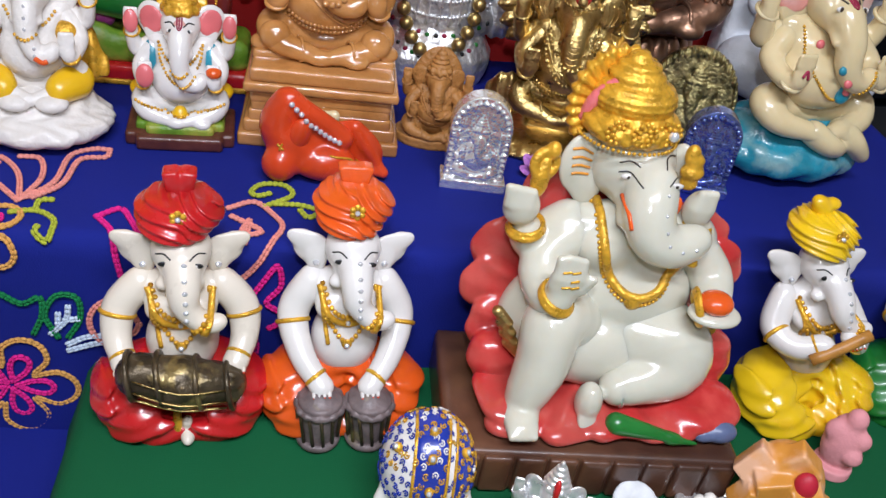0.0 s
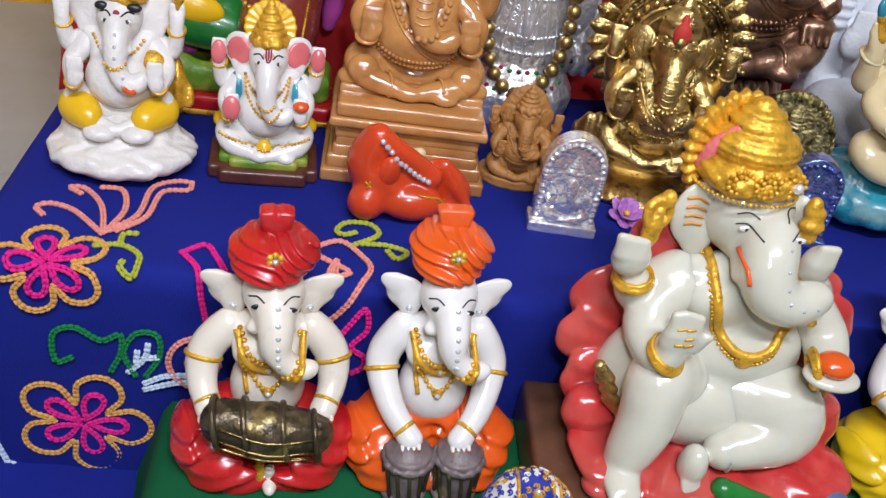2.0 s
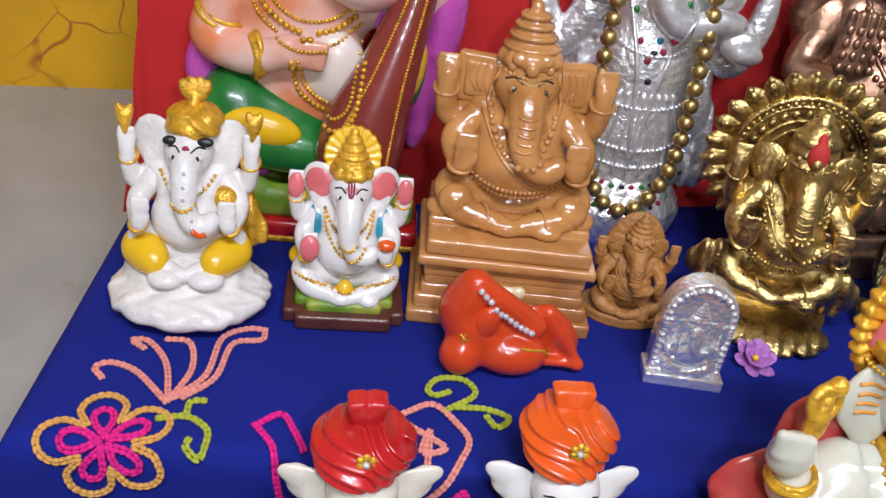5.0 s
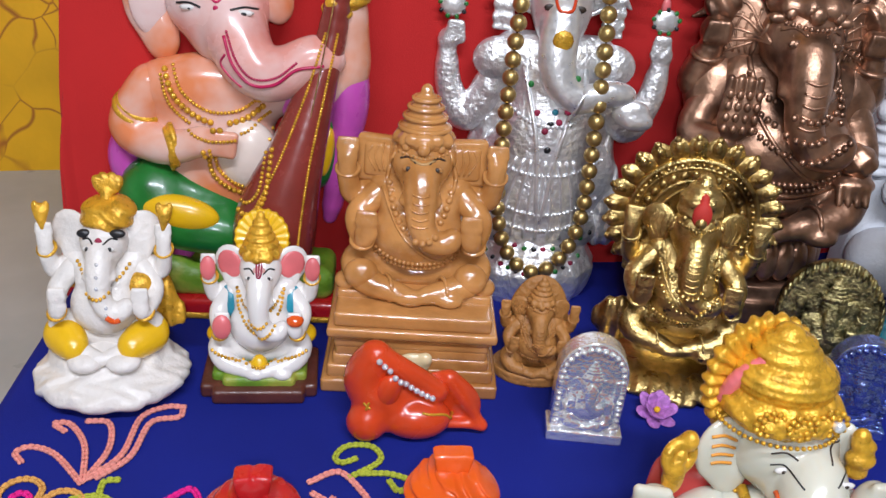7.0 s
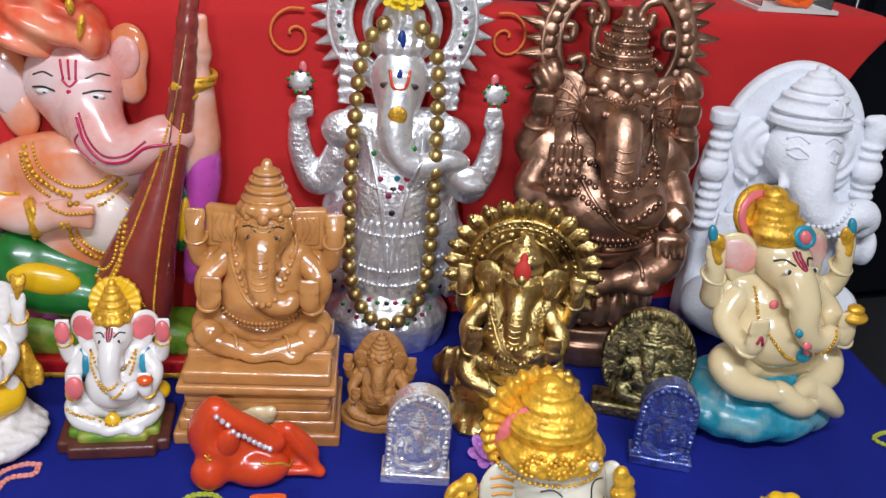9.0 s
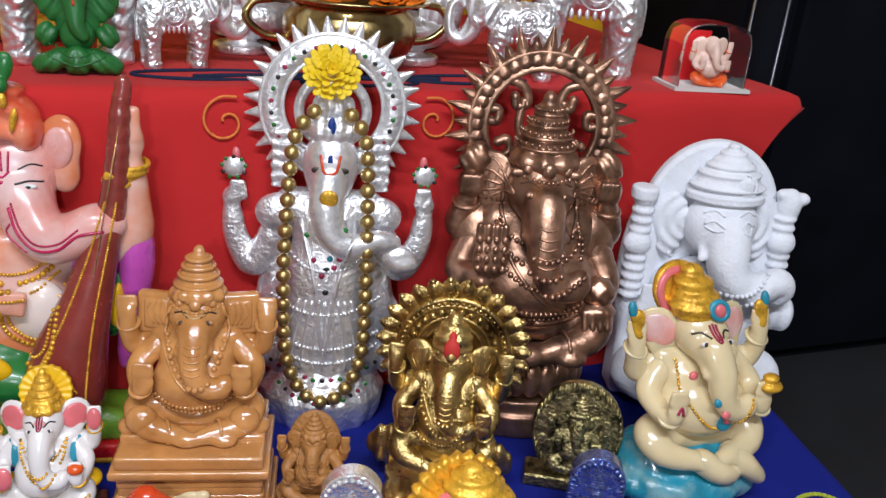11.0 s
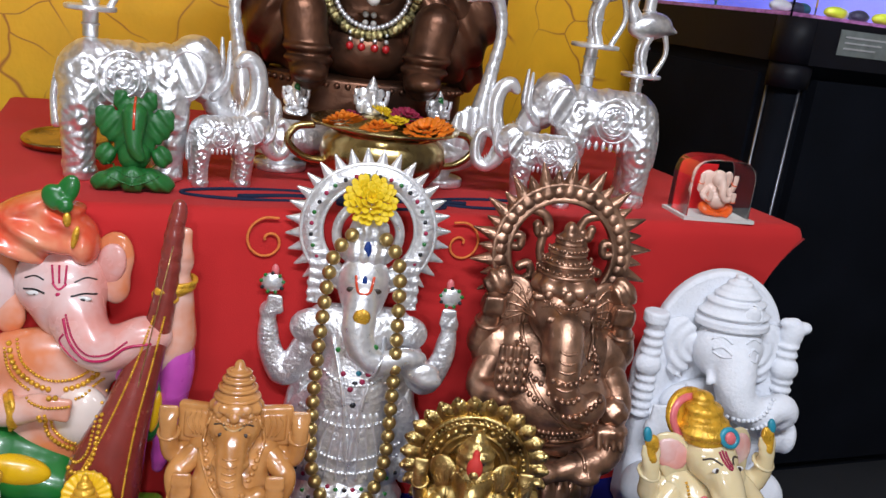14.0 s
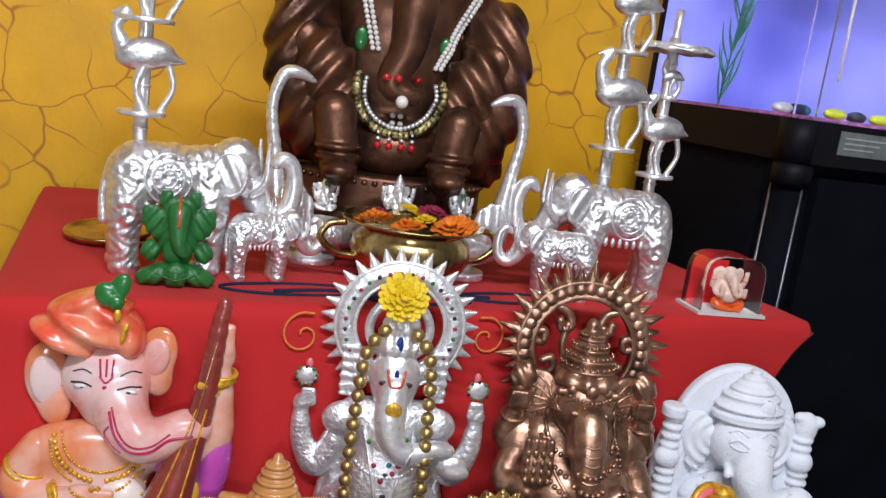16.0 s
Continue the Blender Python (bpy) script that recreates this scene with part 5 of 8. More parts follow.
def acrylic(name, m, x, y, label, yaw, k=1.0):
    s = Sculpt()
    s.clay(m, [rbox((0, 0, 2.9), (2.7, 0.9, 2.9), 0.15), disc((0, 0, 5.8), 2.7, 0.9, 0.15, (90, 0, 0), 1.15), rbox((0, -0.3, 0.5), (2.95, 1.3, 0.5), 0.15)], 0.05, 0.09)
    b = idol(Sculpt(), m, trim=m, vox=0.11)
    v = np.concatenate(b.V)
    b.V = [v * np.array((1, 0.35, 1))]
    join(s, b, 0.62, (0, -0.9, 1.1))
    for i in range(-8, 9):
        a = radians(i * 14)
        s.bead((2.3 * math.sin(a) if abs(i) < 7 else 2.35 * (1 if i > 0 else -1), -0.95, 5.9 + 2.4 * math.cos(a)), (0.26, 0.2, 0.26), m)
    for i in range(8):
        for sg in (-1, 1):
            s.bead((sg * 2.35, -0.95, 1.4 + i * 0.55), (0.26, 0.2, 0.22), m)
    return put(s, name, x, y, 0.0104 * k, label, yaw)


def gold_halo():
    s = Sculpt()
    # leafed base
    for a in range(-80, 81, 32):
        s.clay(GOLD, [ripple(ell((3.6 * math.sin(radians(a)), -2.2 - 2.2 * math.cos(radians(a)), 0.7), (1.7, 1.5, 0.5), (20, 0, a)), 0.06, lambda x, y, z: np.sin(6 * x))], 0.1, 0.12)
    s.clay(GOLD, [disc((0, 0.6, 0.5), 5.0, 0.5, 0.2, (0, 0, 0), 0.9), rbox((0, 2.2, 3.5), (2.6, 2.2, 3.5), 0.6)], 0.2, 0.14)
    cz = 11.3
    tilt = (90, 0, 0)
    s.clay(GOLD, [disc((0, 4.6, cz), 5.0, 0.3, 0.1, tilt)], 0.05, 0.14)
    for r, w in ((4.9, 0.28), (4.3, 0.18), (3.2, 0.2), (2.5, 0.14)):
        s.clay(GOLD, [ring((0, 4.3, cz), r, w, tilt)], 0.02, 0.1)
    n = 22
    for i in range(n):
        a = radians(-140 + 280 * i / (n - 1))
        c = (5.85 * math.sin(a), 4.5, cz + 5.85 * math.cos(a))
        s.clay(GOLD, [ell(c, (0.82, 0.3, 1.0), (0, math.degrees(a), 0)), ell((c[0] * 1.06, 4.25, cz + 6.1 * math.cos(a)), (0.36, 0.25, 0.55), (0, math.degrees(a), 0))], 0.05, 0.09)
        s.bead((6.7 * math.sin(a), 4.4, cz + 6.7 * math.cos(a)), 0.32, GOLD)
        for j in range(2):
            s.bead((4.6 * math.sin(a + 0.11 * j), 4.15, cz + 4.6 * math.cos(a + 0.11 * j)), 0.2, GOLD)
        s.bead((3.75 * math.sin(a), 4.12, cz + 3.75 * math.cos(a)), (0.3, 0.2, 0.36), GOLD)
    b = idol(Sculpt(), GOLD, trim=GOLD, vox=0.085, ears=0.9, brim=False)
    b.clay(GOLD, [ripple(ell((0, -0.4, 7.8), (1.2, 1.1, 1.3)), 0.05, lambda x, y, z: np.sin(9 * z)), ell((0, -0.3, 9.0), (0.5, 0.5, 0.6))], 0.2, 0.08)
    b.clay(mat("red_vermilion_powder", (0.55, 0.03, 0.02), 0.7), [ell((0, -1.5, 7.7), (0.5, 0.3, 0.7)), ell((0, -1.3, 8.4), (0.25, 0.2, 0.4))], 0.1, 0.07)
    necklaces(b, GOLD, ((3.8, 1.1), (2.6, 1.4)), 0.14)
    ornate(b, GOLD)
    for i in range(9):
        b.clay(GOLD, [ring((0, -2.0 - 0.06 * i, 6.0 - 0.3 * i), 0.5 - 0.015 * i, 0.06, (20, 0, 0))], 0.02, 0.08)
    join(s, b, 1.42, (0, 0.4, 2.8), 0.12)
    s.clay(GOLD, [ripple(ell((-4.6, -1.0, 4.2), (1.9, 0.8, 2.0)), 0.1, lambda x, y, z: np.sin(6 * x)), ripple(ell((4.4, -1.0, 3.6), (1.7, 0.8, 1.9)), 0.1, lambda x, y, z: np.sin(6 * x))], 0.2, 0.12)
    return put(s, "gilt_idol", 0.244, 0.702, 0.0104, "antique gold elephant-headed idol with a round petalled halo on blue cloth", -14, 0, -0.02, "idol")


def plaque():
    s = Sculpt()
    s.clay(PLAQUE, [disc((0, 0, 5.3), 4.0, 0.5, 0.2, (90, 0, 0), 1.15), rbox((0, 0, 0.6), (4.2, 1.4, 0.6), 0.2)], 0.1, 0.12)
    for i in range(44):
        a = 2 * math.pi * i / 44
        s.bead((3.75 * math.sin(a), -0.45, 5.3 + 4.3 * math.cos(a)), (0.2, 0.3, 0.55), PLAQUE)
    b = idol(Sculpt(), PLAQUE, trim=PLAQUE, vox=0.11)
    v = np.concatenate(b.V)
    b.V = [v * np.array((1, 0.4, 1))]
    join(s, b, 0.72, (0, -0.6, 1.6))
    return put(s, "oval_plaque", 0.368, 0.694, 0.0105, "dull brass oval relief plaque standing on blue cloth", -18, 0, 0.12, "plaque")


def cream_idol():
    s = Sculpt()
    s.clay(AQUA, [ripple(ell((0, -0.6, 2.3), (7.7, 5.0, 2.5)), 0.18, lambda x, y, z: np.sin(1.6 * x + np.sin(2 * z)) * np.cos(1.9 * y)), ripple(ell((0, 0.3, 3.6), (6.9, 4.3, 2.8)), 0.12, lambda x, y, z: np.sin(2.6 * x + y))], 0.6, 0.16)
    b = idol(Sculpt(), CREAM, CREAM, GOLDP, CREAM, 1, earin=PINKL, ears=1.05, vox=0.085, bulk=1.15, brim=False)
    b.clay(GOLDP, [ripple(ell((-0.1, -0.3, 7.8), (1.35, 1.2, 0.95)), 0.05, lambda x, y, z: np.sin(11 * z)), ripple(ell((-0.1, -0.1, 8.7), (1.0, 0.9, 0.7)), 0.04, lambda x, y, z: np.sin(11 * z)), ell((-0.1, 0, 9.4), (0.55, 0.5, 0.4))], 0.1, 0.08)
    b.clay(GOLDP, [disc((-0.45, 0.5, 8.2), 1.5, 0.2, 0.1, (82, 0, 8))], 0.05, 0.08)
    b.clay(PINK, [ring((-0.6, 0.3, 8.2), 1.1, 0.2, (82, 0, 8))], 0.05, 0.08)
    b.clay(TEAL, [ring((0.45, -1.45, 7.9), 0.42, 0.14, (80, 0, 0))], 0.05, 0.06)
    b.clay(PINK, [ell((0.45, -1.5, 7.9), (0.3, 0.2, 0.36))], 0.05, 0.06)
    for sg in (-1, 1):
        b.clay(GOLDP, [cap((sg * 3.3, -0.6, 6.6), (sg * 3.5, -0.6, 7.6), 0.25, 0.16), ell((sg * 3.2, -0.6, 7.4), (0.3, 0.2, 0.5))], 0.1, 0.07)
        b.clay(TEAL, [ell((sg * 3.5, -0.6, 7.9), (0.22, 0.2, 0.45))], 0.05, 0.07)
    b.clay(GOLDP, [ell((2.5, -2.6, 4.3), (0.6, 0.5, 0.3)), ell((2.5, -2.6, 4.7), (0.4, 0.35, 0.25))], 0.1, 0.07)
    face(b, WHITE, DARKB, ROSE)
    necklaces(b, GOLDP, ((2.2, 1.4),), 0.08)
    b.clay(TEAL, [ell((0.4, b.front(0.4, 2.5), 2.5), (0.42, 0.2, 0.5))], 0.05, 0.06)
    b.gem(0.4, 2.7, 0.2, PINK, 0.9)
    for x, z, m in ((-0.9, 4.6, PINK), (-0.4, 3.9, TEAL), (0, 3.3, PINK)):
        b.gem(x, z, 0.24, m, 0.6)
    b.laid([(-2.4, 3.5), (-2.2, 3.8), (-2.1, 3.4)], 0.07, ROSE)
    b.V = [v * np.array((1.12, 1, 1)) for v in b.V]
    join(s, b, 1.76, (0, -0.2, 4.8), 0.15, -0.14)
    s.clay(CREAM, limb([(2.5, -3.6, 5.6), (3.6, -4.6, 4.8), (5.2, -4.6, 3.4)], [1.2, 0.9, 0.7]) + limb([(-1, -4, 5.6), (0.4, -4.9, 4.8), (2, -4.7, 4.2)], [1.1, 0.9, 0.7]), 0.4, 0.16)
    return put(s, "cream_resin_idol", 0.472, 0.688, 0.0101, "cream resin elephant-headed idol with gold crown on an aqua base", 10, 0, 0, "idol")


def plaster():
    s = Sculpt()
    groove = lambda x, y, z: np.sin(6 * z)
    s.clay(PLASTER, [disc((-0.3, 1.4, 20.6), 7.4, 0.8, 0.4, (90, 0, 0), 1.16), rbox((0, 1.2, 6.5), (8.6, 2.0, 6.5), 0.9), ell((-7.2, 1.0, 15), (2.2, 1.4, 8)), ell((7.0, 1.0, 15), (2.2, 1.4, 8.5))], 0.8, 0.22)
    s.clay(PLASTER, [ring((-0.3, 0.9, 20.6), 6.9, 0.35, (90, 0, 0), 1.16)], 0.1, 0.2)
    # tall ringed crown with a jewel, broad face, trunk swung to one side
    s.clay(PLASTER, [ripple(ell((0.3, -0.5, z), (w, 0.62 * w + 0.3, 1.0)), 0.09, lambda x, y, z: np.sin(9 * z)) for z, w in ((23.9, 4.2), (25.0, 3.9), (26.1, 3.3), (27.0, 2.5), (27.8, 1.6), (28.4, 0.8))], 0.12, 0.15)
    s.clay(PLASTER, [ell((1.3, -2.7, 25.3), (0.95, 0.4, 1.2)), ring((1.3, -2.6, 25.3), 1.15, 0.16, (84, 0, 0), 1.2)], 0.1, 0.13)
    s.clay(PLASTER, [ell((0.2, -0.9, 20.9), (3.9, 2.6, 3.6)), ell((0.4, -2.0, 19.6), (2.6, 1.9, 2.6))] +
           limb([(0.6, -2.9, 20.0), (0.4, -4.0, 17.8), (1.2, -4.5, 16.0), (3.6, -4.6, 15.2), (6.0, -4.2, 16.0), (6.9, -3.9, 15.0), (6.2, -3.9, 14.0)], [2.1, 1.85, 1.65, 1.45, 1.25, 1.0, 0.7]) +
           [cap((-1.8, -2.6, 18.6), (-2.4, -3.8, 18.0), 0.5, 0.35)], 0.6, 0.15)
    for sg in (-1, 1):
        s.clay(PLASTER, [ripple(p, 0.10, lambda x, y, z: np.sin(5.5 * np.hypot(np.abs(x) - 3.2, z - 21))) for p in (ell((sg * 5.0, -0.1, 21.0), (2.1, 0.7, 2.9), (0, sg * 10, sg * 14)), ell((sg * 4.7, -0.2, 18.6), (1.3, 0.6, 1.6)))], 0.4, 0.14)
        x = 0.3 + sg * 1.75
        s.laid([(x - 0.9, 21.5), (x, 21.9), (x + 0.9, 21.4)], 0.14, PLASTER)
        s.laid([(x - 0.8, 21.2), (x, 20.9), (x + 0.8, 21.2)], 0.12, PLASTER)
        s.laid([(x - 1.0, 22.5), (x, 22.9), (x + 1.0, 22.4)], 0.12, PLASTER)
    # side columns: upper arms with what they hold
    s.clay(PLASTER, [ripple(cap((-8.0, -0.2, 12.5), (-8.0, -0.2, 23.0), 1.15, 1.05), 0.12, groove), ell((-8.2, -0.6, 18.2), (1.5, 1.1, 1.3)), disc((-8.1, -0.2, 23.6), 1.4, 0.7, 0.3)], 0.25, 0.14)
    s.clay(PLASTER, [ripple(cap((7.7, -0.2, 14.5), (7.3, -0.2, 21.5), 1.15, 1.2), 0.12, groove), ell((7.4, -0.6, 19.0), (1.5, 1.2, 1.4)), ell((7.5, -0.3, 23.0), (1.3, 1.0, 1.9)), ell((8.7, -0.3, 23.8), (0.9, 0.7, 0.7)), ell((6.7, -0.3, 24.2), (0.8, 0.7, 0.6))], 0.3, 0.14)
    # belly, hands, folded legs
    s.clay(PLASTER, [ell((0, -1.0, 9.5), (6.0, 3.2, 5.2)), ell((0, -0.6, 14.0), (6.0, 2.4, 3.0))] + both(*limb([(1.5, -2.0, 4.0), (6.6, -2.6, 4.4), (3.0, -4.2, 2.4)], [2.4, 2.6, 1.8])), 0.6, 0.2)
    s.clay(PLASTER, [ripple(ell((8.0, -2.2, 11.6), (1.7, 1.5, 2.0)), 0.12, lambda x, y, z: np.sin(3.4 * x)), ell((6.6, -2.4, 13.0), (1.5, 1.2, 1.2)), ell((-6.6, -2.8, 11.6), (1.5, 0.9, 1.9))] + [cap((-7.4 + 0.55 * i, -3.0, 13.0), (-7.4 + 0.55 * i, -3.0, 14.4), 0.33, 0.25) for i in range(4)], 0.3, 0.14)
    for z, w in ((15.0, 4.6), (13.4, 4.4), (11.4, 4.0)):
        s.strung([(-w, z + 2.2), (-w * 0.5, z + 0.4), (0, z), (w * 0.5, z + 0.4), (w, z + 2.2)], 0.24, PLASTER)
    return put(s, "plaster_idol", 0.548, 0.848, 0.0101, "unpainted white plaster elephant-headed idol on blue cloth", -5, 0, 0.02, "idol")


def bronze():
    s = Sculpt()
    s.clay(BRONZE, [disc((0, 0, 1.2), 6.6, 1.2, 0.3, (0, 0, 0), 0.7), disc((0, 0, 3.0), 6.0, 0.8, 0.3, (0, 0, 0), 0.7), ell((0, 0, 6.0), (6.2, 3.8, 2.6)), disc((0, 0, 8.9), 6.4, 0.6, 0.3, (0, 0, 0), 0.68)], 0.4, 0.2)
    for i in range(14):
        a = radians(-100 + 200 * i / 13)
        s.clay(BRONZE, [ell((5.9 * math.sin(a), -3.9 * math.cos(a), 6.2), (1.1, 0.8, 1.9), (0, 0, math.degrees(a) * 0.7)), ell((6.1 * math.sin(a), -4.2 * math.cos(a), 5.6), (0.5, 0.5, 0.9), (0, 0, math.degrees(a) * 0.7))], 0.1, 0.14)
    b = idol(Sculpt(), BRONZE, trim=BRONZE, vox=0.075, ears=1.0, bulk=1.3, arms=False)
    necklaces(b, BRONZE, ((4.4, 1.2), (3.7, 1.5), (3.0, 1.7)), 0.12)
    ornate(b, BRONZE)
    for i in range(8):
        b.clay(BRONZE, [ring((0, -2.0 - 0.09 * i, 6.0 - 0.3 * i), 0.52 - 0.02 * i, 0.05, (20, 0, 0))], 0.02, 0.07)
    for sg in (-1, 1):
        for i in range(5):
            b.laid([(sg * 1.15, 6.3), (sg * (1.9 + 0.12 * i), 7.3 - 0.42 * i), (sg * (2.6 - 0.1 * i), 7.0 - 0.42 * i)], 0.06, BRONZE)
        b.laid([(sg * 2.4, 2.2), (sg * 1.2, 1.5), (0, 1.25)], 0.16, BRONZE)
    for z, r in ((8.0, 1.12), (8.4, 0.95), (8.8, 0.74), (9.2, 0.5)):
        b.clay(BRONZE, [ring((0, -0.3, z), r, 0.09)], 0.02, 0.07)
        for i in range(14):
            a = math.pi * i / 13
            b.bead((r * 1.05 * math.cos(a), -0.3 - r * 1.05 * math.sin(a), z + 0.2), 0.075, BRONZE)
    b.clay(BRONZE, [ring((0, -1.35, 7.35), 0.32, 0.1, (80, 0, 0)), ell((0, -1.4, 7.35), (0.2, 0.15, 0.22)), cap((-1.2, -1.1, 7.1), (1.2, -1.1, 7.1), 0.18, 0.18)], 0.1, 0.07)
    face(b, BRONZE, BRONZE)
    join(s, b, 2.5, (0, -0.3, 9.2))
    # shoulders and four arms held close to the body
    s.clay(BRONZE, both(ell((5.4, 0.4, 19.6), (3.0, 2.4, 3.6), (0, 12, 0))), 0.5, 0.18)
    for sg in (-1, 1):
        s.clay(BRONZE, limb([(sg * 5.6, 0.8, 21.4), (sg * 7.4, 0.6, 20.4), (sg * 7.0, -0.4, 23.4)], [1.6, 1.5, 1.1]) + [ell((sg * 6.8, -0.8, 25.0), (1.4, 1.0, 1.5))] + [cap((sg * 6.8 - 0.9 + 0.55 * i, -1.4, 24.4), (sg * 6.8 - 0.8 + 0.5 * i, -1.7, 25.8), 0.34, 0.28) for i in range(4)], 0.3, 0.14)
        s.clay(BRONZE, [ripple(ell((sg * 6.6, -0.5, 27.2), (1.5, 1.0, 1.5)), 0.12, lambda x, y, z: np.sin(4 * x + 3 * z)), ell((sg * 6.2, -0.5, 28.4), (0.7, 0.6, 0.6))], 0.2, 0.13)
        s.clay(BRONZE, [ring((sg * 7.05, -0.2, 22.9), 1.25, 0.25, (15, 0, 0)), ring((sg * 6.4, 0.5, 20.9), 1.7, 0.25, (0, sg * 55, 0))], 0.03, 0.12)
        for i in range(4):
            s.cord([(sg * (4.0 + 0.9 * i), -2.6 + 0.3 * i, 14.6), (sg * (4.6 + 0.95 * i), -2.9 + 0.4 * i, 12.6), (sg * (5.6 + 0.8 * i), -2.2 + 0.4 * i, 10.6)], 0.34, BRONZE, 5, 7)
    s.clay(BRONZE, limb([(-5.6, 0, 20.4), (-7.3, -1.6, 16.6), (-5.4, -4.6, 16.8)], [1.6, 1.4, 1.1]) + [ell((-4.9, -5.3, 19.2), (1.7, 0.7, 1.9))] + [cap((-6.1 + 0.8 * i, -5.4, 20.2), (-6.1 + 0.8 * i, -5.5, 22.4), 0.42, 0.34) for i in range(4)], 0.3, 0.13)
    for j in range(4):
        for i in range(4):
            s.bead((-6.05 + 0.78 * i, -5.95, 18.4 + 0.95 * j), (0.33, 0.22, 0.4), BRONZE)
    s.clay(BRONZE, limb([(5.6, 0, 20.4), (7.4, -1.6, 16.2), (6.4, -4.0, 14.8)], [1.6, 1.4, 1.1]) + [ell((6.2, -4.4, 14.2), (1.9, 1.3, 0.9))] + [cap((4.9 + 0.75 * i, -5.2, 14.2), (5.0 + 0.75 * i, -5.6, 12.8), 0.36, 0.28) for i in range(4)], 0.3, 0.13)
    s.clay(BRONZE, [ripple(ell((6.2, -4.4, 16.2), (1.6, 1.4, 1.4)), 0.1, lambda x, y, z: np.sin(4 * x) * np.sin(4 * z))], 0.1, 0.13)
    s.clay(BRONZE, [ring((0.9, -6.7, 18.0), 1.0, 0.42, (80, 0, 0)), ell((0.9, -6.8, 18.0), (0.55, 0.5, 0.55))], 0.15, 0.12)
    # open halo with flat flames and scrolls
    cz, R = 30.2, 6.5
    s.clay(BRONZE, [ring((0, 2.4, cz), R - 0.5, 0.75, (90, 0, 0)), ring((0, 2.4, cz), R + 0.3, 0.75, (90, 0, 0)), ring((0, 1.7, cz), R - 1.0, 0.2, (90, 0, 0)), ring((0, 1.7, cz), R + 0.7, 0.2, (90, 0, 0))], 0.5, 0.17)
    for i in range(25):
        a = radians(-122 + 244 * i / 24)
        ln = 3.1 if i % 2 == 0 else 2.2
        lean = a + 0.10
        c, d = (R * math.sin(a), 2.3, cz + R * math.cos(a)), (R * math.sin(a) + ln * math.sin(lean), 2.2, cz + R * math.cos(a) + ln * math.cos(lean))
        s.clay(BRONZE, [cap(c, d, 1.0, 0.12)], 0.02, 0.12)
        s.cord([c, ((c[0] + d[0]) / 2, 1.7, (c[2] + d[2]) / 2), d], (0.3, 0.2, 0.05), BRONZE, 2, 6)
    for sg in (-1, 1):
        for p in ([(sg * 5.6, 2.0, cz - 2.4), (sg * 4.2, 2.0, cz - 3.4), (sg * 3.0, 2.0, cz - 2.6), (sg * 3.3, 2.0, cz - 1.5), (sg * 4.2, 2.0, cz - 1.8)], [(sg * 4.2, 2.0, cz + 4.4), (sg * 2.2, 2.0, cz + 3.8), (sg * 1.6, 2.0, cz + 2.2), (sg * 2.6, 2.0, cz + 1.8), (sg * 2.9, 2.0, cz + 2.7)],
                  [(sg * 1.9, 2.0, cz + 2.6), (sg * 2.3, 2.0, cz + 0.4), (sg * 1.9, 2.0, cz - 1.4)], [(sg * 5.9, 2.0, cz + 0.4), (sg * 4.6, 2.0, cz + 0.2), (sg * 4.4, 2.0, cz + 1.3), (sg * 5.2, 2.0, cz + 1.4)]):
            s.cord(p, 0.48, BRONZE, 8, 8)
            s.bead(p[-1], 0.52, BRONZE)
    return put(s, "bronze_idol", 0.342, 0.812, 0.0100, "brown bronze elephant-headed idol with a flaming open halo on blue cloth", -6, 0, 0.10, "idol")


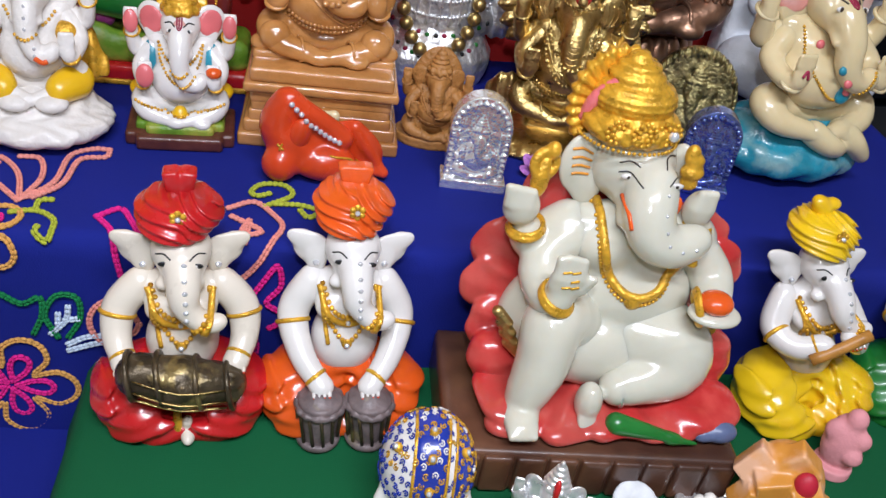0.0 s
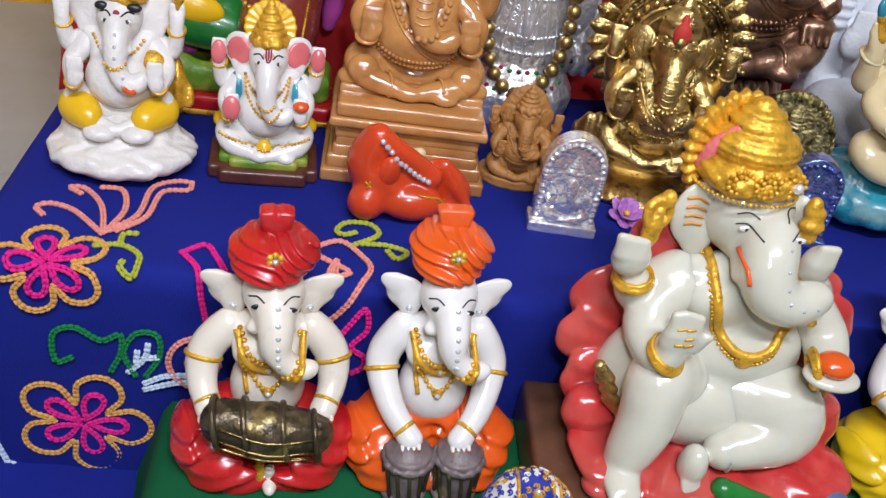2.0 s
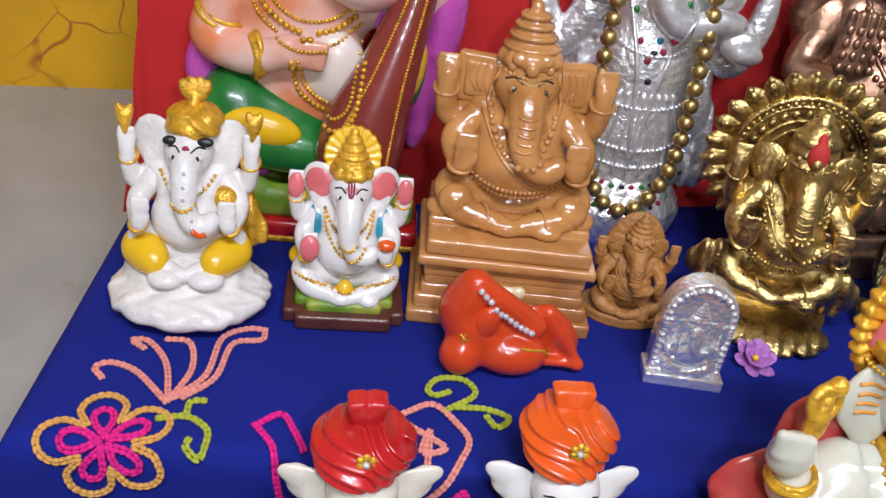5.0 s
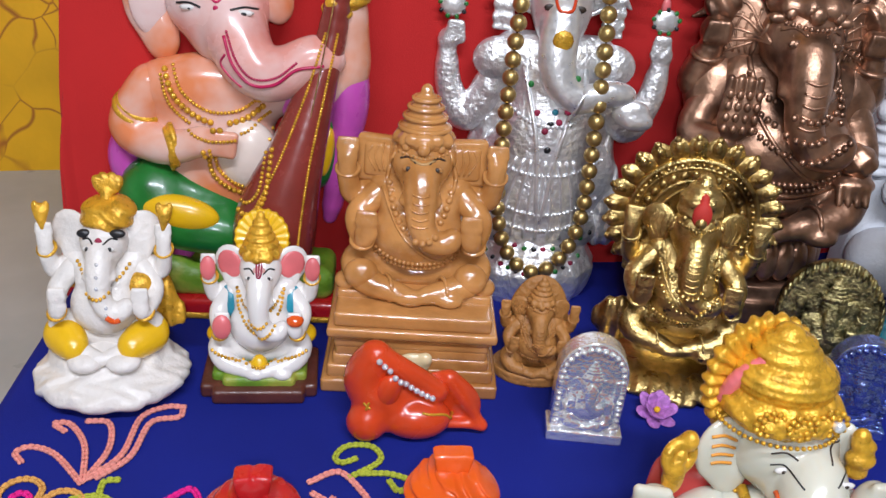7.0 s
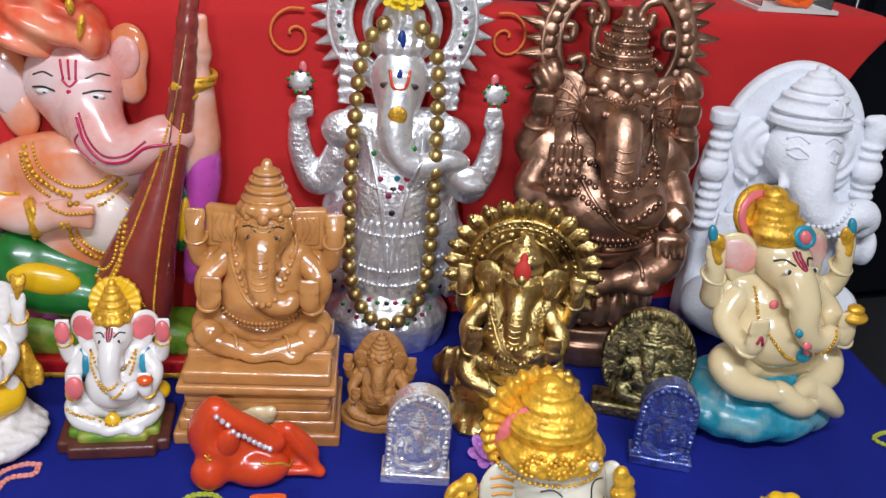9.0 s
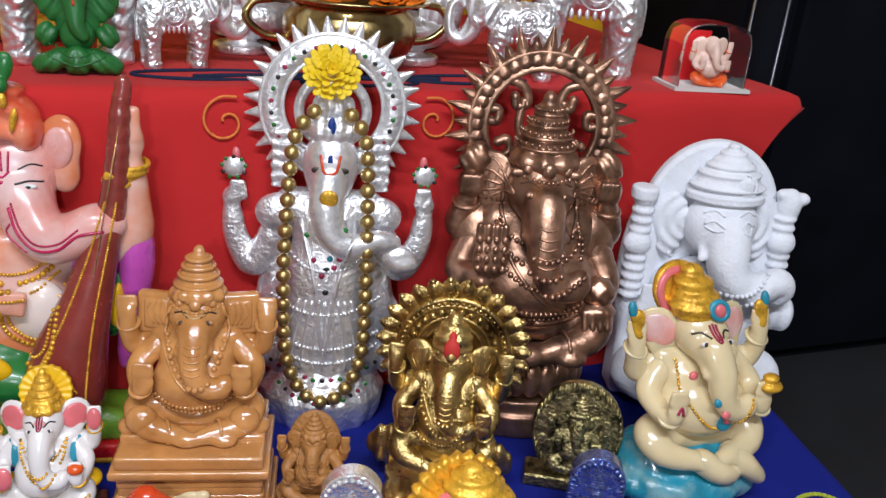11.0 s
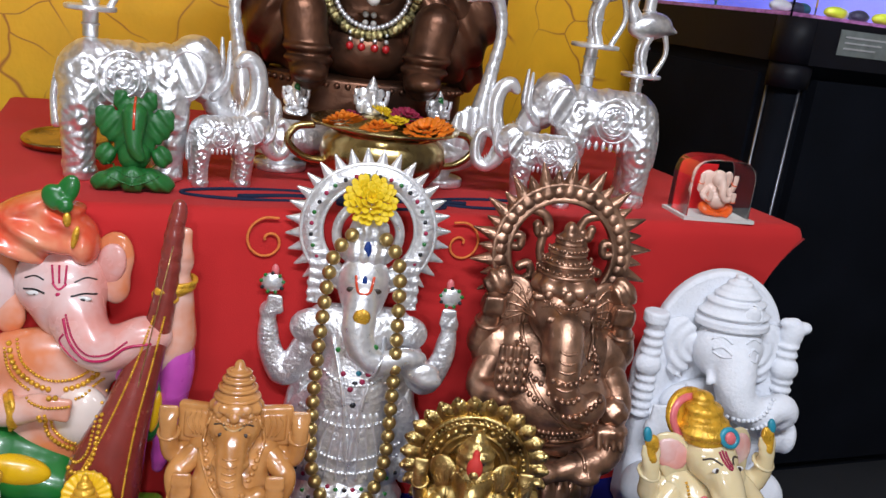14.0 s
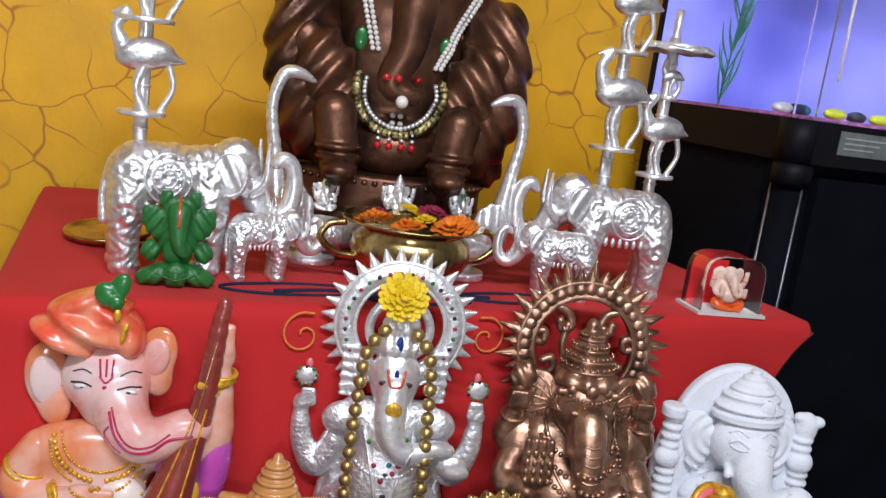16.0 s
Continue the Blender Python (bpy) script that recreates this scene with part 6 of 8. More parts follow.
def silver():
    s = Sculpt()
    s.clay(SILVERP, [disc((0, 0, 0.8), 4.4, 0.8, 0.2), disc((0, 0, 2.0), 3.8, 0.7, 0.2)], 0.3, 0.16)
    s.clay(SILVER, [ripple(cap((0, 0, 3.2), (0, 0, 6.5), 6.2, 4.2), 0.12, lambda x, y, z: np.sin(14 * np.arctan2(x, -y)))], 0.3, 0.2)
    robe = [cap((0, 0, 6), (0, 0, 12), 4.4, 4.2), cap((0, -0.4, 10), (0, -0.2, 20), 4.2, 3.3), ell((0, -1.2, 15.5), (3.9, 3.2, 3.8)), cap((-3.4, 0.2, 22.0), (3.4, 0.2, 22.0), 2.0, 2.0)]
    s.clay(SILVER, robe + [ell((0, 0.2, 11.5), (6.8, 3.4, 5.2)), ell((0, 0.2, 6.5), (6.2, 4.0, 3.0))], 1.2, 0.17)
    s.clay(SILVER, [ripple(cap((sg * 4.4, 0.8, 18.5), (sg * 6.4, 0.8, 6.5), 1.0, 2.0), 0.14, lambda x, y, z: np.sin(5 * x)) for sg in (-1, 1)], 0.5, 0.17)
    hd = [ell((0, -0.6, 26.6), (2.6, 2.5, 3.2)), ell((0, -1.6, 25.0), (2.0, 1.7, 2.0))] + limb([(0, -2.8, 25.8), (-0.2, -3.9, 23.0), (0.4, -4.4, 20.8), (2.0, -4.6, 19.6), (4.2, -4.2, 20.2), (6.0, -3.6, 20.0)], [1.5, 1.35, 1.15, 1.0, 0.85, 0.8])
    s.clay(SILVERP, hd, 0.6, 0.15)
    s.clay(SILVER, [ripple(ell((0, -0.2, 29.8), (2.5, 2.3, 1.6)), 0.1, lambda x, y, z: np.sin(6 * x)), ripple(ell((0, 0, 31.8), (2.0, 1.8, 1.6)), 0.1, lambda x, y, z: np.sin(6 * x)), ell((0, 0, 33.5), (1.1, 1.0, 1.0))], 0.3, 0.14)
    for sg in (-1, 1):
        s.clay(SILVER, [ripple(rbox((sg * 4.6, 0.6, 26.6), (0.9, 0.4, 2.7), 0.2, (0, 0, sg * 10)), 0.08, lambda x, y, z: np.sin(6 * z))], 0.1, 0.14)
        s.clay(SILVER, [ell((sg * 4.6, -0.4, 21.6), (2.3, 1.6, 1.9))], 0.3, 0.15)
        s.clay(SILVER, limb([(sg * 4.6, 0.2, 20.2), (sg * 7.0, 0.4, 16.2), (sg * 8.7, 0.6, 18.6), (sg * 9.1, 0.6, 21.4)], [1.4, 1.3, 1.05, 0.85]) + [ell((sg * 9.1, 0.5, 22.6), (0.9, 0.7, 1.1))] + [cap((sg * 8.7 + 0.4 * i, 0.2, 22.8), (sg * 8.7 + 0.35 * i, 0.0, 24.2), 0.3, 0.22) for i in range(-1, 3)], 0.4, 0.14)
        s.clay(SILVERP, [ell((sg * 8.9, 0.5, 25.6), (1.1, 0.5, 1.0))], 0.1, 0.12)
        s.bead((sg * 8.7, 0.5, 26.8), (0.4, 0.3, 0.7), PINK)
        for i in range(9):
            a = i * 0.7
            s.bead((sg * 8.9 + 1.1 * math.sin(a), 0.2, 25.6 + 1.0 * math.cos(a)), 0.2, GREENP if i % 3 else BLACK)
        s.gem(sg * 1.2, 26.6, 0.5, DARKB, 0.25, 0.6)
    s.clay(SILVERP, [ell((6.6, -3.8, 18.6), (1.6, 0.9, 1.2)), ell((7.2, -4.2, 18.0), (1.3, 0.7, 0.8))], 0.3, 0.14)
    for z in (7.4, 9.0, 12.6, 17.0):
        w = 5.2 if z < 13 else 3.4
        s.strung([(-w, z + 1.0), (-w * 0.5, z + 0.2), (0, z), (w * 0.5, z + 0.2), (w, z + 1.0)], 0.2, SILVERP)
    for i in range(9):
        x = -4.4 + 1.1 * i
        s.laid([(x * 0.55, 14.0), (x * 0.85, 10.5), (x, 6.6)], 0.16, SILVERP)
    s.laid([(-2.6, 21.5), (-1.0, 15.6), (0, 8.2), (1.0, 15.6), (2.6, 21.5)], 0.22, SILVERP)
    # halo with pointed petals, set with stones
    cz, R = 31.6, 5.6
    s.clay(SILVER, [ring((0, 1.6, cz), R, 1.15, (90, 0, 0))], 0.02, 0.17)
    s.clay(SILVERP, [ring((0, 1.0, cz), R + 1.0, 0.22, (90, 0, 0)), ring((0, 1.0, cz), R - 1.0, 0.22, (90, 0, 0)), ring((0, 1.2, cz - 0.4), 3.1, 0.5, (90, 0, 0))], 0.02, 0.13)
    for i in range(24):
        a = radians(-132 + 264 * i / 23)
        c, d = ((R + 0.7) * math.sin(a), 1.5, cz + (R + 0.7) * math.cos(a)), ((R + 2.5) * math.sin(a), 1.4, cz + (R + 2.5) * math.cos(a))
        s.clay(SILVERP, [cap(c, d, 0.72, 0.12)], 0.02, 0.12)
        s.bead((R * math.sin(a), 0.35, cz + R * math.cos(a)), 0.22, (BLACK, ROSE, GREENP)[i % 3])
    for i in range(-6, 7):
        s.gem(i * 0.85, 5.6 + 0.03 * i * i, 0.26, (BLACK, ROSE, GREENP)[i % 3], 0.7)
        s.gem(i * 0.7, 3.6 + 0.03 * i * i, 0.26, (GREENP, BLACK, ROSE)[i % 3], 0.7)
    for x, z, m in ((-1.9, 20.2, GREENP), (1.6, 21.4, GREENP), (0.3, 18.2, TEAL), (-1.2, 18.0, ROSE), (1.2, 18.6, ROSE), (0, 17.2, BLACK), (0.7, 17.4, ROSE), (-0.4, 16.6, ROSE), (0, 15.0, BLACK)):
        s.gem(x, z, 0.3, m, 0.7)
    blue = mat("blue_enamel", (0.01, 0.04, 0.20), 0.25)
    s.gem(0, 30.4, 0.38, blue, 0.5, 2.4)
    s.gem(0, 27.4, 0.26, blue, 0.5, 2.6)
    s.laid([(-0.9, 27.9), (-0.6, 26.7), (0, 26.5), (0.6, 26.7), (0.9, 27.9)], 0.14, VERM)
    s.gem(0, 24.4, 0.85, GOLDP, 0.35)
    s.gem(0, 24.4, 0.5, MARIG, 0.6)
    s.V = [v * np.array((1, 0.8, 1)) for v in s.V]
    ob = put(s, "silver_idol", 0.140, 0.828, 0.0100, "standing silver elephant-headed idol with a jewelled spiked halo on blue cloth", -4, 0, 0.02, "idol")
    return ob, s


def garland(s):
    """A long string of dull gold beads hung round the silver figure."""
    q = spline([np.array(p) * np.array((1, 0.8, 1)) for p in ((-1.6, -1.6, 31.6), (-3.2, -3.0, 29.5), (-3.7, -4.4, 24), (-3.9, -5.0, 16), (-3.6, -5.2, 9), (-2.2, -5.6, 5.2), (0, -6.0, 3.9), (2.2, -5.6, 5.2), (3.6, -5.2, 9), (3.7, -5.0, 16), (3.5, -4.4, 24), (3.1, -3.0, 29.5), (1.6, -1.6, 31.6))], 24)
    g = Sculpt()
    left = 0.0
    m = pose(0.140, 0.828, 0.0, 0, 0, -4)
    ob = empty("bead_garland", m, "long string of matt gold beads hanging round a silver idol", "garland")
    g.cord([p * 0.01 + np.array((0, 0.02 * p[2] * 0.01, 0)) for p in q[::3]], 0.0008, DARKB, 0, 5)
    clay_part("string", g, ob)
    tmpl = bpy.data.meshes.new("bead")
    bv, bf = ball_template(12, 8)
    tmpl.from_pydata((bv * 0.0070).tolist(), [], [tuple(dict.fromkeys(x)) for x in bf.tolist()])
    tmpl.materials.append(BEADGOLD)
    tmpl.polygons.foreach_set("use_smooth", [True] * len(tmpl.polygons))
    for a, b in zip(q, q[1:]):
        d = np.linalg.norm(b - a)
        while left < d:
            p = (a + (b - a) * left / d) * 0.01
            o = new("bead", tmpl)
            o.parent = ob
            o.location = (p[0], p[1] + 0.02 * p[2], p[2])
            left += 1.44
        left -= d


def flower(name, m, x, y, z, r, label, rings=5, rx=60, rz=0):
    """A ruffled flower head: every petal a mesh of its own on one shared shape."""
    ob = empty(name, pose(x, y, z, rx, 0, rz), label, "flower")
    rnd = random.Random(7)
    w = r * 0.2
    tmpl = bpy.data.meshes.new("petal")
    tmpl.from_pydata((BALL_V * np.array((w * 0.85, w * 1.1, w * 0.22)) + np.c_[np.zeros(len(BALL_V)), np.zeros(len(BALL_V)), 0.25 * w * BALL_V[:, 1] ** 2]).tolist(), [], [tuple(dict.fromkeys(q)) for q in BALL_F.tolist()])
    tmpl.materials.append(m)
    tmpl.polygons.foreach_set("use_smooth", [True] * len(tmpl.polygons))
    for k in range(rings):
        rr = r * (1 - k / rings) * 0.9
        n = max(4, int(16 * (1 - k / rings)) + 3)
        for i in range(n):
            a = 2 * math.pi * (i + rnd.random() * 0.5) / n
            o = new("petal", tmpl)
            o.parent = ob
            o.rotation_euler = (rnd.uniform(-0.3, 0.3) + 0.2 + k * 0.2, rnd.uniform(-0.25, 0.25), a - math.pi / 2)
            o.location = (rr * math.cos(a), rr * math.sin(a), k * r * 0.1 + rnd.uniform(-0.05, 0.05) * r)
    return ob


def veena_player():
    s = Sculpt()
    s.clay(RED, [rbox((0.6, -0.8, 0.9), (8.6, 3.2, 0.9), 0.4)], 0.1, 0.25)
    s.clay(GOLDP, [rbox((0.6, -0.8, 0.25), (8.8, 3.4, 0.3), 0.15)], 0.1, 0.2)
    s.clay(GRASSG, [rbox((0.6, -0.6, 3.0), (8.2, 2.8, 1.4), 1.0), ell((-5.0, -2.4, 3.6), (2.4, 1.3, 1.7)), ell((6.0, -2.4, 3.4), (2.6, 1.3, 1.6)), ell((0.6, -2.6, 3.0), (2.6, 1.3, 1.5))], 0.4, 0.2)
    s.clay(PEACH, [ell((-1.4, 0.6, 12.5), (5.4, 2.6, 5.8)), ell((-1.5, 0.9, 17.6), (5.4, 2.2, 4.0)), cap((-5.4, 0.8, 18.8), (4.4, 0.9, 19.0), 1.9, 1.9)], 1.4, 0.18)
    s.clay(mat("cream_white_paint", (0.78, 0.66, 0.58), 0.25, 0, 0.1, 30, 0.04, 120, 0.5, tint=(0.74, 0.42, 0.30), tmin=0.55, tmax=0.75, tscale=14), [ell((1.5, -1.0, 14.0), (2.6, 1.5, 3.0))], 0.5, 0.18)
    # folded legs in green and yellow silk
    s.clay(GREENP, limb([(-1, 0, 8.6), (-6.0, -0.6, 10.4), (-4.2, -1.9, 8.4), (1.0, -2.1, 7.2)], [2.6, 2.6, 2.2, 1.7]) + [ell((7.7, 0.2, 14.2), (1.2, 1.2, 3.4), (0, 8, 0))], 0.8, 0.18)
    s.clay(YELM, [ell((-3.6, -3.3, 9.6), (3.2, 1.2, 1.5), (0, 10, 0)), ell((7.9, -0.6, 14.4), (0.6, 0.7, 2.2), (0, 8, 0))], 0.4, 0.16)
    s.clay(MAGENTA, limb([(-8.0, 0.7, 15.0), (-8.7, 0.5, 12.4), (-7.6, 0.4, 9.0), (-6.0, 0.2, 6.0)], [0.95, 1.0, 1.0, 1.3]) + limb([(9.3, 0.6, 21.5), (9.6, 0.4, 18.0), (9.0, 0.5, 13.0), (8.2, 0.5, 8.0)], [1.45, 1.35, 0.95, 0.6]) + [ell((-4.8, -1.2, 5.2), (1.8, 1.3, 1.2)), ell((5.0, -0.4, 18.6), (0.8, 0.6, 1.8))], 0.8, 0.18)
    # head, trunk, ears
    hd = [ell((-0.7, 2.0, 25.6), (4.1, 2.6, 3.9)), ell((0.0, 0.8, 23.4), (2.9, 1.8, 2.6))]
    hd += limb([(0.6, 0.5, 24.2), (1.6, -0.6, 22.0), (3.2, -1.3, 20.8), (5.2, -1.6, 21.4), (7.0, -1.6, 22.6), (8.3, -1.4, 22.3)], [2.1, 1.85, 1.65, 1.5, 1.2, 0.85])
    s.clay(PINKL, hd, 0.9, 0.17)
    s.clay(PEACH, [ell((-6.0, 2.0, 25.2), (2.0, 0.8, 3.4), (0, -8, 14)), ell((-5.2, 1.8, 22.4), (1.4, 0.7, 1.9))], 0.8, 0.17)
    s.clay(PEACH, [ell((3.5, 2.2, 28.0), (1.9, 0.8, 2.8), (0, 14, -12)), ell((3.8, 2.0, 25.6), (1.3, 0.7, 1.7))], 0.8, 0.17)
    s.clay(PINKL, [ell((3.5, 1.5, 27.9), (1.35, 0.5, 2.0), (0, 14, -12)), ell((-6.0, 1.4, 25.0), (1.4, 0.5, 2.5), (0, -8, 14))], 0.3, 0.16)
    # turban
    s.clay(TURB, [ripple(ell((-2.8, 1.6, 30.4), (4.7, 3.0, 2.5), (0, -9, 0)), 0.36, lambda x, y, z: np.sin(2.3 * (z + 0.55 * x))), ripple(ell((-2.5, 1.8, 32.4), (3.5, 2.5, 1.6), (0, -6, 0)), 0.32, lambda x, y, z: np.sin(2.3 * (z - 0.5 * x))), ell((1.3, 1.4, 29.6), (1.3, 2.0, 1.9))], 0.5, 0.15)
    s.clay(GREENP, [ell((0.2, -0.2, 34.8), (0.9, 0.5, 1.5), (0, 24, 0)), ell((-0.8, -0.4, 34.2), (1.0, 0.6, 1.2), (0, -30, 0)), ell((0.1, -0.7, 33.6), (0.7, 0.5, 0.7))], 0.15, 0.13)
    s.clay(GOLDP, [ell((0.3, -0.8, 32.4), (0.35, 0.35, 0.7)), ell((0.9, -0.6, 30.8), (0.3, 0.35, 1.1), (0, 12, 0))], 0.1, 0.12)
    # arms; the far hand holds the neck of the lute
    s.clay(PEACH, limb([(-6.0, 0.6, 18.8), (-7.6, 0.0, 15.6), (-5.0, -1.6, 14.6), (-2.4, -2.4, 15.2)], [1.8, 1.7, 1.3, 1.1]) + [ell((-1.6, -2.6, 15.6), (1.6, 0.9, 1.2))] + [cap((-1.0 + 0.1 * i, -3.0, 15.0 + 0.45 * i), (0.7 + 0.1 * i, -3.1, 14.7 + 0.55 * i), 0.4, 0.3) for i in range(4)], 0.5, 0.16)
    s.clay(PEACH, limb([(4.6, 0.9, 18.8), (9.0, 0.6, 20.4), (9.5, 0.4, 24.0), (9.4, 0.2, 27.4)], [1.8, 1.75, 1.4, 1.15]) + [ell((9.7, 0.0, 29.2), (1.15, 0.9, 1.6))] + [cap((9.0 + 0.42 * i, -0.4, 29.8), (9.3 + 0.36 * i, -0.5, 32.0), 0.38, 0.28) for i in range(4)], 0.5, 0.15)
    # the lute
    s.clay(MAROON, limb([(3.9, -3.8, 7.4), (4.3, -3.6, 10.4), (5.7, -3.0, 15.0), (7.2, -2.0, 20.2), (8.4, -1.2, 25.0), (9.3, -0.9, 33.0)], [3.2, 3.0, 2.1, 1.4, 1.0, 0.75], 6) + [ell((9.5, -0.8, 33.9), (0.7, 0.6, 1.1))], 0.4, 0.15)
    for dx in (-1, 1):
        s.strung([(3.9 + dx * 2.1, 7.0), (4.3 + dx * 2.0, 10.4), (5.7 + dx * 1.2, 15.0), (7.2 + dx * 0.7, 20.2), (8.3 + dx * 0.45, 24.6)], 0.12, GOLDP)
    s.clay(GOLDP, [ring((8.6, -0.8, 26.0), 0.95, 0.3, (10, 8, 0)), ell((8.5, -1.5, 26.6), (0.8, 0.6, 0.8)), ell((8.6, -1.4, 25.6), (0.65, 0.5, 0.5))], 0.1, 0.12)
    s.strung([(2.6, 8.6), (3.6, 10.4), (4.0, 8.8), (4.6, 10.6), (5.6, 8.9)], 0.14, GOLDP)
    s.cord([(3.9, -6.7, 6.4), (6.0, -4.9, 14), (9.2, -1.8, 31)], 0.05, GOLD, 4)
    # ornaments
    for pts, r in (([(-4.6, 20.6), (-3.6, 18.4), (-1.4, 16.9), (1.2, 17.0), (3.2, 18.4)], 0.26), ([(-4.0, 20.9), (-3.1, 19.0), (-1.2, 17.7), (1.0, 17.8), (2.8, 19.0)], 0.15), ([(-4.9, 20.2), (-4.0, 17.7), (-1.5, 16.1), (1.4, 16.2), (3.5, 17.7)], 0.15), ([(-1.4, 15.0), (-0.9, 12.4), (1.4, 10.9), (3.4, 12.2), (4.0, 16.0)], 0.22), ([(-0.9, 15.2), (-0.5, 12.9), (1.4, 11.6), (3.0, 12.8), (3.5, 16.0)], 0.16)):
        s.strung(pts, r, GOLDP)
    for c, r, rot in (((-4.2, -1.9, 14.7), 1.35, (0, 80, 20)), ((9.4, 0.2, 26.8), 1.35, (6, 0, 0)), ((-7.0, 0.3, 17.0), 1.8, (20, 25, 0))):
        s.clay(GOLDP, [ring(c, r, 0.36, rot), ring((c[0] + 0.25, c[1], c[2] + 0.45), r, 0.25, rot), ring((c[0] - 0.25, c[1], c[2] - 0.45), r, 0.2, rot)], 0.08, 0.12)
    crim = mat("crimson_paint", (0.45, 0.01, 0.08), 0.3)
    s.laid([(0.3, 23.9), (1.0, 21.9), (2.4, 20.6), (4.2, 20.8), (5.8, 22.0), (7.8, 22.3)], 0.13, crim)
    s.strung([(0.5, 24.2), (1.3, 22.2), (2.5, 21.1), (4.2, 21.3), (5.8, 22.5)], 0.11, crim)
    for dx in (-0.6, 0, 0.6):
        s.laid([(-0.5 + dx, 28.0), (-0.4 + dx * 0.8, 26.5)], 0.1, crim)
    s.laid([(-1.0, 26.5), (-0.4, 26.0), (0.2, 26.5)], 0.1, crim)
    s.gem(-0.4, 25.6, 0.22, crim, 0.4)
    for x in (-2.5, 1.7):
        s.gem(x, 25.4, 0.75, WHITE, 0.2, 0.32)
        s.gem(x, 25.35, 0.27, BLACK, 0.6, 0.6)
        s.laid([(x - 1.0, 25.6), (x, 25.75), (x + 0.9, 25.5)], 0.09, BLACK)
        s.laid([(x - 0.9, 26.6), (x, 26.95), (x + 0.8, 26.7)], 0.07, BLACK)
    s.laid([(0.4, 22.6), (0.0, 21.8), (0.6, 21.0), (1.6, 20.2)], 0.09, crim)
    return put(s, "lute_player_idol", -0.126, 0.786, 0.0100, "large painted elephant-headed lute player idol in coral turban on red base", 0, 0, 0.0, "idol")


marble_turban()
small_painted()
wooden()
abstract_orange()
sandal()
acrylic("clear_acrylic_block", CLEARG, 0.155, 0.614, "clear frosted acrylic block with arched relief figure on blue cloth", -6, 0.9)
acrylic("blue_acrylic_block", BLUEG, 0.366, 0.630, "blue tinted acrylic block with arched relief figure on blue cloth", -16, 0.86)
gold_halo()
plaque()
cream_idol()
plaster()
bronze()
SILV = silver()
garland(SILV[1])
flower("marigold", MARIG, 0.138, 0.821, 0.352, 0.024, "yellow marigold head tucked in a silver halo")
pb = Sculpt()
MAUVE = mat("mauve_petals", (0.46, 0.17, 0.52), 0.6, 0, 0.4, 300, 0.2, 400)
for k, (n, r0, tilt) in enumerate(((6, 0.9, 25), (5, 0.55, 50))):
    for i in range(n):
        a = 2 * math.pi * (i + 0.5 * k) / n
        pb.clay(MAUVE, [ell((r0 * math.cos(a), r0 * math.sin(a), 0.35 + 0.3 * k), (0.85, 0.55, 0.13), (0, -tilt, math.degrees(a)))], 0.02, 0.07)
pb.bead((0, 0, 0.6), 0.25, YELM)
pb.stick("purple_blossom", pose(0.216, 0.634, 0.002, 25, 0, 10), "small mauve blossom lying on blue cloth", "flower", 0.0105)
veena_player()


# ---- things on the red cloth ----
def scroll(x, y, z):
    """Engraved scrolls: spirals about a few centres with fine curling lines between them."""
    g = 0.45 * np.sin(4.4 * x + 2.2 * np.sin(1.9 * z)) * np.sin(4.0 * z + 2.4 * np.sin(1.6 * x + 0.8 * y))
    for cx, cz in ((-4.6, 10.6), (-1.2, 9.4), (2.6, 10.4), (-5.2, 6.2), (3.4, 6.0), (0.4, 12.4)):
        r = np.hypot(x - cx, z - cz)
        g = g + np.sin(4.6 * r - np.arctan2(z - cz, x - cx)) * np.exp(-(r / 1.7) ** 2)
    return g


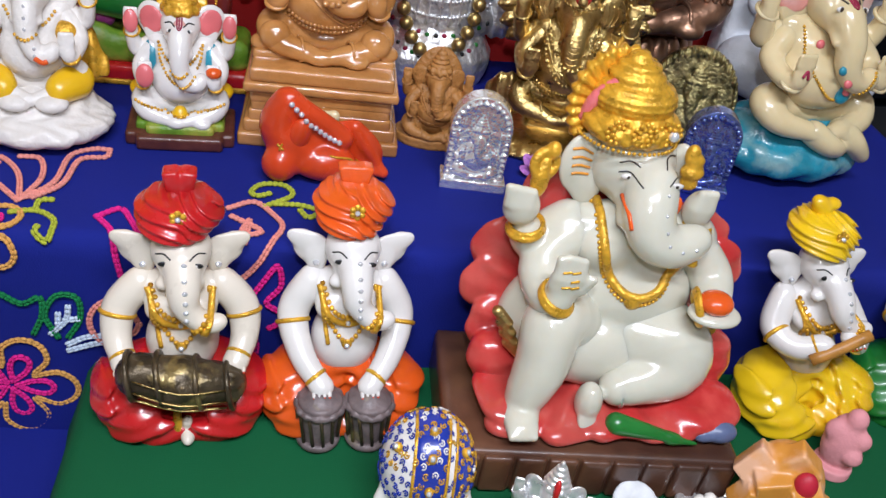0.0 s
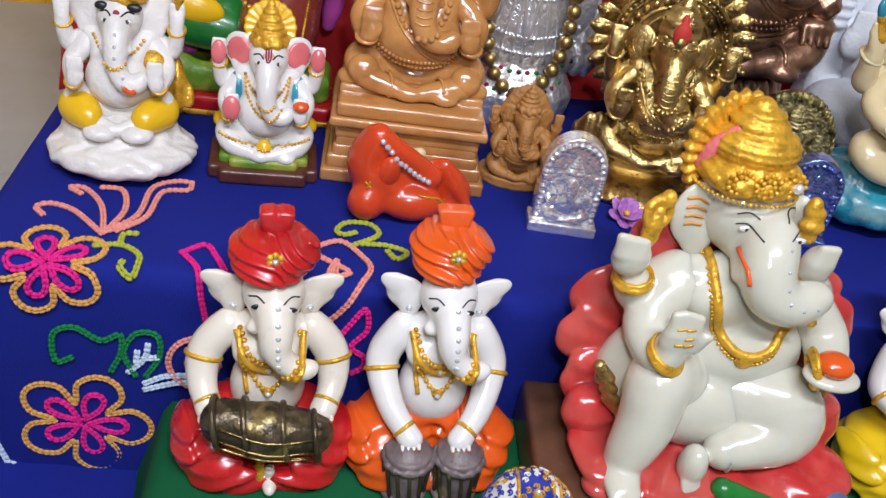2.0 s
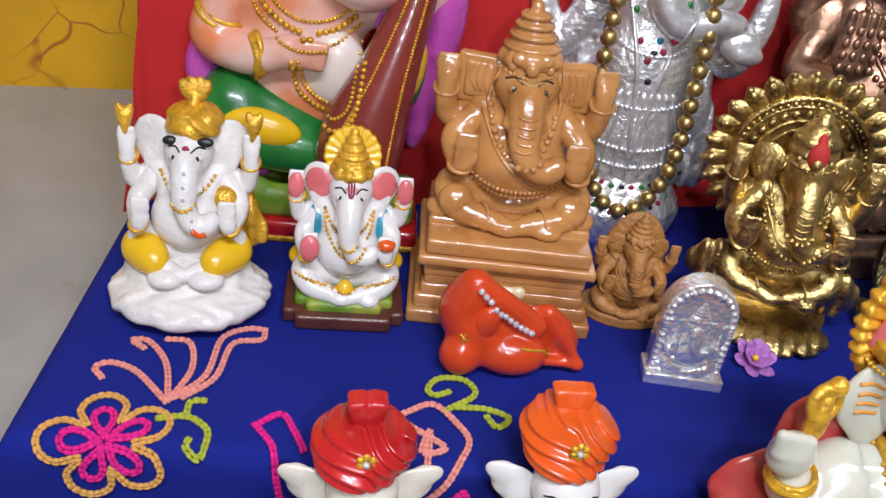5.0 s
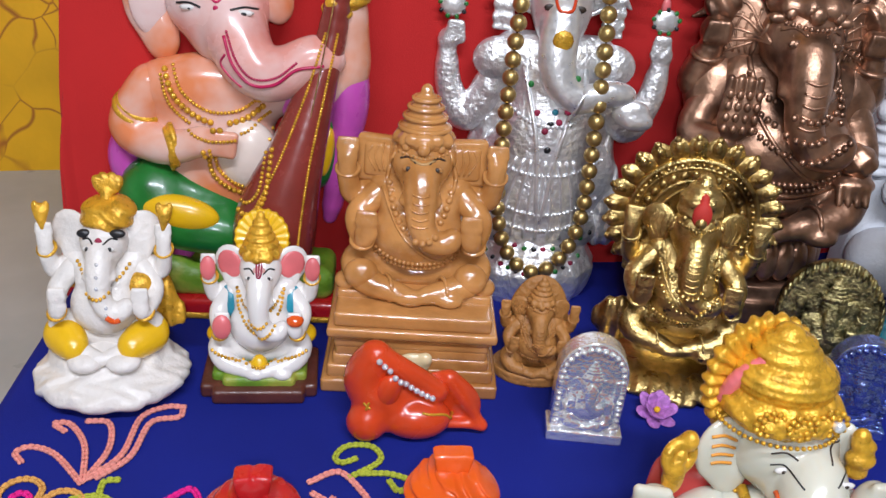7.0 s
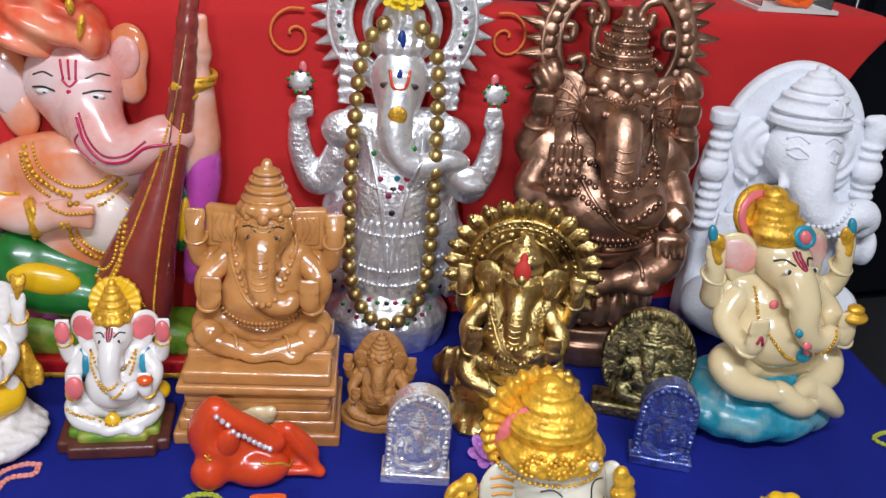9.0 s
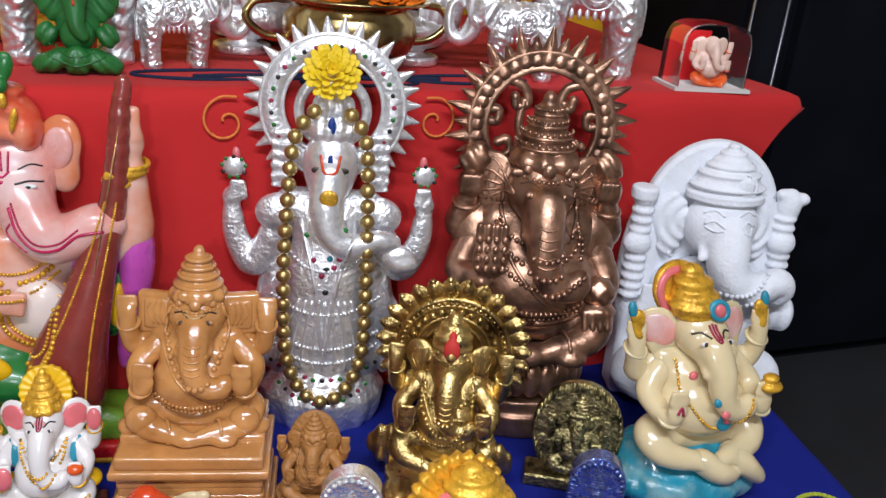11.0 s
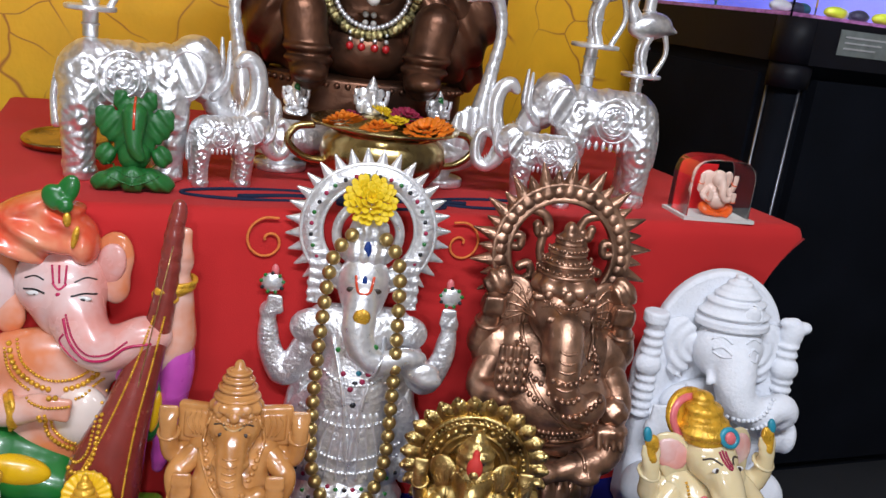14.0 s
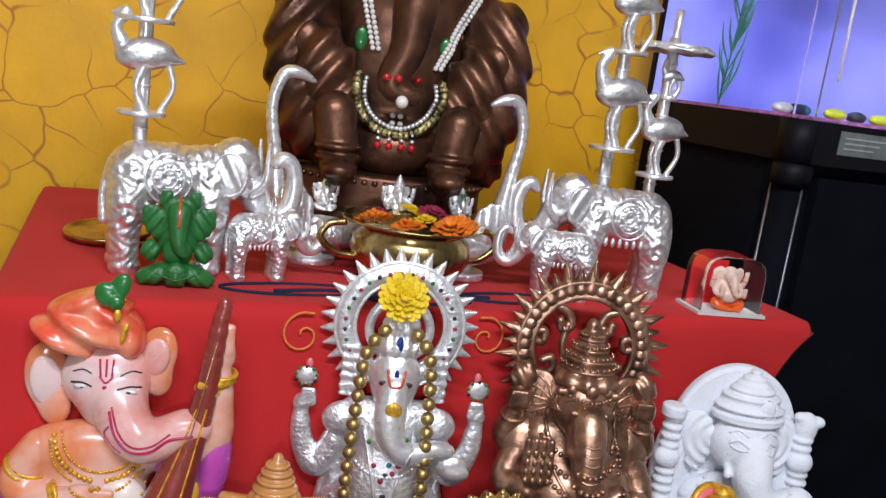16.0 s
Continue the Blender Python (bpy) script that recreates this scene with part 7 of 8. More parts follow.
def elephant(length=1.0, calf=False):
    """A standing metal elephant that faces +x, trunk curled up before its face, in centimetres."""
    s = Sculpt()
    sk = SILVERC
    body = [ell((-0.8, 0, 9.9), (5.8, 3.0, 3.4)), ell((-4.0, 0, 9.6), (3.2, 2.9, 3.7)), ell((2.8, 0, 10.0), (2.8, 2.8, 3.4))]
    for x, f in ((-5.0, -0.2), (3.0, 0.3)):
        for y in (-1.6, 1.6):
            body += limb([(x, y, 8), (x + f, y, 4.4), (x - 0.1, y, 0.9)], [1.95, 1.3, 1.2]) + [disc((x, y, 0.5), 1.5, 0.5, 0.3)]
    s.clay(sk, [ripple(p, 0.13, scroll) for p in body], 0.8, 0.12)
    s.clay(sk, [ripple(p, 0.05, lambda x, y, z: np.sin(5 * z + 2 * np.sin(2 * x))) for p in (ell((5.6, 0, 11.6), (2.6, 2.3, 2.9)), ell((6.8, 0, 9.6), (1.9, 1.7, 2.0)))], 0.7, 0.14)
    s.clay(SILVERP, limb([(7.4, 0, 9.6), (8.4, 0, 7.2), (10.0, 0, 6.0), (11.6, 0, 6.8), (12.2, 0, 9.2), (11.9, 0, 11.6), (10.8, 0, 12.6), (9.9, 0, 11.8)], [1.6, 1.35, 1.1, 0.95, 0.85, 0.75, 0.62, 0.4]), 0.4, 0.14)
    for i in range(7):
        s.clay(SILVERP, [ring((8.0 + 0.5 * i, 0, 8.0 - 0.32 * i), 1.35 - 0.04 * i, 0.1, (0, 125 - 6 * i, 0))], 0.02, 0.12)
    for y in (-1, 1):
        s.clay(sk, [ripple(ell((4.6, y * 2.5, 10.8), (1.9, 0.4, 2.6), (0, -12, y * 16)), 0.08, lambda x, y, z: np.sin(4 * x + 2 * z))], 0.3, 0.14)
        s.clay(SILVERP, [ring((4.6, y * 2.75, 10.8), 1.7, 0.13, (90, 0, y * 16), 1.3)], 0.02, 0.12)
        s.clay(SILVERP, limb([(7.4, y * 1.3, 8.6), (8.6, y * 1.9, 10.4), (8.6, y * 2.1, 14.2)], [0.55, 0.45, 0.18]), 0.1, 0.13)
        s.bead((6.9, y * 1.85, 11.6), (0.4, 0.2, 0.3), SILVERP)
        # saddle cloth with tassels
        for r in (2.2, 1.5, 0.8):
            s.clay(SILVERP, [ring((-1.4, y * (2.95 if r > 1 else 3.02), 10.0), r, 0.13, (90, 0, 0), 1.15)], 0.02, 0.12)
        for i in range(8):
            a = 2 * math.pi * i / 8
            s.bead((-1.4 + 1.15 * math.cos(a), y * 3.0, 10.0 + 1.3 * math.sin(a)), (0.35, 0.16, 0.2), SILVERP)
        for x in range(-6, 4):
            s.bead((x * 0.85 - 0.6, y * 2.75, 6.9), (0.28, 0.25, 0.6), SILVERP)
        for z in (1.8, 2.4, 4.6):
            for x in (-5.1, 3.0):
                s.clay(SILVERP, [ring((x, y * 1.6, z), 1.25 if z < 4 else 1.4, 0.15)], 0.02, 0.12)
    s.clay(SILVERP, limb([(-6.6, 0, 11), (-7.3, 0, 8), (-7.1, 0, 5)], [0.45, 0.35, 0.5]), 0.1, 0.14)
    return s


def table_at(x, y, z=0.0, yaw=0.0):
    return pose(x, y, HIGH + z, 0, 0, yaw)


eL = elephant().stick("silver_elephant", table_at(-0.100, 0.958, 0, 15), "large carved silver elephant with raised trunk standing on red cloth", "elephant statue", 0.0104, "silver elephants")
elephant().stick("silver_elephant", table_at(0.424, 1.030, 0, 172), "large carved silver elephant with raised trunk standing on red cloth", "elephant statue", 0.0103, "silver elephants")
elephant().stick("silver_elephant", table_at(-0.006, 0.950, 0, 18), "small carved silver elephant calf standing on red cloth", "elephant statue", 0.0055, "silver elephants")
elephant().stick("silver_elephant", table_at(0.345, 0.985, 0, 180 + YAW - 20), "small carved silver elephant calf standing on red cloth", "elephant statue", 0.0062, "silver elephants")


def bird(s, z, k=1.0, face_to=1):
    """A long-legged metal bird on a small plate."""
    f = face_to
    s.clay(SILVERC, [ell((0, 0, z + 4.6 * k), (2.3 * k, 1.2 * k, 1.3 * k), (0, f * 8, 0)), cap((f * -1.4 * k, 0, z + 4.6 * k), (f * -3.0 * k, 0, z + 4.3 * k), 0.9 * k, 0.2)], 0.3, 0.13)
    s.clay(SILVERP, limb([(f * 1.6 * k, 0, z + 5.0 * k), (f * 2.2 * k, 0, z + 6.4 * k), (f * 1.5 * k, 0, z + 7.6 * k)], [0.7 * k, 0.4 * k, 0.45 * k]) + [cap((f * 1.6 * k, 0, z + 7.7 * k), (f * 2.7 * k, 0, z + 7.4 * k), 0.42 * k, 0.08)], 0.2, 0.12)
    for y in (-0.5, 0.5):
        s.clay(SILVERP, limb([(0, y, z + 3.8 * k), (f * 0.5 * k, y, z + 2.0 * k), (-f * 0.2, y, z + 0.2)], [0.45 * k, 0.32 * k, 0.35 * k]), 0.1, 0.12)
    s.clay(SILVERP, limb([(-f * 1.8 * k, 0, z + 4.2 * k), (-f * 2.3 * k, 0, z + 2.2 * k), (-f * 1.4 * k, 0, z + 0.3)], [0.35, 0.3, 0.35]), 0.1, 0.12)
    s.clay(SILVERP, [disc((0, 0, z), 1.9 * k, 0.25, 0.1)], 0.05, 0.12)
    return s


def lamp_stand(name, x, y, z0, birds, pole, face_to, plate=None, label=""):
    ob = empty(name, pose(x, y, z0, 0, 0, YAW), label, "lamp stand", "bird lamp stands")
    p = Sculpt()
    p.cord([(0, 0, 0), (0, 0, 0.5 * pole), (0, 0, pole)], 0.0075, SILVERP, 4, 12)
    for i in range(int(pole / 0.022)):
        p.clay(SILVERP, [ring((0, 0, 0.012 + 0.022 * i), 0.0078, 0.0014)], 0.0005, 0.0014)
    clay_part("pole", p, ob)
    for z, k in birds:
        clay_part("bird", bird(Sculpt(), 0, k, face_to), ob, size=0.01).location = (0, -0.006, z)
    if plate:
        q = Sculpt().clay(SILVERP, [ripple(disc((0, 0, 0), 5.2, 0.25, 0.2), 0.12, lambda x, y, z: np.sin(9 * np.arctan2(y, x))), disc((0, 0, 0.5), 4.6, 0.2, 0.1)], 0.2, 0.2)
        clay_part("oil_plate", q, ob, size=0.01).location = (0, 0, plate)
        w = Sculpt()
        w.cord([(0, 0, plate), (0, 0, plate + 0.05)], 0.005, SILVERP, 2, 10)
        clay_part("spike", w, ob)
    return ob


lamp_stand("bird_lamp_stand", -0.142, 0.950, HIGH + 0.139, ((0.028, 1.3), (0.122, 1.45), (0.226, 1.2)), 0.36, -1, None, "tall silver lamp stand of stacked birds on an elephant's back")
lamp_stand("bird_lamp_stand", 0.404, 1.035, HIGH + 0.137, ((0.048, 1.5), (0.165, 1.3), (0.26, 1.1)), 0.40, -1, None, "tall silver lamp stand of stacked birds on an elephant's back")
lamp_stand("bird_lamp_stand", 0.478, 1.062, HIGH, ((0.155, 1.3), (0.255, 0.6)), 0.33, -1, 0.315, "silver bird lamp stand with an oil plate on red cloth")


def swan(x, y, yaw, flip, label):
    s = Sculpt()
    f = flip
    s.clay(SILVERP, limb([(-f * 2.5, 0, 4.5), (-f * 3.2, 0, 8.5), (-f * 3.8, 0, 13.0), (-f * 4.6, 0, 18.5), (-f * 3.6, 0, 22.2), (-f * 1.8, 0, 22.6), (f * 0.2, 0, 21.8)], [1.6, 1.3, 0.8, 0.6, 0.65, 0.6, 0.2]), 0.4, 0.17)
    s.clay(SILVER, [ell((f * 2.2, 0, 3.6), (6.0, 2.6, 2.2)), ell((f * 6.5, 0, 4.4), (3.0, 1.6, 0.9), (0, -f * 16, 0)), disc((f * 1.5, 0, 0.5), 3.2, 0.5, 0.2)] + [cap((f * 1.5, 0, 0.8), (f * 1.5, 0, 2.5), 1.4, 1.2)], 0.6, 0.2)
    s.clay(SILVERP, [ripple(ell((-f * 1.0, -1.4, 6.8), (2.2, 0.5, 3.2), (0, -f * 20, 0)), 0.1, lambda x, y, z: np.sin(5 * x))], 0.2, 0.15)
    return s.stick("silver_swan", pose(x, y, HIGH, 0, 0, yaw), label, "swan statue", 0.0100, "silver swans")


swan(0.034, 1.055, YAW, 1, "silver swan with a long curved neck on red cloth")
swan(0.252, 1.048, YAW, -1, "silver swan with a long curved neck on red cloth")


def leafy():
    s = Sculpt()
    vein = lambda x, y, z: np.sin(5 * (np.abs(x) + 0.8 * z))
    s.clay(LEAFG, [ripple(p, 0.07, vein) for p in (ell((-1.9, -1.2, 1.2), (2.1, 1.3, 1.0), (0, -20, 0)), ell((1.9, -1.2, 1.2), (2.1, 1.3, 1.0), (0, 20, 0)), ell((0, -1.9, 1.3), (1.3, 1.0, 1.3)), ell((0, 0.4, 1.0), (3.4, 2.0, 1.0)))], 0.2, 0.1)
    s.clay(LEAFG, [ripple(p, 0.07, vein) for p in (ell((0, 0.5, 5.4), (2.1, 0.9, 3.6)), ell((-2.2, 0.3, 6.2), (1.3, 0.4, 2.0), (0, -30, 0)), ell((2.2, 0.3, 6.2), (1.3, 0.4, 2.0), (0, 30, 0)), ell((-1.2, 0.4, 8.4), (0.8, 0.4, 1.3), (0, -20, 0)), ell((1.2, 0.4, 8.4), (0.8, 0.4, 1.3), (0, 20, 0)), ell((-2.6, -0.4, 3.4), (1.0, 0.7, 1.1)), ell((2.6, -0.4, 3.4), (1.0, 0.7, 1.1)))], 0.15, 0.09)
    s.clay(LEAFG, [ell((0, -0.5, 3.4), (1.5, 1.1, 1.6))] + limb([(0, -0.3, 7.4), (0, -1.1, 6.0), (0.1, -1.6, 4.4), (0.7, -1.7, 3.4)], [1.2, 0.85, 0.6, 0.4]), 0.3, 0.09)
    s.laid([(0, 9.0), (0, 7.6), (0, 6.2)], 0.13, VERM)
    for z in (2.0, 1.2):
        s.laid([(-2.4, z + 0.6), (-1, z), (0, z - 0.2), (1, z), (2.4, z + 0.6)], 0.08, LEAFG)
    return s.stick("leaf_figurine", table_at(-0.090, 0.902, 0, 6), "green leaf-shaped elephant-headed figurine on red cloth", "figurine", 0.0100)


leafy()


def bowl():
    ob = empty("brass_bowl", table_at(0.163, 0.985, 0, YAW), "wide brass bowl with two handles filled with flower heads", "bowl")
    prof = [(0.0, 0.006), (0.040, 0.004), (0.052, 0.010), (0.066, 0.026), (0.071, 0.040), (0.068, 0.056), (0.060, 0.064), (0.064, 0.069), (0.083, 0.074), (0.083, 0.077), (0.060, 0.070), (0.055, 0.062), (0.0, 0.058)]
    n = 48
    V = [(r * math.cos(2 * math.pi * i / n), r * math.sin(2 * math.pi * i / n), z) for r, z in prof for i in range(n)]
    F = [(j * n + i, j * n + (i + 1) % n, (j + 1) * n + (i + 1) % n, (j + 1) * n + i) for j in range(len(prof) - 1) for i in range(n)]
    part("basin", V, F, BRASS, ob, "", True)
    for sg in (-1, 1):
        h = Sculpt()
        h.cord([(sg * 0.066, 0, 0.030), (sg * 0.090, 0, 0.034), (sg * 0.108, 0, 0.050), (sg * 0.100, 0, 0.066), (sg * 0.080, 0, 0.070)], 0.0042, BRASS, 8, 10)
        clay_part("handle", h, ob)


bowl()
bc = Vector((0.163, 0.985, HIGH + 0.076))
GREENL = mat("leaf_green", (0.03, 0.16, 0.03), 0.5)
for i, (a, d, m, r, nm, lab) in enumerate([(200, 0.052, MARIO, 0.022, "marigold", "orange marigold head floating in a brass bowl"), (255, 0.050, MARIO, 0.020, "marigold", "orange marigold head floating in a brass bowl"), (320, 0.052, MARIO, 0.024, "marigold", "orange marigold head floating in a brass bowl"), (285, 0.030, MARIG, 0.014, "marigold", "small yellow marigold head in a brass bowl"),
                                           (165, 0.040, ROSE, 0.018, "rose", "crimson rose head in a brass bowl"), (30, 0.030, ROSE, 0.020, "rose", "crimson rose head in a brass bowl"), (90, 0.030, MARIG, 0.016, "marigold", "small yellow marigold head in a brass bowl"), (0, 0.056, MARIO, 0.022, "marigold", "orange marigold head floating in a brass bowl"), (60, 0.052, GREENL, 0.014, "leaf_sprig", "green leaf sprig in a brass bowl")]):
    flower(nm, m, bc.x + d * math.cos(radians(a)), bc.y + d * math.sin(radians(a)), bc.z + (0.001 if d > 0.035 else 0.007), r * 0.95, lab, 4, random.Random(i).uniform(5, 30), a)


def big_idol():
    s = Sculpt()
    s.clay(BIGBRONZE, [disc((0, 0, 3.0), 15.0, 3.0, 0.6, (0, 0, 0), 0.8), disc((0, 0.6, 8.2), 13.6, 2.4, 0.6, (0, 0, 0), 0.8)], 0.4, 0.4)
    for i in range(40):
        a = radians(-110 + 220 * i / 39)
        s.bead((13.7 * math.sin(a), 0.6 - 10.95 * math.cos(a), 9.7), 0.4, BIGBRONZE)
    for sg in (-1, 1):
        fold = lambda x, y, z: np.sin(1.5 * np.abs(x) + 1.1 * z + 0.25 * y)
        s.clay(BIGBRONZE, [ripple(p, 0.35, fold) for p in limb([(sg * 4, 2, 14), (sg * 10, -4, 16.5), (sg * 13, -3, 24), (sg * 12.5, 0, 31)], [5.0, 5.0, 4.2, 4.4])], 1.2, 0.38)
        s.clay(BIGBRONZE, [ripple(ell((sg * 9.5, -6.0, 21), (4.6, 3.6, 8.0), (0, sg * 14, 0)), 0.45, fold)], 0.6, 0.34)
        s.clay(BIGBRONZE, [ripple(ell((sg * 12.0, -2.0, 15.5), (3.2, 3.6, 6.0), (0, sg * -24, 0)), 0.25, lambda x, y, z: np.sin(2.6 * x + 1.2 * z))], 0.5, 0.34)
        s.clay(BIGBRONZE, limb([(sg * 8.0, -9, 18), (sg * 7.0, -10, 13.0), (sg * 6.8, -11, 11.2)], [2.8, 2.4, 2.2]) + [ell((sg * 6.8, -12.6, 11.4), (2.2, 3.0, 1.3))] + [ring((sg * 7.2, -10, 14.0), 2.6, 0.45), ring((sg * 7.0, -10.2, 12.6), 2.6, 0.4)], 0.3, 0.3)
    s.clay(BIGBRONZE, [ell((0, 0, 24), (9, 6.5, 11)), ell((0, 1, 36), (12, 6.0, 8)), ell((0, -4, 14), (6, 5, 4))], 2.0, 0.4)
    s.clay(BIGBRONZE, limb([(0, -7, 40), (0.5, -9, 33), (0.2, -9.6, 27), (-1.5, -9.8, 22.5), (1.5, -10, 21)], [3.4, 2.8, 2.2, 1.6, 1.2]), 0.6, 0.34)
    s.clay(BIGBRONZE, [ell((0, -1, 46), (6.5, 5.5, 7)), ell((-9, 1, 45), (5, 1.4, 6)), ell((9, 1, 45), (5, 1.4, 6)), cap((0, 0, 52), (0, 0, 60), 4.5, 1.5)], 1.0, 0.45)
    # crescent necklace plate with beads and red stones
    for a in range(-105, 106, 7):
        x, z = 5.6 * math.sin(radians(a)), 21.5 - 5.6 * math.cos(radians(a))
        y = min(s.front(x, z), -7.5)
        s.bead((x, y - 0.2, z), (0.7, 0.5, 0.7), PLAQUE)
        s.bead((x * 0.82, y - 0.4, 21.5 - 4.6 * math.cos(radians(a))), 0.35, SILVERP)
    for x in (-2.2, -0.8, 0.8, 2.2):
        s.bead((x, s.front(x, 14.5) - 0.5, 14.6), (0.5, 0.4, 0.5), RED)
        s.bead((x, s.front(x, 23.2) - 0.5, 23.2), (0.55, 0.4, 0.5), RED)
        for z in (16.2, 15.4):
            s.bead((x, s.front(x, z) - 0.4, z), 0.3, SILVERP)
    for x in (-5.5, 5.5):
        s.clay(GREENP, [ell((x, s.front(x, 27.5) - 0.2, 27.5), (0.9, 0.4, 1.6))], 0.1, 0.2)
    ob = s.stick("large_bronze_idol", pose(0.148, 1.205, HIGH, 0, 0, YAW - 12), "large dark bronze seated elephant-headed idol on a round pedestal", "idol", 0.0101)
    return s, ob


BIG, BIGOB = big_idol()


def pearls():
    """A double pearl string over the large figure's chest."""
    ob = empty("pearl_necklace", BIGOB.matrix_world.copy(), "double white pearl necklace hanging on a bronze idol", "necklace")
    tmpl = bpy.data.meshes.new("pearl")
    bv, bf = ball_template(10, 7)
    tmpl.from_pydata((bv * 0.0036).tolist(), [], [tuple(dict.fromkeys(x)) for x in bf.tolist()])
    tmpl.materials.append(PEARL)
    tmpl.polygons.foreach_set("use_smooth", [True] * len(tmpl.polygons))

    def put_pearl(x, z, k=1.0, out=0.3):
        o = new("pearl", tmpl)
        o.parent = ob
        o.location = (x * 0.0101, (BIG.front(x, z) - out) * 0.0101, z * 0.0101)
        o.scale = (k, k, k)
    for dx in (0, 0.75):
        for i in range(22):
            t = i / 21
            put_pearl(-7.6 + 3.6 * t + dx, 40 - 13.5 * t)
            put_pearl(9.6 - 5.2 * t + dx, 36.0 - 11.0 * t)
    put_pearl(0, 20.4, 2.3, 0.8)
    for x, z in ((-0.5, 18.4), (0.5, 18.4), (-0.5, 17.4), (0.5, 17.4)):
        put_pearl(x, z, 1.1, 0.8)


pearls()
for x, y, h, lab in ((0.063, 1.092, 0.0046, "small silver elephant-headed figurine with a green stone on the bronze pedestal"), (0.152, 1.070, 0.0058, "small silver elephant-headed figurine on the bronze pedestal"), (0.240, 1.102, 0.0046, "small silver elephant-headed figurine with a green stone on the bronze pedestal")):
    b = idol(Sculpt(), SILVERP, trim=SILVERP, vox=0.13)
    if h < 0.005:
        b.clay(GREENP, [ell((0, -1.4, 7.6), (0.8, 0.5, 0.9)), ell((0.3, -1.7, 6.6), (0.5, 0.4, 0.9))], 0.2, 0.13)
    b.stick("silver_figurine", pose(x, y, HIGH + 0.0598, 0, 0, 8), lab, "figurine", h, "small silver figurines")


def display_box():
    ob = empty("display_box", table_at(0.572, 0.992, 0, YAW - 8), "clear plastic arched box holding a tiny painted figurine on red cloth", "display box")
    part("base_plate", *boxv(-0.047, 0.047, -0.030, 0.030, 0, 0.004), PALEW, ob)
    n, t = 18, 0.0016
    out, inn = [], []
    for i in range(n + 1):
        a = math.pi * i / n
        for r, lst in ((1.0, out), (0.96, inn)):
            x = -0.042 * math.copysign(abs(math.cos(a)) ** 0.5, math.cos(a)) * r
            z = 0.004 + 0.034 + 0.036 * math.sin(a) ** 0.6 * r if 0 < i < n else 0.004
            lst.append((x, z))
    V, F = [], []
    for x, z in out + inn[::-1]:
        V += [(x, -0.024, z), (x, 0.026, z)]
    m = len(out) + len(inn)
    F = [(2 * i, 2 * ((i + 1) % m), 2 * ((i + 1) % m) + 1, 2 * i + 1) for i in range(m)]
    k = len(out)
    for e in (0, 1):
        F += [(2 * i + e, 2 * (i + 1) + e, 2 * (m - 2 - i) + e, 2 * (m - 1 - i) + e) for i in range(k - 1)]
    cover = part("cover", V, F, PANE, ob, "clear bent plastic cover", True)
    cover.visible_shadow = False
    part("back_card", *boxv(-0.036, 0.012, 0.018, 0.020, 0.004, 0.062), RED, ob, "red card behind the tiny figure")
    b = Sculpt()
    idol(b, mat("pale_peach_paint", (0.74, 0.52, 0.42), 0.35, 0, 0.1), ORANGE, trim=ORANGE, vox=0.13, brim=False, ears=1.35)
    b.clay(b.mats[1], [ell((0, -0.2, 7.4), (1.1, 1.0, 0.7))], 0.2, 0.12)
    o = b.stick("tiny_figurine", ob.matrix_world @ pose(0.002, -0.004, 0.004), "tiny peach and orange figurine inside a clear box", "figurine", 0.0068)


display_box()
plate = Sculpt().clay(BRASS, [disc((0, 0, 0), 5.0, 0.25, 0.15), ring((0, 0, 0.3), 4.8, 0.3)], 0.1, 0.25)
plate.stick("brass_plate", pose(-0.185, 1.075, HIGH + 0.0025, 0, 0, 0), "small brass plate lying on red cloth", "plate", 0.01)
plate.stick("brass_plate", pose(-0.190, 1.070, HIGH + 0.009, 4, -3, 0), "small brass plate stacked on another plate", "plate", 0.01)

# spirals stitched on the front of the red cloth, and outlines on its top
T_OCH = thread_mat("orange_ochre_thread", (0.72, 0.20, 0.05))
T_NAVY = thread_mat("navy_thread", (0.012, 0.02, 0.05))


def red_stitch(name, m, pts, label, r=0.0016):
    s = Sculpt()
    q = spline(pts, 10)
    s.cord([tuple(p) for p in q], r, m, 0, 6)
    return s.stick(name, TABLE, label, "embroidery")


def spiral(cx, cz, sg, y):
    return [(cx + sg * r * math.cos(a), y, cz + r * math.sin(a)) for a, r in ((0.2 + 0.62 * i, 0.003 + 0.0017 * i) for i in range(14))]


for cx, sg in ((0.294, -1), (0.497, 1)):
    red_stitch("spiral_stitching", T_OCH, spiral(cx, 0.296, sg, -0.003), "ochre spiral stitched on red cloth", 0.0014)
for cx, cy, sx, sy in ((0.30, 0.060, 0.085, 0.022), (0.55, 0.055, 0.07, 0.02), (0.43, 0.035, 0.06, 0.016)):
    red_stitch("outline_stitching", T_NAVY, [(cx + sx * math.cos(a), cy + sy * math.sin(a), HIGH + 0.001) for a in [i * 0.45 for i in range(15)]], "navy leaf outline stitched on red cloth", 0.002)
for cx in (0.33, 0.46):
    red_stitch("outline_stitching", T_NAVY, [(cx - 0.06, 0.05, HIGH + 0.001), (cx, 0.058, HIGH + 0.001), (cx + 0.06, 0.052, HIGH + 0.001)], "navy vein stitched on red cloth", 0.003)


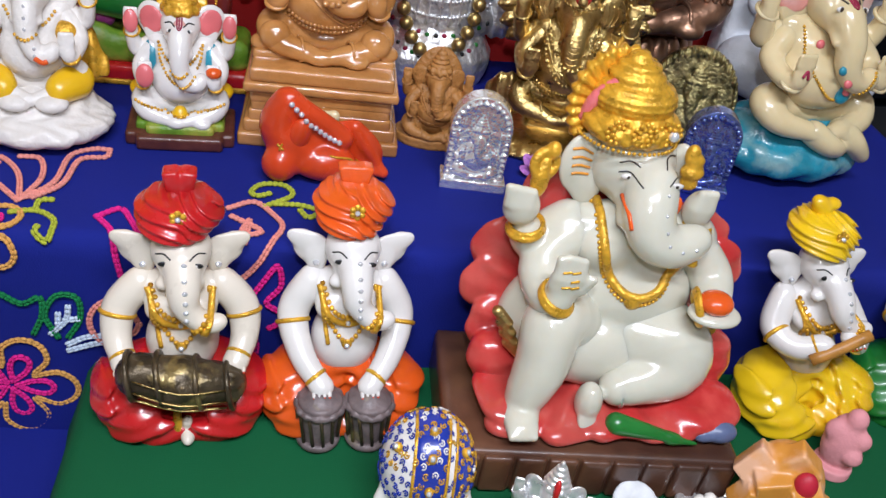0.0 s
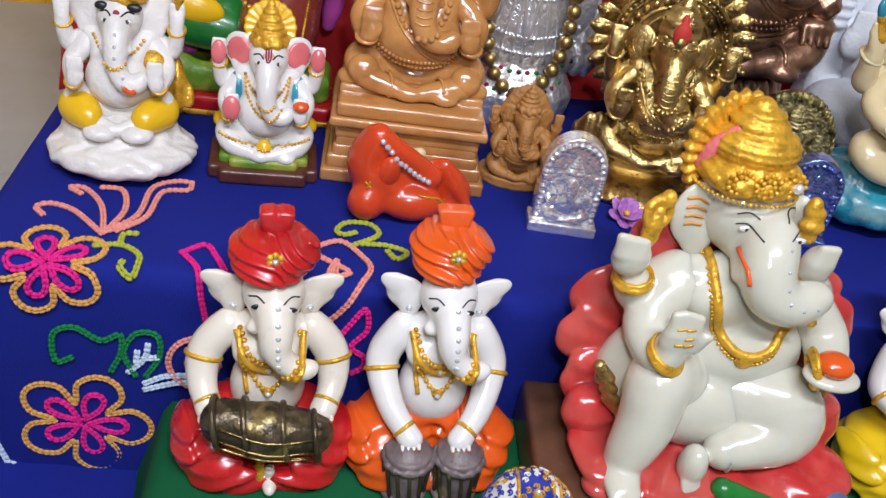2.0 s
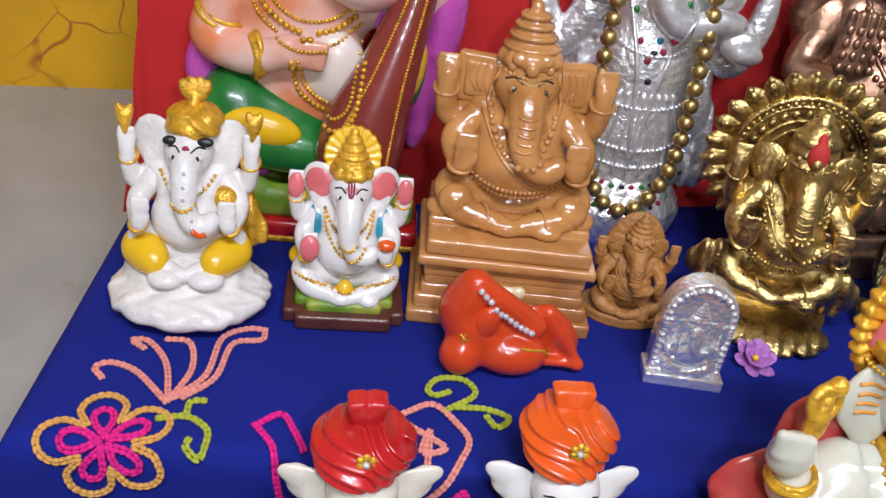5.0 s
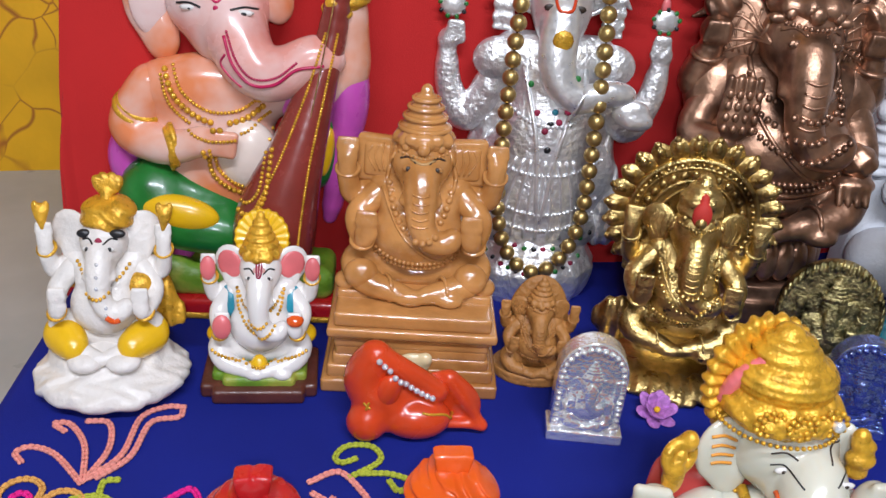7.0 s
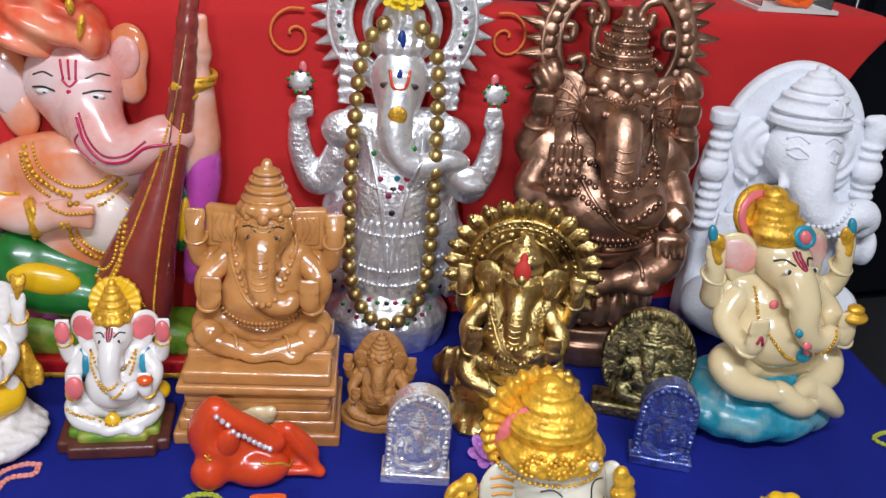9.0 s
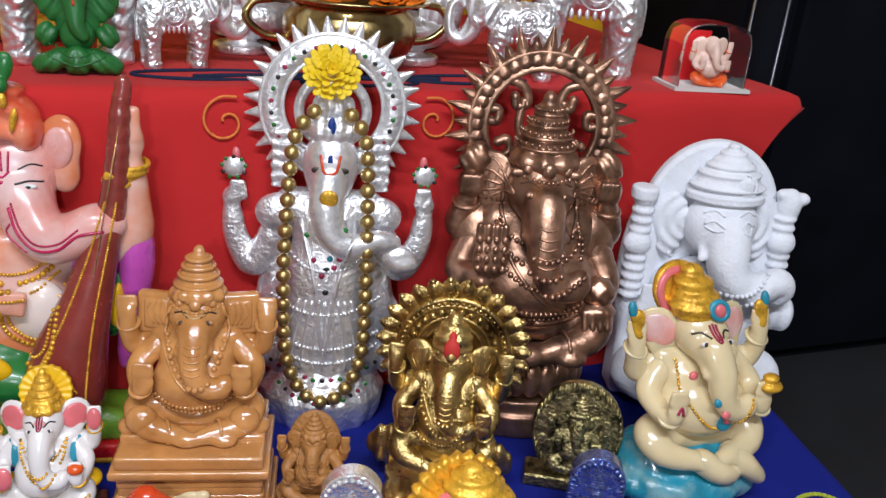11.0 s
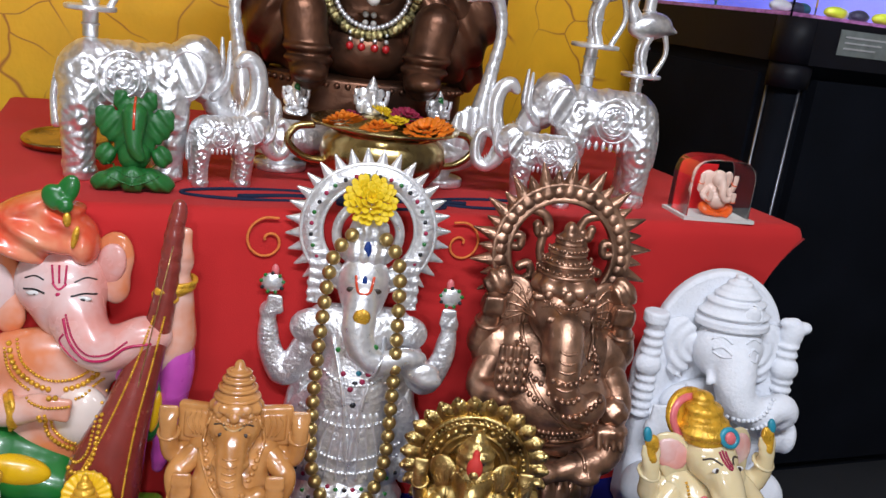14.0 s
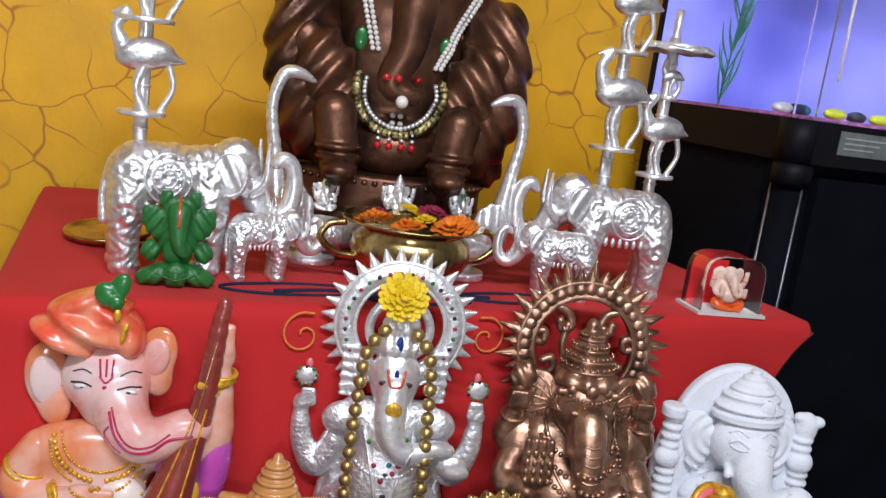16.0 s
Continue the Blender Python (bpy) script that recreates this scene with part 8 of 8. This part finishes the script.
# ---- aquarium on its black cabinet ----
BLKP = mat("black_plastic", (0.005, 0.005, 0.008), 0.5, 0, 0.3, 20, 0.05, 200, spec=0.15)
BLKC = mat("black_cabinet_board", (0.004, 0.005, 0.008), 0.85, 0, 0.3, 10, spec=0.08)
STEEL = mat("brushed_steel_edge", (0.25, 0.26, 0.29), 0.4, 0.9, 0.2)
TX0, TX1, TY0, TY1, TZ = 1.052, 1.95, 0.20, 0.625, 0.512
cab = empty("aquarium_cabinet", TABLE, "black aquarium cabinet with rounded corner beside the red table", "cabinet")
part("body", *boxv(TX0 + 0.015, TX1, TY0 + 0.03, TY1, FLOOR + 0.004, TZ), BLKC, cab)
part("side_panel", *boxv(TX0 + 0.009, TX0 + 0.0148, TY0 + 0.07, TY1 - 0.02, FLOOR + 0.03, TZ - 0.02), BLKC, cab)
for x0, x1 in ((TX0 + 0.07, TX0 + 0.44), (TX0 + 0.45, TX1 - 0.02)):
    part("door", *boxv(x0, x1, TY0 + 0.012, TY0 + 0.0298, FLOOR + 0.03, TZ - 0.02), BLKC, cab)
c = Sculpt()
c.cord([(TX0 + 0.034, TY0 + 0.034, FLOOR + 0.006), (TX0 + 0.034, TY0 + 0.034, TZ - 0.002)], 0.024, BLKC, 2, 20)
clay_part("corner_post", c, cab)
for x, y in ((TX0 + 0.0125, TY0 + 0.05), (TX0 + 0.036, TY0 + 0.008)):
    e = Sculpt()
    e.cord([(x, y, FLOOR + 0.01), (x, y, TZ - 0.03)], 0.0022, STEEL, 2, 8)
    clay_part("metal_edge", e, cab)
c = Sculpt()
c.cord([(TX0 + 0.03, TY0 + 0.03, TZ - 0.035), (TX0 + 0.03, TY0 + 0.03, TZ - 0.0005)], 0.031, BLKP, 2, 24)
clay_part("corner_bracket", c, cab)

tank = empty("aquarium", TABLE, "glass aquarium lit violet blue with gravel and a plastic plant", "aquarium")
part("lower_trim", *boxv(TX0 + 0.004, TX1 + 0.01, TY0 + 0.03, TY1, TZ + 0.0005, TZ + 0.066), BLKP, tank, "black plastic rim")
part("front_trim", *boxv(TX0 + 0.03, TX1 + 0.01, TY0 - 0.004, TY0 + 0.0298, TZ + 0.0005, TZ + 0.066), BLKP, tank)
c = Sculpt()
c.cord([(TX0 + 0.03, TY0 + 0.03, TZ + 0.0005), (TX0 + 0.03, TY0 + 0.03, TZ + 0.0658)], 0.0335, BLKP, 2, 24)
clay_part("rounded_corner", c, tank)
# the tank's lit water is put in as an emitting back panel
lit = bpy.data.materials.new("violet_tank_glow")
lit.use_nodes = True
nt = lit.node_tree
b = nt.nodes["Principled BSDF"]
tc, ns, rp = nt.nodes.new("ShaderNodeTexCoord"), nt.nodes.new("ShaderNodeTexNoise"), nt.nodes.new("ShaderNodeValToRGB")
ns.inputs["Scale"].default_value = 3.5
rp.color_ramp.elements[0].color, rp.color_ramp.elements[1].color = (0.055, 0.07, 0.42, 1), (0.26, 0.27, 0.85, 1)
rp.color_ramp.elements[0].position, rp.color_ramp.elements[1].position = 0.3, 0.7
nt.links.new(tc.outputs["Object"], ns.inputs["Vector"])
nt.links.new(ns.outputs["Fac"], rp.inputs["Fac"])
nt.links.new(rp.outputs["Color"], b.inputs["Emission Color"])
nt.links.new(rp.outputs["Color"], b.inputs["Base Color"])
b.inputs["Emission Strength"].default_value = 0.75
part("glow_back_panel", *boxv(TX0 + 0.01, TX1, TY1 - 0.012, TY1 - 0.004, TZ + 0.066, TZ + 0.45), lit, tank, "glowing violet back panel")
for nm, bx in (("glass_pane", (TX0 + 0.03, TX1, TY0 + 0.004, TY0 + 0.008, TZ + 0.066, TZ + 0.45)), ("glass_pane", (TX0 + 0.008, TX0 + 0.012, TY0 + 0.03, TY1 - 0.012, TZ + 0.066, TZ + 0.45))):
    part(nm, *boxv(*bx), PANE, tank).visible_shadow = False
part("corner_trim", *boxv(TX0 + 0.002, TX0 + 0.008, TY1 - 0.012, TY1 - 0.002, TZ + 0.066, TZ + 0.45), BLKP, tank)
part("lid", *boxv(TX0, TX1, TY0, TY1, TZ + 0.45, TZ + 0.50), BLKP, tank, "black hood")
grav = mat("pink_violet_gravel", (0.35, 0.12, 0.30), 0.5, 0, 0.6, 120, 0.8, 160)
part("gravel_bed", *boxv(TX0 + 0.013, TX1, TY0 + 0.035, TY1 - 0.014, TZ + 0.0665, TZ + 0.072), grav, tank)
rnd = random.Random(5)
for i in range(14):
    x = TX0 + 0.035 + 0.026 * i + rnd.uniform(-0.008, 0.008)
    m = (mat("white_pebble", (0.55, 0.55, 0.58), 0.4), mat("lime_pebble", (0.50, 0.55, 0.03), 0.4), mat("teal_pebble", (0.02, 0.10, 0.16), 0.4), mat("dark_pebble", (0.03, 0.03, 0.06), 0.4))[(i * 7) % 4]
    g = Sculpt().clay(m, [ell((0, 0, 0.9), (1.5 + rnd.random() * 0.6, 1.2, 0.9)), ell((0.5, 0, 0.7), (1.0, 0.9, 0.8))], 0.4, 0.22)
    clay_part("pebble", g, tank, size=0.01).location = (x, TY0 + 0.055 + rnd.uniform(0, 0.04), TZ + 0.071)
pl = Sculpt()
plm = mat("plastic_plant_teal", (0.01, 0.20, 0.14), 0.4, 0, 0.4)
for i in range(46):
    a, z0 = rnd.uniform(0, 6.28), rnd.uniform(0, 0.30)
    L = rnd.uniform(0.03, 0.06)
    cx = TX0 + 0.078 + 0.08 * z0
    pl.cord([(cx, TY0 + 0.30, TZ + 0.072 + z0), (cx + L * 0.35 * math.cos(a), TY0 + 0.30 + L * 0.3 * math.sin(a), TZ + 0.072 + z0 + L * 0.8), (cx + L * 0.5 * math.cos(a), TY0 + 0.30 + L * 0.4 * math.sin(a), TZ + 0.072 + z0 + L * 1.6)], (0.0012, 0.0022, 0.0004), plm, 3, 5)
pl.cord([(TX0 + 0.078, TY0 + 0.30, TZ + 0.07), (TX0 + 0.104, TY0 + 0.30, TZ + 0.40)], 0.002, plm, 3, 6)
clay_part("plastic_plant", pl, tank, "feathery teal plastic plant")
tube = Sculpt()
tube.cord([(TX0 + 0.265, TY0 + 0.22, TZ + 0.14), (TX0 + 0.26, TY0 + 0.22, TZ + 0.44)], 0.003, PEARL, 2, 8)
clay_part("air_tube", tube, tank)
part("paper_label", *boxv(TX0 + 0.075, TX0 + 0.205, TY0 - 0.0055, TY0 - 0.0045, TZ + 0.020, TZ + 0.056), mat("grey_green_label", (0.16, 0.18, 0.17), 0.6), tank, "grey paper label with plain bars")
for i in range(3):
    part("print_bar", *boxv(TX0 + 0.085, TX0 + 0.145 + 0.01 * i, TY0 - 0.0065, TY0 - 0.0056, TZ + 0.029 + 0.008 * i, TZ + 0.0315 + 0.008 * i), mat("grey_print", (0.4, 0.4, 0.4), 0.6), tank)


# ---- small things at the front of the green cloth ----
def enamel_head():
    s = Sculpt()
    c, rad = np.array((0, 0, 4.6)), np.array((2.95, 2.8, 3.2))
    s.clay(WHITE, [ell(c, rad), ell((0, -1.8, 2.6), (1.5, 1.3, 2.2)), ell((-2.3, -0.9, 2.4), (0.9, 0.5, 1.9), (0, 10, 20)), ell((2.3, -0.9, 2.4), (0.9, 0.5, 1.9), (0, -10, -20)), disc((0, 0, 0.4), 2.6, 0.4, 0.2)], 0.4, 0.11)
    blue = mat("cobalt_enamel", (0.012, 0.035, 0.32), 0.18, 0, 0.3, 40, 0, 100, 0.6)

    def band(x0, x1, grow, z0=2.4):
        lo, hi, f = ell(c, rad + grow)
        return lo, hi, lambda p: np.maximum(np.maximum(f(p), np.abs(p[..., 0] - (x0 + x1) / 2) - (x1 - x0) / 2), z0 - p[..., 2])
    s.clay(blue, [band(-0.95, 0.95, 0.09)], 0.02, 0.1)
    s.clay(blue, [band(1.5, 2.9, 0.05, 4.4)], 0.02, 0.1)
    for x in (-1.02, 1.02, 1.5):
        s.clay(GOLDP, [band(x - 0.1, x + 0.1, 0.15)], 0.02, 0.08)
    r = random.Random(3)
    spots = []
    for i in range(1500):
        d = Vector((r.uniform(-1, 1), r.uniform(-1, 0.35), r.uniform(-0.35, 1))).normalized()
        if any((d - u).length < 0.135 for u in spots):
            continue
        spots.append(d)
        x = d.x * rad[0]
        mid = abs(x) < 0.95
        side = x > 1.5 and d.z > 0
        m = (GOLDP if r.random() < 0.7 else WHITE) if mid or side else (blue if r.random() < 0.85 else GOLDP)
        k = 1.045 if mid else 1.03
        u = d.orthogonal().normalized()
        w = d.cross(u)
        a, q = r.uniform(0, 6.28), 0.055
        pts = []
        for t in (0, 1.2, 2.4, 3.6, 4.8):
            e = (d + u * q * math.cos(a + t) + w * q * math.sin(a + t)).normalized()
            pts.append(c + rad * np.array(e) * k)
        s.cord(pts, 0.05, m, 2, 5)
        s.bead(c + rad * np.array(d) * k, 0.07, m)
    for d in ((0, -0.3, 0.95), (0, -0.72, 0.69), (0, -0.97, 0.2), (-0.66, -0.4, 0.63), (0.66, -0.4, 0.63)):
        p = c + rad * np.array(d) * 1.05
        s.bead(p, 0.3, GOLDP)
        s.bead(p + np.array(d) * 0.2, 0.18, CRYST)
    for i in range(6):
        for sg in (-1, 1):
            s.bead((sg * (2.9 - 0.06 * i), -0.9, 1.0 + 0.5 * i), 0.22, blue if i % 2 else GOLDP)
    return s.stick("enamel_figurine", pose(0.098, 0.352, LOW, 0, 0, -6), "white elephant head ornament with blue enamelled stripe on green cloth", "ornament", 0.0104, lean=0.2)


enamel_head()
sf = idol(Sculpt(), SILVERP, trim=SILVERP, vox=0.11)
sf.clay(RED, [ell((0, -1.6, 8.0), (0.35, 0.5, 1.1))], 0.1, 0.1)
join(sf, Sculpt().clay(GOLDP, [disc((0, 0, 0), 4.2, 0.3, 0.15)], 0.1, 0.2), 1.0, (0, -0.3, -0.3))
sf.clay(SILVERP, both(ell((3.0, -0.4, 5.6), (0.7, 0.6, 0.9))), 0.2, 0.12)
sf.stick("small_silver_figurine", pose(0.176, 0.330, LOW + 0.0042, 0, 0, -20), "small silver elephant-headed figurine with a red mark on green cloth", "figurine", 0.0070, lean=0.2)
paper = mat("white_porcelain", (0.74, 0.76, 0.78), 0.35)
pp = Sculpt().clay(paper, [ell((-1.6, 0, 1.4), (1.7, 1.5, 0.35), (0, 24, 0)), ell((1.6, 0, 1.4), (1.7, 1.5, 0.35), (0, -24, 0)), ell((0, 1.4, 1.3), (1.6, 1.5, 0.35), (24, 0, 0)), ell((0, -1.4, 1.3), (1.6, 1.5, 0.35), (-24, 0, 0)), disc((0, 0, 0.4), 1.6, 0.4, 0.2)], 0.3, 0.12)
pp.stick("porcelain_dish", pose(0.250, 0.342, LOW), "small white porcelain petal dish on green cloth", "dish", 0.0105)
yo = Sculpt()
ys = mat("amber_orange_soap", (0.72, 0.30, 0.05), 0.35, 0, 0.2, 30, 0.2, 100, 0.2, tint=(0.74, 0.42, 0.26), tmin=0.45, tmax=0.6, tscale=30)
facets = [ell((0, 0, 3.2), (2.8, 2.2, 3.2))] + [rbox((x, y, z), (1.2, 0.8, 1.3), 0.15, (a, c, a)) for x, y, z, a, c in ((-1.8, -1.2, 2.4, 20, 15), (-0.8, -1.6, 3.8, 10, -20), (-2.0, -0.6, 4.4, -15, 30), (0.4, -1.8, 2.0, 0, 20), (1.0, -1.6, 3.6, 25, 0), (1.8, -0.6, 2.6, -20, 10), (0.2, -0.6, 5.4, 10, 40))]
yo.clay(ys, facets, 0.25, 0.12)
yo.clay(mat("crimson_stain", (0.45, 0.01, 0.03), 0.5), [ell((0.9, -1.9, 5.1), (0.8, 0.6, 1.0))], 0.1, 0.11)
yo.stick("amber_figurine", pose(0.352, 0.352, LOW, 0, 0, -25), "faceted amber orange elephant-headed figurine with crimson mark on green cloth", "figurine", 0.0100, lean=0.2)
pk = Sculpt().clay(mat("matt_pink_chalk", (0.70, 0.28, 0.30), 0.7, 0, 0.1, 60, 0.3, 300), [ell((0, 0, 2.6), (1.5, 1.2, 2.4)), ell((-0.9, -0.4, 3.6), (0.8, 0.6, 0.9)), ell((0.9, -0.4, 3.4), (0.9, 0.6, 0.8)), ell((0.2, -0.2, 4.8), (0.8, 0.7, 0.9)), ell((0.8, -0.8, 2.2), (0.8, 0.7, 0.7)), disc((0, 0, 0.4), 1.5, 0.4, 0.15)], 0.2, 0.11)
pk.stick("pink_figurine", pose(0.428, 0.398, LOW, 0, 0, -30), "small matt pink elephant-headed figurine on green cloth", "figurine", 0.0100, lean=0.2)
dish = Sculpt().clay(SILVERP, [disc((0, 0, 0.35), 2.6, 0.35, 0.2), ring((0, 0, 0.8), 2.6, 0.25)], 0.2, 0.14)
for i in range(9):
    dish.bead((1.3 * math.cos(i * 0.7), 1.3 * math.sin(i * 0.7), 0.9), 0.5, PEARL)
dish.stick("steel_dish", pose(0.308, 0.350, LOW, 0, 0, 0), "small steel dish with white sugar balls on green cloth", "dish", 0.0100)
